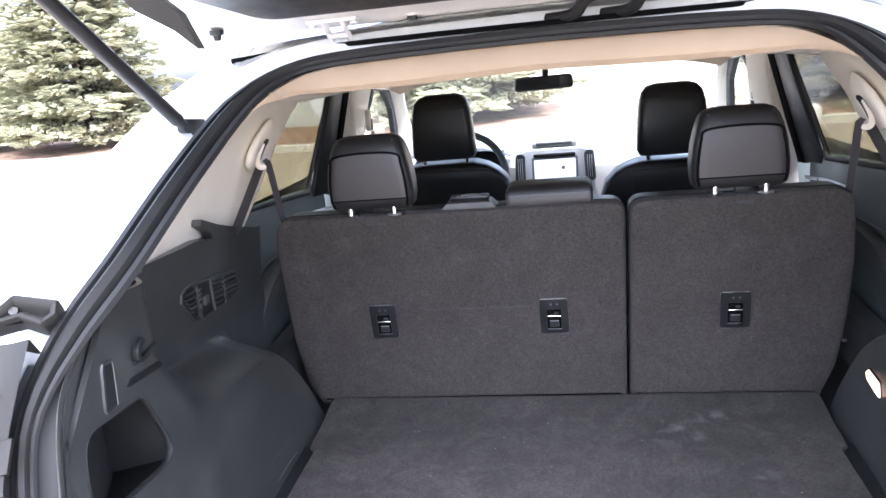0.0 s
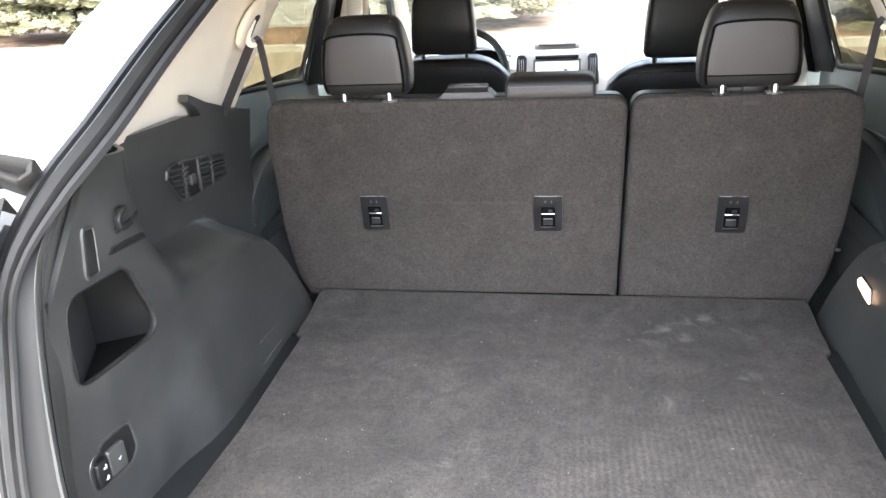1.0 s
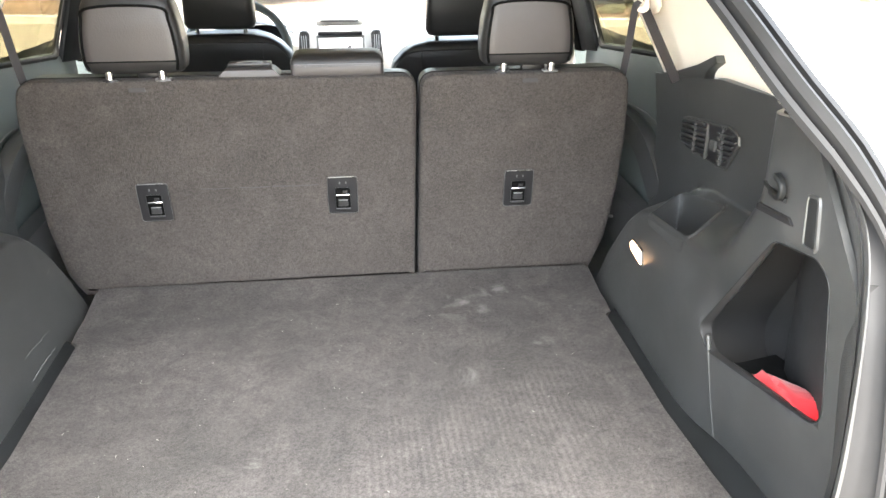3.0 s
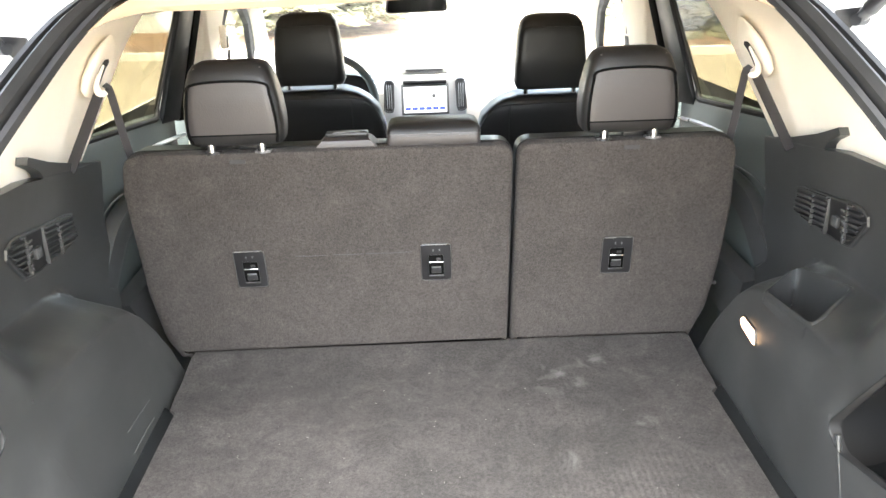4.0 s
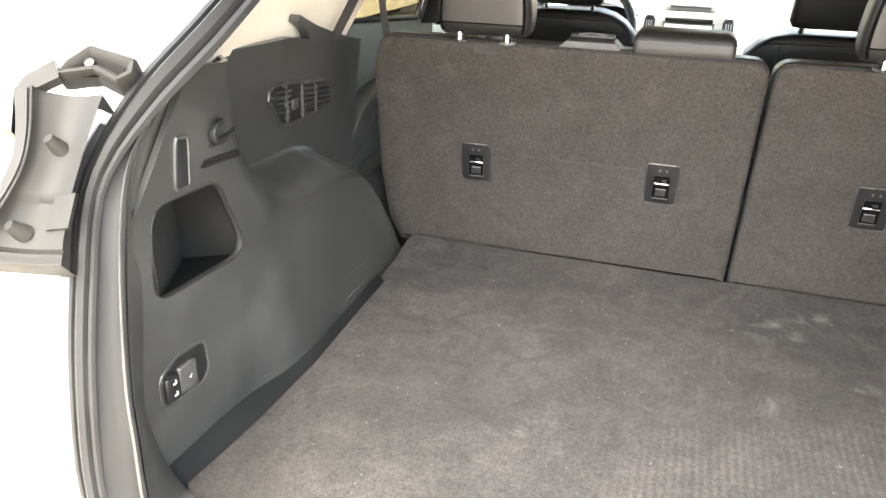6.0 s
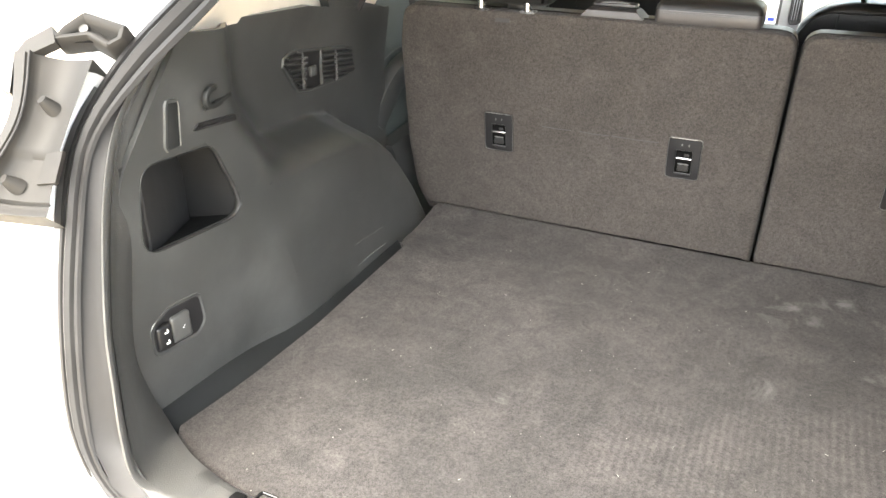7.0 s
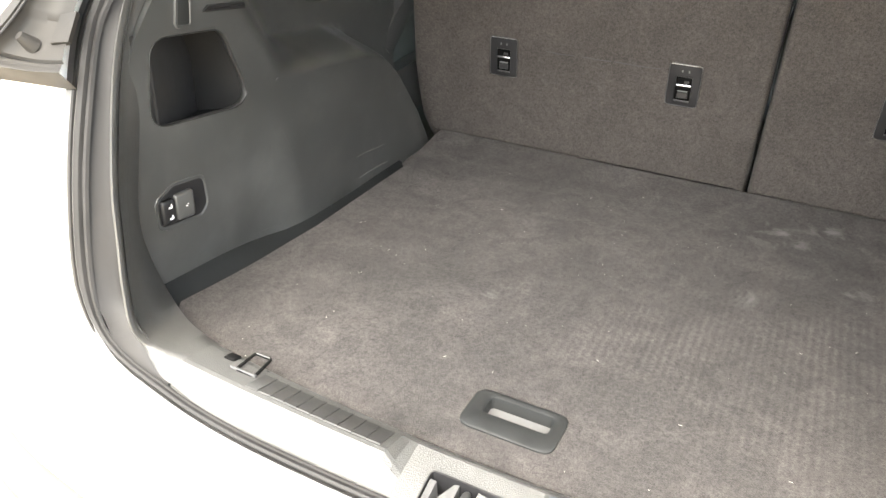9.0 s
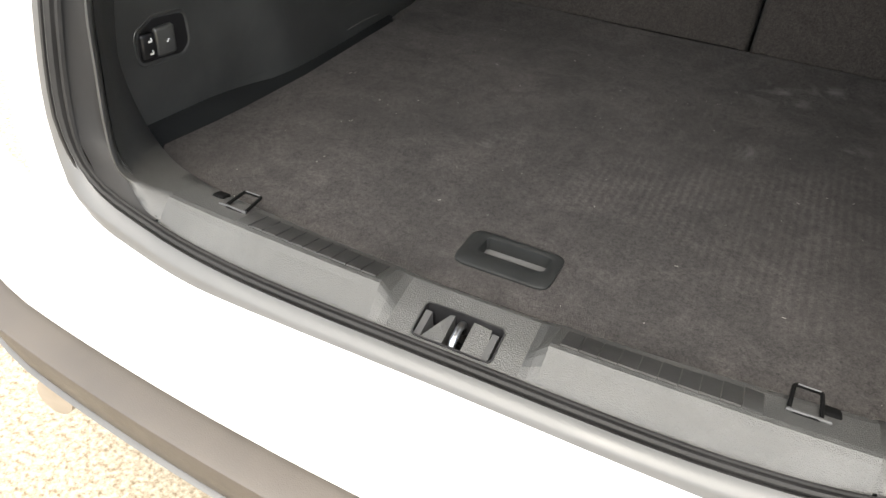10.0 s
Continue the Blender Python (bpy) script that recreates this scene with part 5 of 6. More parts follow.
    bm = B()
    loft(bm, [[Vector((s * (sx - d), q.x, q.y)) for q in inset(so, k)] for k, d in ((0.003, 0.0), (0.005, 0.0008))])
    part("slot_cover", bm, M_SWITCH, who)
    bm = B()
    hookline = curve_through([(s * 0.588, 0.400, 1.2245), (s * 0.582, 0.391, 1.2265), (s * 0.580, 0.378, 1.2240), (s * 0.580, 0.371, 1.215), (s * 0.581, 0.374, 1.205), (s * 0.584, 0.386, 1.200), (s * 0.588, 0.408, 1.2005)], 26)
    sweep(bm, hookline, rounded([Vector(p) for p in [(-0.004, -0.0045), (0.004, -0.0045), (0.004, 0.0045), (-0.004, 0.0045)]], 0.002, 3), up=(1, 0.05, 0.05))
    loft(bm, [[Vector((s * (0.594 - d), y, z + h)) for d, h in ((0.0, -0.004), (0.006 * w, -0.003), (0.008 * w, 0.0), (0.006 * w, 0.003), (0.0, 0.004))] for y, z, w in ((0.375, 1.1975, 1.0), (0.40, 1.1985, 0.9), (0.42, 1.201, 0.6), (0.440, 1.204, 0.1))])
    part("bag_hook", bm, M_SWITCH, who, "fold-out plastic bag hook")
    bm = B()
    gr = rounded([Vector(p) for p in [(0.346, 1.170), (0.442, 1.163), (0.440, 1.1745), (0.360, 1.180)]], 0.004, 3)
    loft(bm, [[Vector((s * (sx - d), q.x, q.y)) for q in inset(gr, k)] for k, d in ((0.0, -0.003), (0.001, 0.0015), (0.004, 0.0005))])
    part("hook_groove", bm, M_BLACK, who)
    # small bracket on the upper ledge
    bm = B()
    horn = [(0.822, 1.318), (0.90, 1.290), (1.0, 1.262), (1.115, 1.236), (1.115, 1.20), (0.87, 1.24), (0.869, 1.268), (0.864, 1.278), (0.85, 1.289), (0.816, 1.305)]
    loft(bm, [[Vector((s * (0.7065 + lean(y, z) - 0.1 * max(z - 1.268, 0) + d), y, z)) for y, z in horn] for d in (0.02, 0.002, 0.0)])
    part("shelf_rest", bm, M_PLASTIC, who, "black parcel shelf rest")
    bm = B()
    top = [[Vector((s * (0.60 + 0.13 * smooth01((y - 0.42) / 0.2)), y, trim_top(y) - 0.002)), Vector((s * (trim_x(y, trim_top(y) - 0.003) + 0.001), y, trim_top(y) - 0.001))] for y in np.linspace(0.47, 1.12, 24)]
    loft(bm, top, closed=False)
    part("ledge", bm, M_PLASTIC, who)
    # dark kick strip between carpet and panel; the gap's shade is in its colour
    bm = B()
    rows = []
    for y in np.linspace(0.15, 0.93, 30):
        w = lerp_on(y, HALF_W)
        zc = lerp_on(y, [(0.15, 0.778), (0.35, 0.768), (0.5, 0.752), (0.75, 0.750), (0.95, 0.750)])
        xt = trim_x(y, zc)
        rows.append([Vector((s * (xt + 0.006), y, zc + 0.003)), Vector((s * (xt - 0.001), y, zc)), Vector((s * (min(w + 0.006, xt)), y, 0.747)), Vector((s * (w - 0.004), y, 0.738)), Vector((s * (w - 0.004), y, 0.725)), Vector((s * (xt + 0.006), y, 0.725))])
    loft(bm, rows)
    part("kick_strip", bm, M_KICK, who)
    return who, panel


left_trim, _ = trim_side(-1)
right_trim, _ = trim_side(1)

# seat release switches, left side
bez = rounded([Vector(p) for p in [(0.212, 0.868), (0.300, 0.860), (0.318, 0.876), (0.314, 0.926), (0.250, 0.932), (0.212, 0.916)]], 0.016, 5)
bz = ring_of(bez, 48)


def sw_x(q, d):
    return Vector((-(trim_x(q.x, q.y) - d), q.x, q.y))


bm = B()
loft(bm, [[sw_x(q, d) for q in inset(bz, k)] for k, d in ((-0.004, -0.002), (-0.002, 0.0016), (0.0, 0.0016), (0.0035, -0.001))], caps=False)
sw = part("switch_panel", bm, M_PLASTIC, left_trim, "seat release switch panel")
bm = B()
loft(bm, [[sw_x(q, d) for q in inset(bz, k)] for k, d in ((0.003, -0.0005), (0.004, 0.0004))])
part("dark_infill", bm, M_BLACK, sw)
for y, w, h in ((0.231, 0.026, 0.040), (0.264, 0.036, 0.044)):
    bm = B()
    x_ = trim_x(y, 0.89) - 0.002
    slab(bm, (-x_, y, 0.894), (0.012, w, h), 0.005, 3, turn(0, 0, -8))
    btn = part("button", bm, M_PLASTIC if w > 0.03 else M_BLACK, sw)
    fx = x_ - 0.0064
    for dz in ((-0.009, 0.009) if w < 0.03 else (0.0,)):
        big = w < 0.03
        bm = B()
        slab(bm, (-fx, y + 0.001, 0.893 + dz), (0.0012, 0.006 if big else 0.003, 0.003 if big else 0.002), 0.0004, 1, turn(0, 0, -8))
        slab(bm, (-fx, y + 0.0035, 0.8955 + dz), (0.0012, 0.0022, 0.0055 if big else 0.002), 0.0004, 1, turn(20, 0, -8))
        part("symbol", bm, M_WHITEINK, btn, "small white seat symbol")

# tray in the right shelf
bm = B()
bx = rounded(BOX_R, 0.012, 4)


def shelf_at(x, y):
    zs = np.linspace(1.0, 1.12, 60)
    vals = [trim_x(y, z) for z in zs]
    return float(np.interp(x, vals, zs)) if vals[0] < x < vals[-1] else (zs[0] if x <= vals[0] else 1.06)


lip = [(-0.007, 0.0015), (-0.004, 0.004), (0.0, 0.004), (0.002, 0.0)]
rings = [[Vector((q.x, q.y, shelf_at(q.x, q.y) + h)) for q in inset(bx, k)] for k, h in lip]
rings += [[Vector((q.x, q.y, z)) for q in inset(bx, k)] for k, z in ((0.006, 0.965), (0.014, 0.945), (0.02, 0.942))]
loft(bm, rings, caps="end")
part("tray", bm, M_PLASTIC, right_trim, "open storage tray in the shelf")
# cargo lamp
bm = B()
lq = ring_of(rounded([Vector(p) for p in [(0.874, 0.943), (0.862, 0.922), (0.796, 0.914), (0.806, 0.941)]], 0.004, 3), 32)
lx = lambda q, d: Vector((trim_x(q.x, q.y) - d, q.x, q.y))
loft(bm, [[lx(q, d) for q in inset(lq, k)] for k, d in ((-0.004, -0.002), (-0.002, 0.002), (0.001, 0.002), (0.002, -0.001))], caps=False)
cl = part("cargo_lamp", bm, M_BLACK, right_trim)
bm = B()
loft(bm, [[lx(q, d) for q in inset(lq, k)] for k, d in ((0.0, 0.0008), (0.002, 0.0045), (0.005, 0.0066), (0.009, 0.0074))])
part("lens", bm, M_LAMP, cl, "warm glowing lamp lens")

# red bag in the right pocket
bm = B()
bag = thing("red_bag", (0.65, 0.35, 0.88), "crumpled red nylon bag lying in the side pocket", "bag")
rings = []
for k, y in enumerate(np.linspace(0.215, 0.41, 10)):
    r = 0.026 * math.sin(math.pi * (k + 0.6) / 10.2) ** 0.6
    rings.append([Vector((0.622 + 0.8 * r * math.cos(a) + 0.005 * math.sin(3 * a + k), y, 0.936 - 0.17 * (y - 0.215) + r * 0.75 * math.sin(a) + 0.004 * math.sin(5 * a + 2 * k))) for a in np.linspace(0, 2 * math.pi, 18, endpoint=False)])
loft(bm, rings)
part("cloth", bm, M_REDBAG, bag)


# pale scuffs on the left trim
rng = random.Random(9)
for n_, (y0, z0, y1, z1, r) in enumerate(((0.749, 0.770, 0.873, 0.766, 0.0011), (0.741, 0.821, 0.81, 0.815, 0.0008), (0.82, 0.814, 0.865, 0.810, 0.0007), (0.916, 0.907, 0.943, 0.911, 0.0008), (0.501, 0.951, 0.528, 0.89, 0.0006), (0.528, 0.89, 0.543, 0.841, 0.0007), (0.432, 0.770, 0.491, 0.768, 0.0006), (0.508, 1.034, 0.516, 1.036, 0.002), (0.75, 0.923, 0.775, 0.917, 0.0006))):
    bm = B()
    pts = []
    for f in np.linspace(0, 1, 8):
        y, z = y0 + (y1 - y0) * f, z0 + (z1 - z0) * f + 0.002 * math.sin(3 * f)
        pts.append(Vector((-(trim_x(y, z) - 0.0001), y, z)))
    tube(bm, pts, r * 0.5, 5)
    part("scuff", bm, M_LATCHGREY if n_ > 3 else M_SCUFF, left_trim, "pale scratch")

# ---- rear seats ----
def back_y(z):
    return 1.147 - 0.157 * (z - 0.77)


def seat_place(a, b, d):
    return Vector((a, back_y(b) + d, b))


def latch_plate(x, parent):
    zc = 0.982
    bm = B()
    out = ring_of(rounded([Vector(p) for p in [(x - 0.0338, zc - 0.046), (x + 0.0338, zc - 0.046), (x + 0.0338, zc + 0.046), (x - 0.0338, zc + 0.046)]], 0.006, 4), 48)
    hole = ring_of(rounded([Vector(p) for p in [(x - 0.0165, zc - 0.036), (x + 0.0165, zc - 0.036), (x + 0.0165, zc + 0.018), (x - 0.0165, zc + 0.018)]], 0.002, 3), 48)
    loft(bm, [[seat_place(q.x, q.y, d) for q in line] for line, d in ((out, 0.001), (out, -0.0025), (inset(out, 0.002), -0.0045), (inset(hole, -0.001), -0.0045), (hole, -0.003), (hole, 0.012))], caps=False)
    pl = part("latch_plate", bm, M_BLACK, parent, "black plastic child seat anchor plate")
    # near-black sheet lying on the carpet; the hole's shade is its colour
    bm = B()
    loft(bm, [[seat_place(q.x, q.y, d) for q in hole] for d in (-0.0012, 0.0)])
    part("dark_infill", bm, M_SHADE_BLACK, pl)
    # pale outline that paints a highlight round the plate
    bm = B()
    tube(bm, [seat_place(q.x, q.y, -0.0036) for q in inset(out, 0.0006)], 0.0008, 5, (0, 1, 0.1), True)
    part("rim", bm, M_LATCHGREY, pl, "thin pale line drawn as the rim's highlight")
    for dz, w, h, mt in ((-0.0005, 0.031, 0.0042, M_CHROME), (-0.013, 0.021, 0.0026, M_GREYPL), (-0.034, 0.032, 0.002, M_LATCHGREY)):
        bm = B()
        slab(bm, seat_place(x, zc + dz, -0.002), (w, 0.004, h), 0.0012, 2)
        part("anchor_bar", bm, mt, pl, "bright steel bar")
    bm = B()
    slab(bm, seat_place(x + 0.005, zc + 0.0075, -0.0014), (0.010, 0.003, 0.006), 0.001, 1)
    part("inner_block", bm, M_BLACK, pl)
    bm = B()
    slab(bm, seat_place(x, zc - 0.022, -0.0014), (0.022, 0.003, 0.013), 0.001, 1)
    part("inner_block", bm, M_BLACK, pl)
    # bright strip painting the glint along the upper rim
    bm = B()
    slab(bm, seat_place(x, zc + 0.0445, -0.0035), (0.058, 0.002, 0.0014), 0.0004, 1)
    part("rim_glint", bm, M_STEEL, pl, "bright strip drawn as the upper rim's glint")
    for dx in (-0.006, 0.008):
        bm = B()
        slab(bm, seat_place(x + dx, zc + 0.031, -0.0047), (0.003, 0.0008, 0.005), 0.0002, 1)
        part("mark", bm, M_GREYPL, pl)


def head_rest(x, parent, wide=1.0):
    bm = B()
    rings = []
    for z, w, yb, yf in ((1.267, 0.078, 1.082, 1.135), (1.2685, 0.090, 1.070, 1.150), (1.275, 0.097, 1.064, 1.156), (1.293, 0.100, 1.060, 1.158), (1.32, 0.1005, 1.058, 1.160), (1.36, 0.096, 1.057, 1.160), (1.395, 0.088, 1.060, 1.156), (1.416, 0.081, 1.066, 1.148), (1.428, 0.073, 1.074, 1.138), (1.434, 0.058, 1.086, 1.125), (1.4355, 0.035, 1.096, 1.115)):
        q = rounded([Vector(p) for p in [(x - w, yb), (x + w, yb), (x + w * 0.95, yf), (x - w * 0.95, yf)]], 0.026, 6)
        rings.append([Vector((p.x, p.y, z)) for p in q])
    loft(bm, rings)
    hr = part("headrest", bm, M_LEATHER, parent, "padded black leather headrest with piping", 60)
    bm = B()

    def face_y(z):
        return lerp_on(z, [(1.27, 1.066), (1.29, 1.0585), (1.32, 1.0565), (1.36, 1.0555), (1.40, 1.059)])

    rows = []
    for v in np.linspace(0, 1, 12):
        row = []
        for u in np.linspace(-1, 1, 25):
            z = 1.294 + v * (0.1045 - 0.006 * abs(u) ** 4)
            xo = u * (0.0872 - 0.0165 * v ** 3)
            edge_ = max(0.0, abs(xo) - (lerp_on(z, [(1.293, 0.100), (1.32, 0.1005), (1.36, 0.096), (1.395, 0.088)]) - 0.026))
            row.append(Vector((x + xo, face_y(z) - 0.0006 + 0.026 - math.sqrt(0.026 ** 2 - edge_ ** 2), z)))
        rows.append(row)
    loft(bm, rows, closed=False)
    part("back_panel", bm, M_LEATHER2, hr, "paler grey-black leather back panel", 60)
    bm = B()
    path = curve_through([(x - 0.084, face_y(1.275) + 0.002, 1.276), (x - 0.088, face_y(1.292), 1.294), (x - 0.087, face_y(1.33), 1.33), (x - 0.081, face_y(1.37), 1.372), (x - 0.071, face_y(1.393), 1.393), (x, face_y(1.398), 1.399), (x + 0.071, face_y(1.393), 1.393), (x + 0.081, face_y(1.37), 1.372), (x + 0.087, face_y(1.33), 1.33), (x + 0.088, face_y(1.292), 1.294), (x + 0.084, face_y(1.275) + 0.002, 1.276)], 44)
    tube(bm, path, 0.003, 6)
    tube(bm, [Vector((x + u * 0.088, face_y(1.293) - 0.0004, 1.293)) for u in np.linspace(-1, 1, 8)], 0.0016, 6)
    part("piping", bm, M_SHADE_BLACK, hr, "black piping")
    bm = B()
    for k in range(22):
        f = (k - 10.5) / 10.5
        slab(bm, (x + 0.064 * f, 1.0715 + 0.002, 1.4255 - 0.003 * f * f), (0.0036, 0.001, 0.001), 0.0003, 1)
    part("stitching", bm, M_STITCH, hr, "pale stitching")
    for dx in (-0.051, 0.051):
        bm = B()
        rod(bm, (x + dx, 1.074, 1.2575), (x + dx, 1.074, 1.279), 0.0092, 16, 0.0085)
        part("post", bm, M_CHROME, hr, "chrome headrest post")
        bm = B()
        slab(bm, (x + dx, 1.082, 1.2545), (0.032, 0.022, 0.005), 0.002, 2)
        rod(bm, (x + dx, 1.077, 1.252), (x + dx, 1.077, 1.259), 0.0115, 12, 0.010)
        part("collar", bm, M_GREYPL if dx > 0 else M_BLACK, hr)
    bm = B()
    slab(bm, (x + 0.02, 1.112, 1.260), (0.05, 0.02, 0.024), 0.004)
    part("foot", bm, M_BLACK, hr)


def rear_seat(name, label, outline, radii, cx, plates):
    st = thing(name, (cx, 1.2, 0.40), label, "car seat", "rear seat sections")
    poly = rounded([Vector(p) for p in outline], radii, 6)
    bm = B()
    loft(bm, [[seat_place(q.x, q.y, d) for q in inset(poly, k)] for k, d in ((0.022, 0.0), (0.010, 0.001), (0.004, 0.004), (0.001, 0.010), (0.0, 0.020), (0.0, 0.034))])
    part("carpet_back", bm, M_SEATBACK, st, "charcoal carpet covering the seat back")
    bm = B()
    loft(bm, [[seat_place(q.x, q.y, d) for q in inset(poly, k)] for k, d in ((0.003, 0.030), (-0.002, 0.036), (-0.002, 0.046), (0.002, 0.05), (0.0, 0.09), (0.012, 0.13), (0.04, 0.15))])
    part("cushion_front", bm, M_LEATHER, st, "black leather seat front")
    bm = B()
    slab(bm, (cx, 1.47, 0.60), (max(p[0] for p in outline) - min(p[0] for p in outline) - 0.06, 0.5, 0.40), 0.06, 4)
    part("seat_base", bm, M_LEATHER, st)
    for x in plates:
        latch_plate(x, st)
    return st


big = rear_seat("rear_bench", "wider rear seat section, charcoal carpet back, black leather headrest", [(-0.618, 0.742), (0.157, 0.745), (0.162, 1.252), (-0.640, 1.256), (-0.656, 1.17), (-0.659, 0.93), (-0.646, 0.80)], [0.012, 0.012, 0.035, 0.045, 0.2, 0.25, 0.12], -0.22, (-0.4165, -0.0065))
small = rear_seat("rear_bench", "narrower rear seat section, charcoal carpet back, black leather headrest", [(0.164, 0.745), (0.592, 0.742), (0.622, 0.83), (0.636, 0.96), (0.638, 1.10), (0.626, 1.254), (0.171, 1.252)], [0.012, 0.012, 0.12, 0.25, 0.2, 0.05, 0.035], 0.39, (0.396,))
head_rest(-0.402, big)
head_rest(0.397, small)
for s, seat_ in ((-1, big), (1, small)):
    bm = B()
    slab(bm, (s * 0.636, 1.165, 0.893), (0.008, 0.012, 0.020), 0.003, 2)
    slab(bm, (s * 0.640, 1.158, 0.884), (0.012, 0.008, 0.008), 0.002, 2)
    part("side_latch", bm, M_LATCHGREY, seat_, "small bright latch at the seat's outer edge")
# folded middle headrest and the strap guide beside it
bm = B()
rings = []
for z, w, yb, yf in ((1.240, 0.09, 1.095, 1.19), (1.246, 0.0965, 1.088, 1.20), (1.27, 0.0965, 1.086, 1.205), (1.282, 0.094, 1.089, 1.20), (1.290, 0.089, 1.096, 1.19), (1.294, 0.08, 1.11, 1.18)):
    q = rounded([Vector(p) for p in [(-0.002 - w, yb), (-0.002 + w, yb), (-0.002 + w, yf), (-0.002 - w, yf)]], 0.012, 5)
    rings.append([Vector((p.x, p.y, z)) for p in q])
loft(bm, rings)
mid_hr = part("middle_headrest", bm, M_LEATHER2, big, "low folded black leather middle headrest", 50)
bm = B()
for k in range(34):
    slab(bm, (-0.088 + 0.0052 * k, 1.0858, 1.2715), (0.0032, 0.0012, 0.001), 0.0003, 1)
part("stitching", bm, M_BLACK, mid_hr, "dark stitching")
bm = B()
rings = []
for z, w, yb, yf in ((1.2755, 0.0945, 1.0885, 1.20), (1.2765, 0.0972, 1.0855, 1.204), (1.2835, 0.0955, 1.0872, 1.201), (1.2915, 0.090, 1.0945, 1.191), (1.2955, 0.081, 1.109, 1.181)):
    q = rounded([Vector(p) for p in [(-0.002 - w, yb), (-0.002 + w, yb), (-0.002 + w, yf), (-0.002 - w, yf)]], 0.012, 5)
    rings.append([Vector((p.x, p.y, z)) for p in q])
loft(bm, rings)
part("top_roll", bm, M_LEATHER, mid_hr, "darker rolled leather top", 50)
bm = B()
loft(bm, [[Vector((-0.183 + sx * w, y, z)) for sx, y in ((-1, y0), (1, y0), (1, y1), (-1, y1))] for z, w, y0, y1 in ((1.236, 0.071, 1.09, 1.15), (1.252, 0.064, 1.088, 1.15), (1.266, 0.05, 1.092, 1.148), (1.270, 0.046, 1.10, 1.14))])
guide = part("belt_guide_cover", bm, M_LEATHER2, big, "grey moulded middle belt cover")
bm = B()
slab(bm, (-0.183, 1.125, 1.2745), (0.088, 0.03, 0.008), 0.003, 2)
part("top_handle", bm, M_BLACK, guide)
bm = B()
sweep(bm, [Vector((-0.21, 1.12, 1.279)), Vector((-0.183, 1.12, 1.2805)), Vector((-0.155, 1.12, 1.279))], rounded([Vector(p) for p in [(-0.008, -0.001), (0.008, -0.001), (0.008, 0.001), (-0.008, 0.001)]], 0.0005, 2))
part("strap", bm, M_GREYPL, guide)
for cx_, seat_ in ((-0.46 + 0.04, big), (0.39, small)):
    bm = B()
    slab(bm, (cx_ + 0.015, back_y(1.235) + 0.0006, 1.237), (0.033, 0.002, 0.013), 0.0008, 1, turn(-9, 0, 0))
    part("release_tab", bm, M_BELT, seat_, "worn grey fabric tab")
bm = B()
for x0, x1 in ((-0.315, -0.25), (-0.23, -0.165), (-0.16, -0.06)):
    sweep(bm, [seat_place(x0, 1.010 - 0.004 * 0, -0.0004), seat_place((x0 + x1) / 2, 1.0085, -0.0006), seat_place(x1, 1.0095, -0.0004)], circle(0.0009, 5))
part("crease", bm, M_BELT, big, "pale rubbed crease line in the carpet")


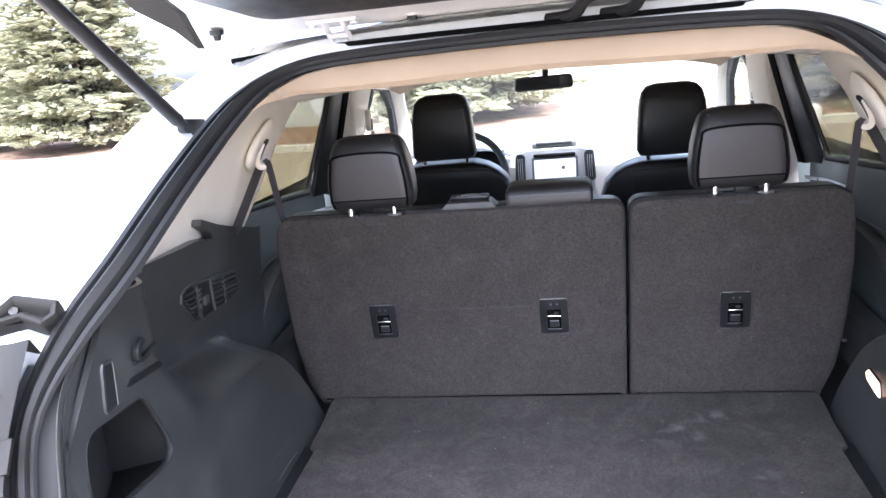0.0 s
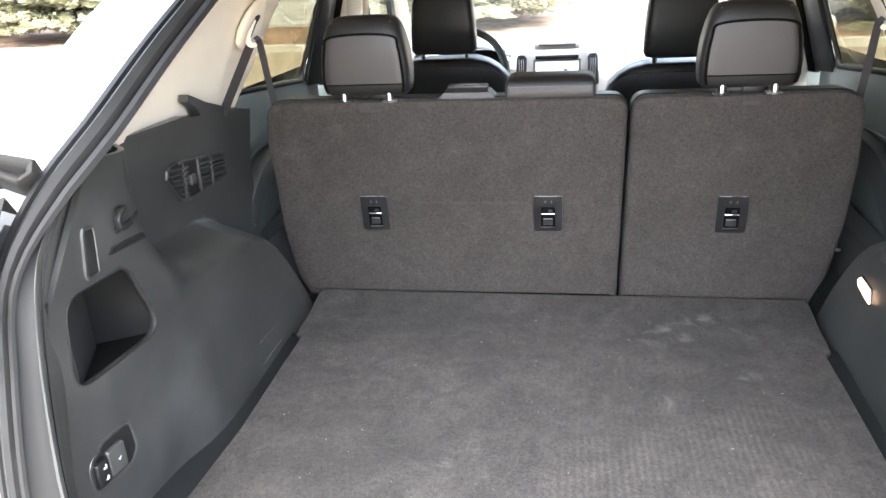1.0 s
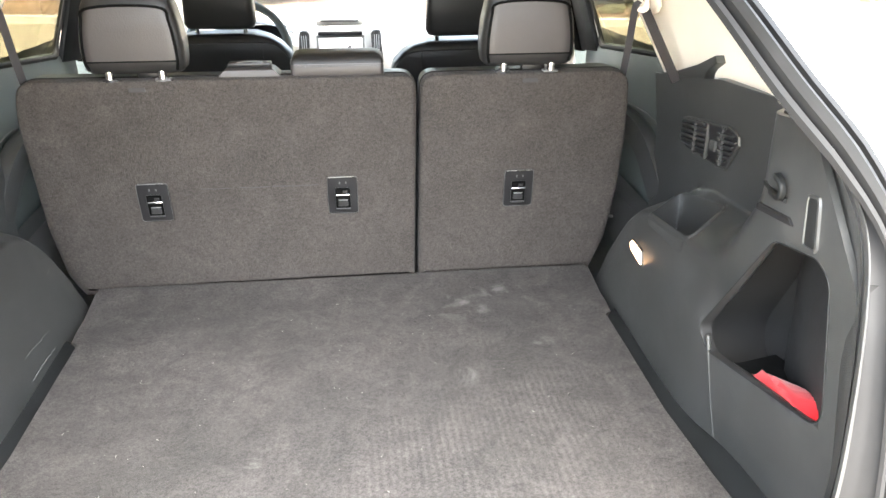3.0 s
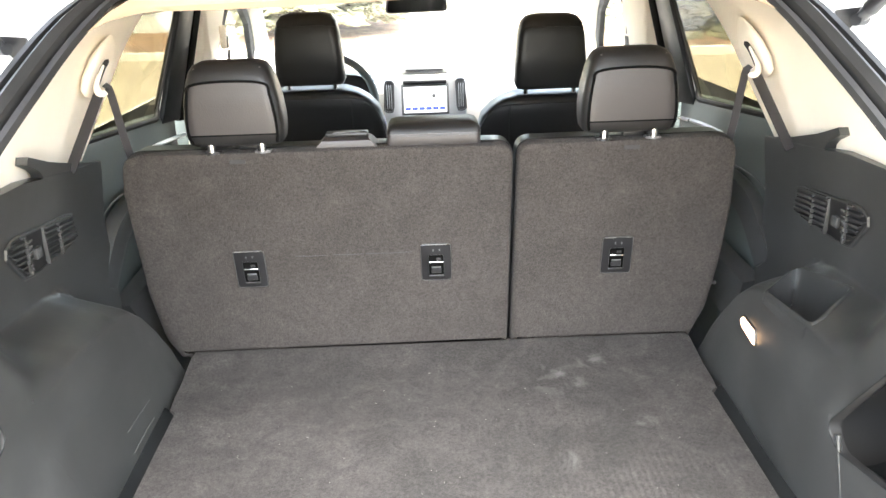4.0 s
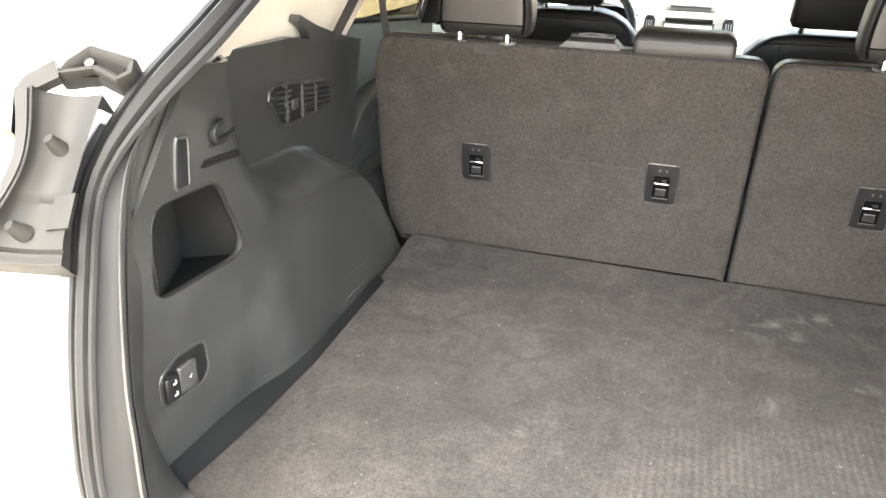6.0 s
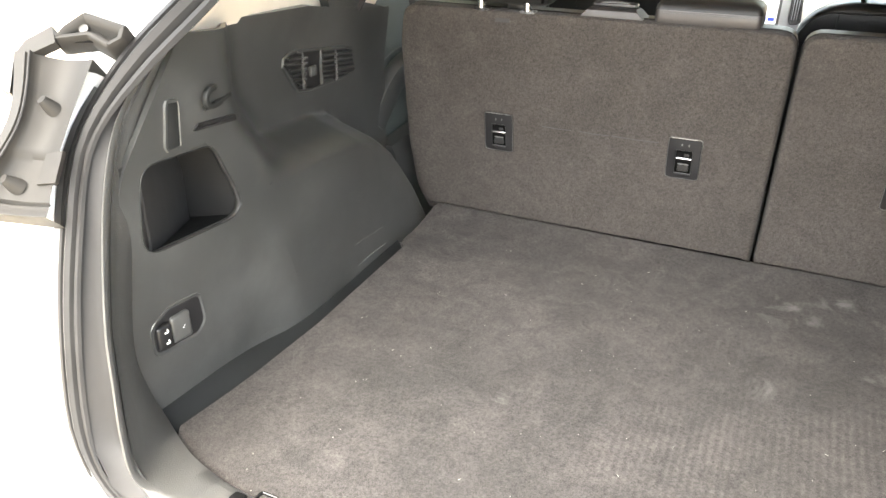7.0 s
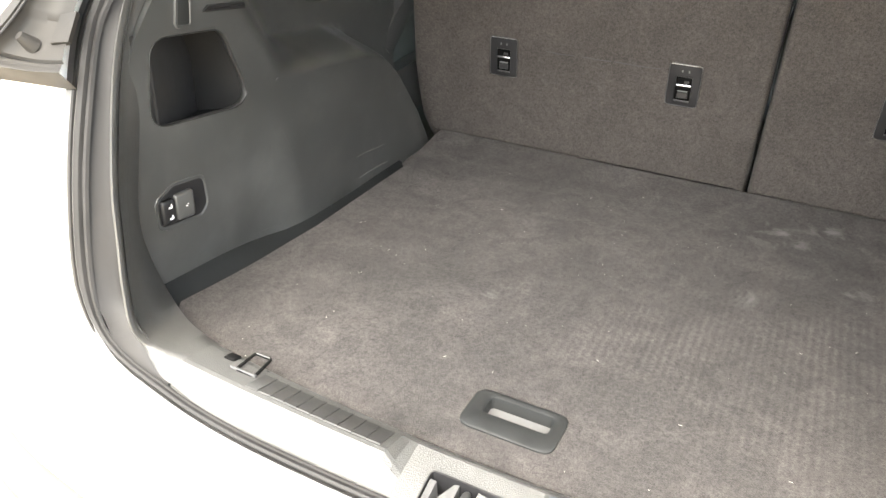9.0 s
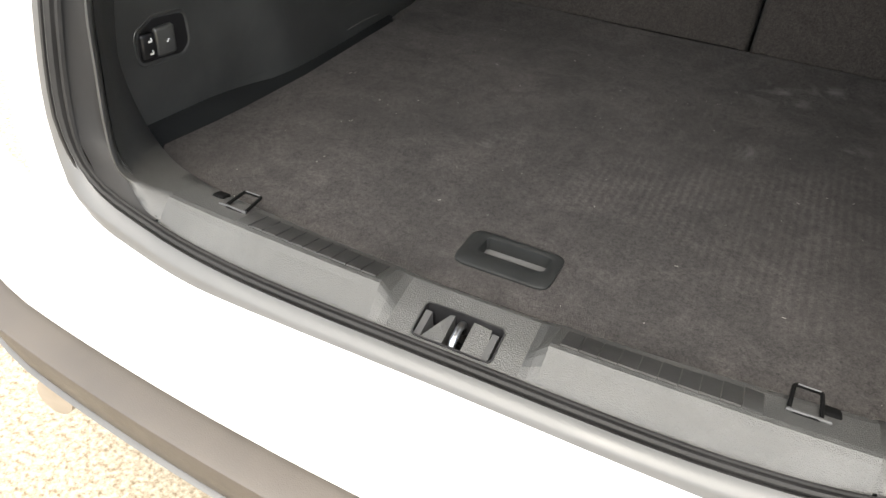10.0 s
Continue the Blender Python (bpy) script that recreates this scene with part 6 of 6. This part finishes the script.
# ---- front seats ----
def front_seat(cx, dy, dz):
    st = thing("front_seat", (cx, 2.1, 0.4), "black leather front seat with tall headrest on chrome posts", "car seat", "front seats")
    bm = B()
    rings = []
    for z, w, y in ((0.62, 0.23, 2.10), (0.8, 0.238, 2.06), (1.0, 0.24, 2.01), (1.10, 0.232, 1.985), (1.16, 0.215, 1.972), (1.192, 0.185, 1.965), (1.212, 0.15, 1.968), (1.222, 0.11, 1.985)):
        q = rounded([Vector(p) for p in [(cx - w, y), (cx + w, y), (cx + w * 0.96, y + 0.13), (cx - w * 0.96, y + 0.13)]], 0.03, 5)
        rings.append([Vector((p.x, p.y, z)) for p in q])
    loft(bm, rings)
    part("backrest", bm, M_LEATHER, st, "", 50)
    bm = B()
    path = curve_through([(cx - 0.232, 1.99, 1.02), (cx - 0.215, 1.968, 1.13), (cx - 0.165, 1.960, 1.19), (cx - 0.08, 1.961, 1.198), (cx + 0.08, 1.961, 1.198), (cx + 0.165, 1.960, 1.19), (cx + 0.215, 1.968, 1.13), (cx + 0.232, 1.99, 1.02)], 36)
    tube(bm, path, 0.0028, 6)
    for dx in (-0.125, 0.125):
        tube(bm, [Vector((cx + dx, lerp_on(z, [(0.8, 2.058), (1.0, 2.008), (1.1, 1.984), (1.16, 1.971), (1.2, 1.964)]), z)) for z in np.linspace(0.9, 1.196, 10)], 0.002, 6)
    part("seams", bm, M_BLACK, st)
    bm = B()
    rings = []
    for z, w, y, d in ((1.238, 0.085, 1.985, 0.06), (1.241, 0.103, 1.97, 0.09), (1.255, 0.111, 1.963, 0.10), (1.33, 0.108, 1.958, 0.11), (1.40, 0.101, 1.960, 0.11), (1.435, 0.092, 1.966, 0.10), (1.452, 0.078, 1.976, 0.08), (1.459, 0.055, 1.988, 0.055)):
        q = rounded([Vector(p) for p in [(cx - w, y), (cx + w, y), (cx + w * 0.95, y + d), (cx - w * 0.95, y + d)]], 0.028, 5)
        rings.append([Vector((p.x, p.y, z)) for p in q])
    loft(bm, rings)
    hr = part("headrest", bm, M_LEATHER, st, "padded black leather headrest", 60)
    bm = B()
    tube(bm, [Vector((cx + u * 0.092, 1.9625 + 0.003 * u * u, 1.425 - 0.006 * abs(u) ** 3)) for u in np.linspace(-1, 1, 16)], 0.002, 6)
    part("piping", bm, M_BLACK, hr)
    for dx in (-0.074, 0.074):
        bm = B()
        rod(bm, (cx + dx, 2.0, 1.205), (cx + dx, 2.0, 1.262), 0.0075, 12)
        part("post", bm, M_CHROME, hr, "chrome post")
        bm = B()
        slab(bm, (cx + dx, 2.0, 1.214), (0.036, 0.03, 0.012), 0.004, 2)
        part("collar", bm, M_BLACK, hr)
    bm = B()
    slab(bm, (cx, 2.28, 0.55), (0.48, 0.5, 0.3), 0.07, 4)
    part("cushion", bm, M_LEATHER, st)
    st.location += Vector((0, dy, dz))
    return st


front_seat(-0.378, 0.0, 0.012)
front_seat(0.367, -0.11, -0.007)

# ---- dashboard, wheel, mirror ----
dash = thing("dashboard", (0, 2.9, 0.5), "pale grey dashboard with centre screen and upright air vents", "dashboard")
bm = B()
loft(bm, [[Vector((x, y - 0.06 * (x / 0.75) ** 2, z + 0.035 * math.exp(-((x + 0.37) / 0.16) ** 2) * (0.3 < k < 3.5) + 0.012 * math.exp(-((x + 0.045) / 0.13) ** 2))) for x in np.linspace(-0.74, 0.74, 41)]
          for k, (y, z) in enumerate(((2.72, 0.55), (2.70, 1.02), (2.715, 1.085), (2.76, 1.115), (2.9, 1.13), (3.1, 1.125), (3.3, 1.11)))], closed=False)
part("top_pad", bm, M_DASH, dash)
DX = -0.018
bm = B()
stack = rounded([Vector(p) for p in [(DX - 0.165, 0.86), (DX + 0.165, 0.86), (DX + 0.168, 1.165), (DX + 0.11, 1.185), (DX - 0.11, 1.185), (DX - 0.168, 1.165)]], 0.015, 4)
prism(bm, stack, lambda a, b, d: Vector((a, 2.605 + d + 0.16 * (b - 1.09), b)), 0.14, 0.006)
part("centre_fascia", bm, M_SILVER, dash, "satin silver centre fascia")
bm = B()
slab(bm, (DX, 2.68, 1.198), (0.19, 0.10, 0.03), 0.01, 3)
part("speaker_pod", bm, M_DASH, dash)
bm = B()
slab(bm, (DX, 2.628, 1.205), (0.15, 0.012, 0.010), 0.003)
part("pod_grille", bm, M_GREYPL, dash)
bm = B()
slab(bm, (DX, 2.606, 1.158), (0.175, 0.012, 0.014), 0.003)
part("disc_slot", bm, M_BLACK, dash)
scr_c = Vector((DX, 2.600, 1.09))
bm = B()
slab(bm, scr_c + Vector((0, 0.001, 0)), (0.192, 0.012, 0.122), 0.004, 2, turn(-9, 0, 0))
part("screen_bezel", bm, M_GREYPL, dash)
bm = B()
slab(bm, scr_c + Vector((0, -0.0062, 0)), (0.172, 0.002, 0.102), 0.0006, 1, turn(-9, 0, 0))
scr = part("screen", bm, M_SCREEN, dash, "lit touch screen with blue icon bars")
for k in range(6):
    bm = B()
    slab(bm, scr_c + Vector((-0.070 + 0.0278 * k, -0.0134, -0.034)), (0.023, 0.001, 0.012), 0.0003, 1, turn(-9, 0, 0))
    part("icon_bar", bm, M_SCREENBLUE, scr)
bm = B()
rod(bm, scr_c + Vector((0.035, -0.0085, 0.015)), scr_c + Vector((0.035, -0.0095, 0.015)), 0.008, 14)
part("clock_face", bm, M_GREYPL, scr)
for s in (-1, 1):
    bm = B()
    ov = ring_of(rounded([Vector(p) for p in [(DX + s * 0.128, 1.04), (DX + s * 0.168, 1.045), (DX + s * 0.160, 1.172), (DX + s * 0.124, 1.165)]], 0.012, 4), 32)
    pl = lambda a, b, d: Vector((a, 2.597 - d + 0.16 * (b - 1.09), b))
    loft(bm, [[pl(q.x, q.y, d) for q in inset(ov, k)] for k, d in ((-0.002, -0.004), (0.0, 0.006), (0.004, 0.006), (0.005, -0.001))])
    av = part("air_vent", bm, M_BLACK, dash, "upright oval air vent")
    for k in range(3):
        bm = B()
        slab(bm, pl(DX + s * (0.136 + 0.0085 * k), 1.105, 0.004), (0.002, 0.006, 0.095), 0.0006, 1)
        part("vane", bm, M_SILVER, av, "bright vane")
bm = B()
slab(bm, (DX, 2.592, 0.985), (0.27, 0.02, 0.066), 0.005, 2)
ctl = part("control_panel", bm, M_DOOR, dash)
for x, w in ((0.0, 0.022), (0.024, 0.009), (0.037, 0.009)):
    bm = B()
    slab(bm, (DX + x, 2.5815, 1.002), (w, 0.002, 0.004 if w > 0.01 else 0.008), 0.0006, 1)
    part("indicator", bm, M_LATCHGREY if w > 0.01 else M_INDICATOR, ctl, "amber lit button" if w < 0.01 else "")
for x in (-0.115, 0.115):
    bm = B()
    rod(bm, (DX + x, 2.592, 1.005), (DX + x, 2.57, 1.005), 0.016, 18, 0.013)
    part("knob", bm, M_SILVER, dash, "silver ringed knob")
bm = B()
path = [Vector((x, 2.56 + 0.06 * abs((x + 0.37) / 0.16) ** 2, 1.165 + 0.045 * (1 - ((x + 0.37) / 0.16) ** 2))) for x in np.linspace(-0.53, -0.21, 17)]
rows = [[p, p + Vector((0, 0.04, 0.004)), p + Vector((0, 0.16, -0.03))] for p in path]
loft(bm, rows, closed=False)
part("gauge_hood", bm, M_BLACK, dash)
bm = B()
slab(bm, (-0.37, 2.66, 1.13), (0.28, 0.02, 0.12), 0.02, 3, turn(-18, 0, 0))
part("gauge_panel", bm, M_BLACK, dash)
bm = B()
slab(bm, (0, 2.45, 0.62), (0.24, 1.0, 0.36), 0.04, 3)
tagged(part("centre_console", bm, M_DOOR), "dark grey console between the front seats", "console")

wheel_t = thing("steering_wheel", (-0.375, 2.3, 1.1), "black leather steering wheel with silver spoke trim", "steering wheel")
tilt = Matrix.Translation((-0.375, 2.28, 1.137)) @ Euler((radians(-24), 0, 0)).to_matrix().to_4x4()
# black leather rim in grey: windshield light is put into the colour
bm = B()
tube(bm, [tilt @ Vector((0.178 * math.cos(a), 0, 0.178 * math.sin(a))) for a in np.linspace(0, 2 * math.pi, 48, endpoint=False)], 0.0145, 10, (0.05, 1, 0.1), True)
part("rim", bm, M_DOOR, wheel_t, "black leather rim coloured grey for the daylight on it")
bm = B()
slab(bm, tilt @ Vector((0, 0.02, 0)), (0.14, 0.05, 0.12), 0.03, 4, turn(-24, 0, 0))
part("hub", bm, M_BLACK, wheel_t)
for x in (-0.12, 0.12):
    bm = B()
    slab(bm, tilt @ Vector((x, 0.015, -0.005)), (0.12, 0.02, 0.035), 0.008, 2, turn(-24, 0, 0))
    part("spoke", bm, M_SILVER, wheel_t)
bm = B()
slab(bm, tilt @ Vector((0, 0.015, -0.12)), (0.04, 0.02, 0.12), 0.008, 2, turn(-24, 0, 0))
part("spoke", bm, M_SILVER, wheel_t)
bm = B()
rod(bm, tilt @ Vector((0, 0.03, 0)), (-0.375, 2.72, 1.0), 0.04, 14)
part("column", bm, M_BLACK, wheel_t)

mir = thing("rear_view_mirror", (-0.03, 2.34, 1.46), "black framed rear view mirror on the windshield", "mirror")
bm = B()
q = rounded([Vector(p) for p in [(-0.113, -0.024), (0.113, -0.024), (0.106, 0.027), (-0.106, 0.027)]], 0.016, 5)
mt = Matrix.Translation((-0.033, 2.30, 1.466)) @ Euler((radians(6), 0, radians(14))).to_matrix().to_4x4()
loft(bm, [[mt @ Vector((p.x, d, p.y)) for p in inset(q, k)] for k, d in ((0.003, 0.0), (0.0, 0.004), (0.0, 0.018), (0.012, 0.034))])
part("shell", bm, M_BLACK, mir)
bm = B()
loft(bm, [[mt @ Vector((p.x, d, p.y)) for p in inset(q, k)] for k, d in ((0.0055, -0.0004), (0.0055, -0.0016))])
part("mirror_glass", bm, M_MIRROR, mir)
bm = B()
rod(bm, (-0.03, 2.33, 1.485), (-0.03, 2.45, 1.53), 0.012, 12)
part("stalk", bm, M_BLACK, mir)

# ---- outdoors ----
def curb_y(x):
    return 13.6 - 0.2 * x


m, nt, p = node_mat("pale_concrete")
ln = nt.links.new
co = nt.nodes.new("ShaderNodeTexCoord").outputs["Object"]
n1 = add(nt, "ShaderNodeTexNoise", Scale=0.35, Detail=6.0)
n2 = add(nt, "ShaderNodeTexVoronoi", Scale=85.0)
n3 = add(nt, "ShaderNodeTexNoise", Scale=75.0, Detail=5.0, Roughness=0.7)
for nd in (n1, n2, n3):
    ln(co, nd.inputs["Vector"])
r1 = nt.nodes.new("ShaderNodeValToRGB")
r1.color_ramp.elements[0].position, r1.color_ramp.elements[1].position = 0.3, 0.7
r1.color_ramp.elements[0].color, r1.color_ramp.elements[1].color = (0.34, 0.30, 0.24, 1), (0.44, 0.40, 0.335, 1)
ln(n1.outputs["Fac"], r1.inputs["Fac"])
r2 = nt.nodes.new("ShaderNodeValToRGB")
r2.color_ramp.elements[0].position, r2.color_ramp.elements[1].position = 0.33, 0.60
r2.color_ramp.elements[0].color, r2.color_ramp.elements[1].color = (0.36, 0.29, 0.20, 1), (1.15, 1.12, 1.05, 1)
ln(n3.outputs["Fac"], r2.inputs["Fac"])
mx = nt.nodes.new("ShaderNodeVectorMath")
mx.operation = "MULTIPLY"
ln(r1.outputs["Color"], mx.inputs[0])
ln(r2.outputs["Color"], mx.inputs[1])
ln(mx.outputs["Vector"], p.inputs["Base Color"])
p.inputs["Roughness"].default_value = 0.9
bp = add(nt, "ShaderNodeBump", Strength=0.5, Distance=0.004)
ln(n2.outputs["Distance"], bp.inputs["Height"])
ln(bp.outputs["Normal"], p.inputs["Normal"])
M_CONCRETE = m
M_MULCH = surface("bark_mulch", (0.27, 0.175, 0.115), 0.9, var=0.45, big=2.5, fine=30, bump=0.8, dist=0.03, speck=0.5)
M_CURB = surface("curb_concrete", (0.55, 0.53, 0.48), 0.85, var=0.1, big=2, fine=60, bump=0.3, dist=0.003)
M_SIDING = surface("pale_siding", (0.55, 0.58, 0.57), 0.6, var=0.05, big=1, fine=30, bump=0.0)
M_BARK = surface("bark", (0.1, 0.075, 0.055), 0.9, var=0.3, big=8, fine=40, bump=0.6, dist=0.01)
M_LINE = surface("worn_line_paint", (0.7, 0.7, 0.67), 0.7, var=0.15, big=6, fine=60, bump=0.1)
M_ROOF = surface("roof_shingle", (0.12, 0.11, 0.1), 0.9, var=0.2, big=3, fine=20, bump=0.3)
m, nt, p = node_mat("spruce_needles")
ln = nt.links.new
geo = nt.nodes.new("ShaderNodeNewGeometry")
r1 = nt.nodes.new("ShaderNodeValToRGB")
r1.color_ramp.elements[0].color, r1.color_ramp.elements[1].color = (0.20, 0.205, 0.11, 1), (0.55, 0.53, 0.37, 1)
ln(geo.outputs["Random Per Island"], r1.inputs["Fac"])
ln(r1.outputs["Color"], p.inputs["Base Color"])
p.inputs["Roughness"].default_value = 0.6
M_NEEDLE = m

bm = B()
loft(bm, [[Vector((x, y, 0)) for x in np.linspace(-400, 400, 9)] for y in np.linspace(-400, 400, 9)], closed=False)
tagged(part("ground", bm, M_CONCRETE), "pale tan concrete lot reaching to the horizon", "ground", kind="structure")
bm = B()
sweep(bm, [Vector((x, curb_y(x), 0)) for x in (-40, -20, 0, 20, 40)], [(-0.08, -0.05), (0.08, -0.05), (0.08, 0.13), (0.05, 0.15), (-0.05, 0.15), (-0.08, 0.13)])
tagged(part("kerb", bm, M_CURB), "pale concrete kerb along the planting bed", "kerb", kind="structure")
bm = B()
rng = random.Random(3)
rows = []
for k, d in enumerate((0.0, 0.4, 1.0, 1.8, 2.6, 3.4, 4.2, 5.0, 5.6, 6.2)):
    rows.append([Vector((x, curb_y(x) + 0.08 + d, (0.12 + 0.03 * d + rng.uniform(-0.03, 0.04)) * (d < 5.7) - 0.02 * (d > 5.7))) for x in np.linspace(-40, 40, 90)])
loft(bm, rows, closed=False)
tagged(part("planting_bed", bm, M_MULCH), "red-brown bark mulch bed rising behind the kerb", "planting bed", kind="structure")
for x in (-6.4, -3.7, 3.6, 6.3, -9.2):
    bm = B()
    slab(bm, (x, 9.2 - 0.2 * x, 0.002), (0.11, 5.0, 0.004), 0.001, 1)
    tagged(part("parking_line", bm, M_LINE), "worn white painted parking line on the lot", "parking line", "parking lines", "structure")


def spruce_mesh(seed, h, r):
    rg = random.Random(seed)
    bt = B()
    loft(bt, [[Vector((rad * math.cos(a), rad * math.sin(a), z)) for a in np.linspace(0, 2 * math.pi, 8, endpoint=False)] for rad, z in ((0.16, 0), (0.12, h * 0.3), (0.07, h * 0.7), (0.01, h))])
    V, Fc = [], []

    def spray(c, d, up, ln_, wd):
        """A needled shoot: three crossed narrow leaves along d."""
        d = d.normalized()
        sd = d.cross(up).normalized()
        for q in range(3):
            a = math.pi * q / 3 + rg.uniform(-0.3, 0.3)
            w = (sd * math.cos(a) + sd.cross(d) * math.sin(a)) * wd
            k = len(V)
            V.extend([c - d * 0.02, c + d * ln_ * 0.35 + w, c + d * ln_, c + d * ln_ * 0.35 - w])
            Fc.append((k, k + 1, k + 2, k + 3))

    z = 0.55
    while z < h * 0.98:
        f = z / h
        reach = r * (1 - f) ** 0.8 * rg.uniform(0.88, 1.08) + 0.12
        nb = int(12 - 5 * f)
        a0 = rg.uniform(0, 6.28)
        for b in range(nb):
            a = a0 + 2 * math.pi * b / nb + rg.uniform(-0.2, 0.2)
            L = reach * rg.uniform(0.75, 1.1)
            dirv = Vector((math.cos(a), math.sin(a), 0))
            droop = rg.uniform(-0.25, 0.02) if f < 0.7 else rg.uniform(0.1, 0.5)
            rod(bt, Vector((0, 0, z)), dirv * L * 0.9 + Vector((0, 0, z + L * droop * 0.7)), 0.025 * (1 - f) + 0.006, 4, 0.004)
            n = max(4, int(L / 0.16))
            for i in range(n):
                g = (i + 0.5) / n
                if g < 0.22 and f < 0.6:
                    continue
                base = dirv * L * g + Vector((0, 0, z + L * droop * g + 0.12 * L * g * g))
                for sgn in (-1, 1):
                    tl = L * 0.42 * (1 - 0.65 * g) * rg.uniform(0.7, 1.2)
                    sv = (dirv * 0.6 + Vector((-dirv.y, dirv.x, 0)) * sgn * 0.9).normalized()
                    m_ = max(2, int(tl / 0.085))
                    for j in range(m_):
                        h2 = (j + rg.uniform(0.2, 0.9)) / m_
                        c = base + sv * tl * h2 + Vector((0, 0, rg.uniform(-0.10, 0.05) - 0.06 * h2))
                        dd = (sv + dirv * rg.uniform(0.0, 0.7) + Vector((0, 0, rg.uniform(-0.35, 0.35)))).normalized()
                        spray(c, dd, Vector((0.1, 0.05, 1)), rg.uniform(0.16, 0.30), rg.uniform(0.03, 0.05))
        z += rg.uniform(0.15, 0.22) * (1.15 - 0.4 * f)
    finish(bt)
    tm = bpy.data.meshes.new("trunk")
    bt.to_mesh(tm)
    bt.free()
    tm.materials.append(M_BARK)
    cm = bpy.data.meshes.new("crown")
    cm.from_pydata([tuple(v) for v in V], [], Fc)
    cm.materials.append(M_NEEDLE)
    return tm, cm


trees = [spruce_mesh(11, 7.5, 2.7), spruce_mesh(23, 6.0, 2.3)]
for k, (x, y, sc, rz) in enumerate(((-13.2, 18.6, 1.0, 0.3), (-17.6, 19.5, 1.05, 1.2), (-2.5, 17.4, 0.95, 2.0), (-3.9, 18.2, 0.62, 4.0), (6.0, 15.9, 0.9, 0.7), (9.6, 16.6, 1.0, 2.6), (-5.0, 21.0, 0.8, 5.0))):
    tree = thing("spruce_tree", (x, y, 0.2 if x < 5 else -0.35), "grey-green spruce with layered drooping boughs on the mulch bed", "tree", "spruce trees")
    tree.rotation_euler = (0, 0, rz)
    tree.scale = (sc, sc, sc)
    for nm, me in zip(("trunk", "crown"), trees[k % 2]):
        ob = new(nm, me)
        ob.parent = tree

house = thing("house", (-7.6, 18.7, 0.0), "pale house with horizontal siding behind the trees", "house")
bm = B()
slab(bm, (-7.6, 21.7, 1.6), (3.2, 6.0, 3.2), 0.02, 1)
part("wall", bm, M_SIDING, house)
for k in range(24):
    bm = B()
    z = 0.3 + 0.12 * k
    loft(bm, [[Vector((x, 18.70 - d, z + e)) for d, e in ((0.0, 0.0), (0.022, 0.0), (0.006, 0.118), (0.0, 0.118))] for x in (-9.2, -6.0)])
    part("siding_board", bm, M_SIDING, house)
bm = B()
loft(bm, [[Vector((x, y, z)) for y, z in ((18.4, 3.2), (21.7, 4.4), (25.0, 3.2))] for x in (-9.4, -5.8)])
part("roof", bm, M_ROOF, house)
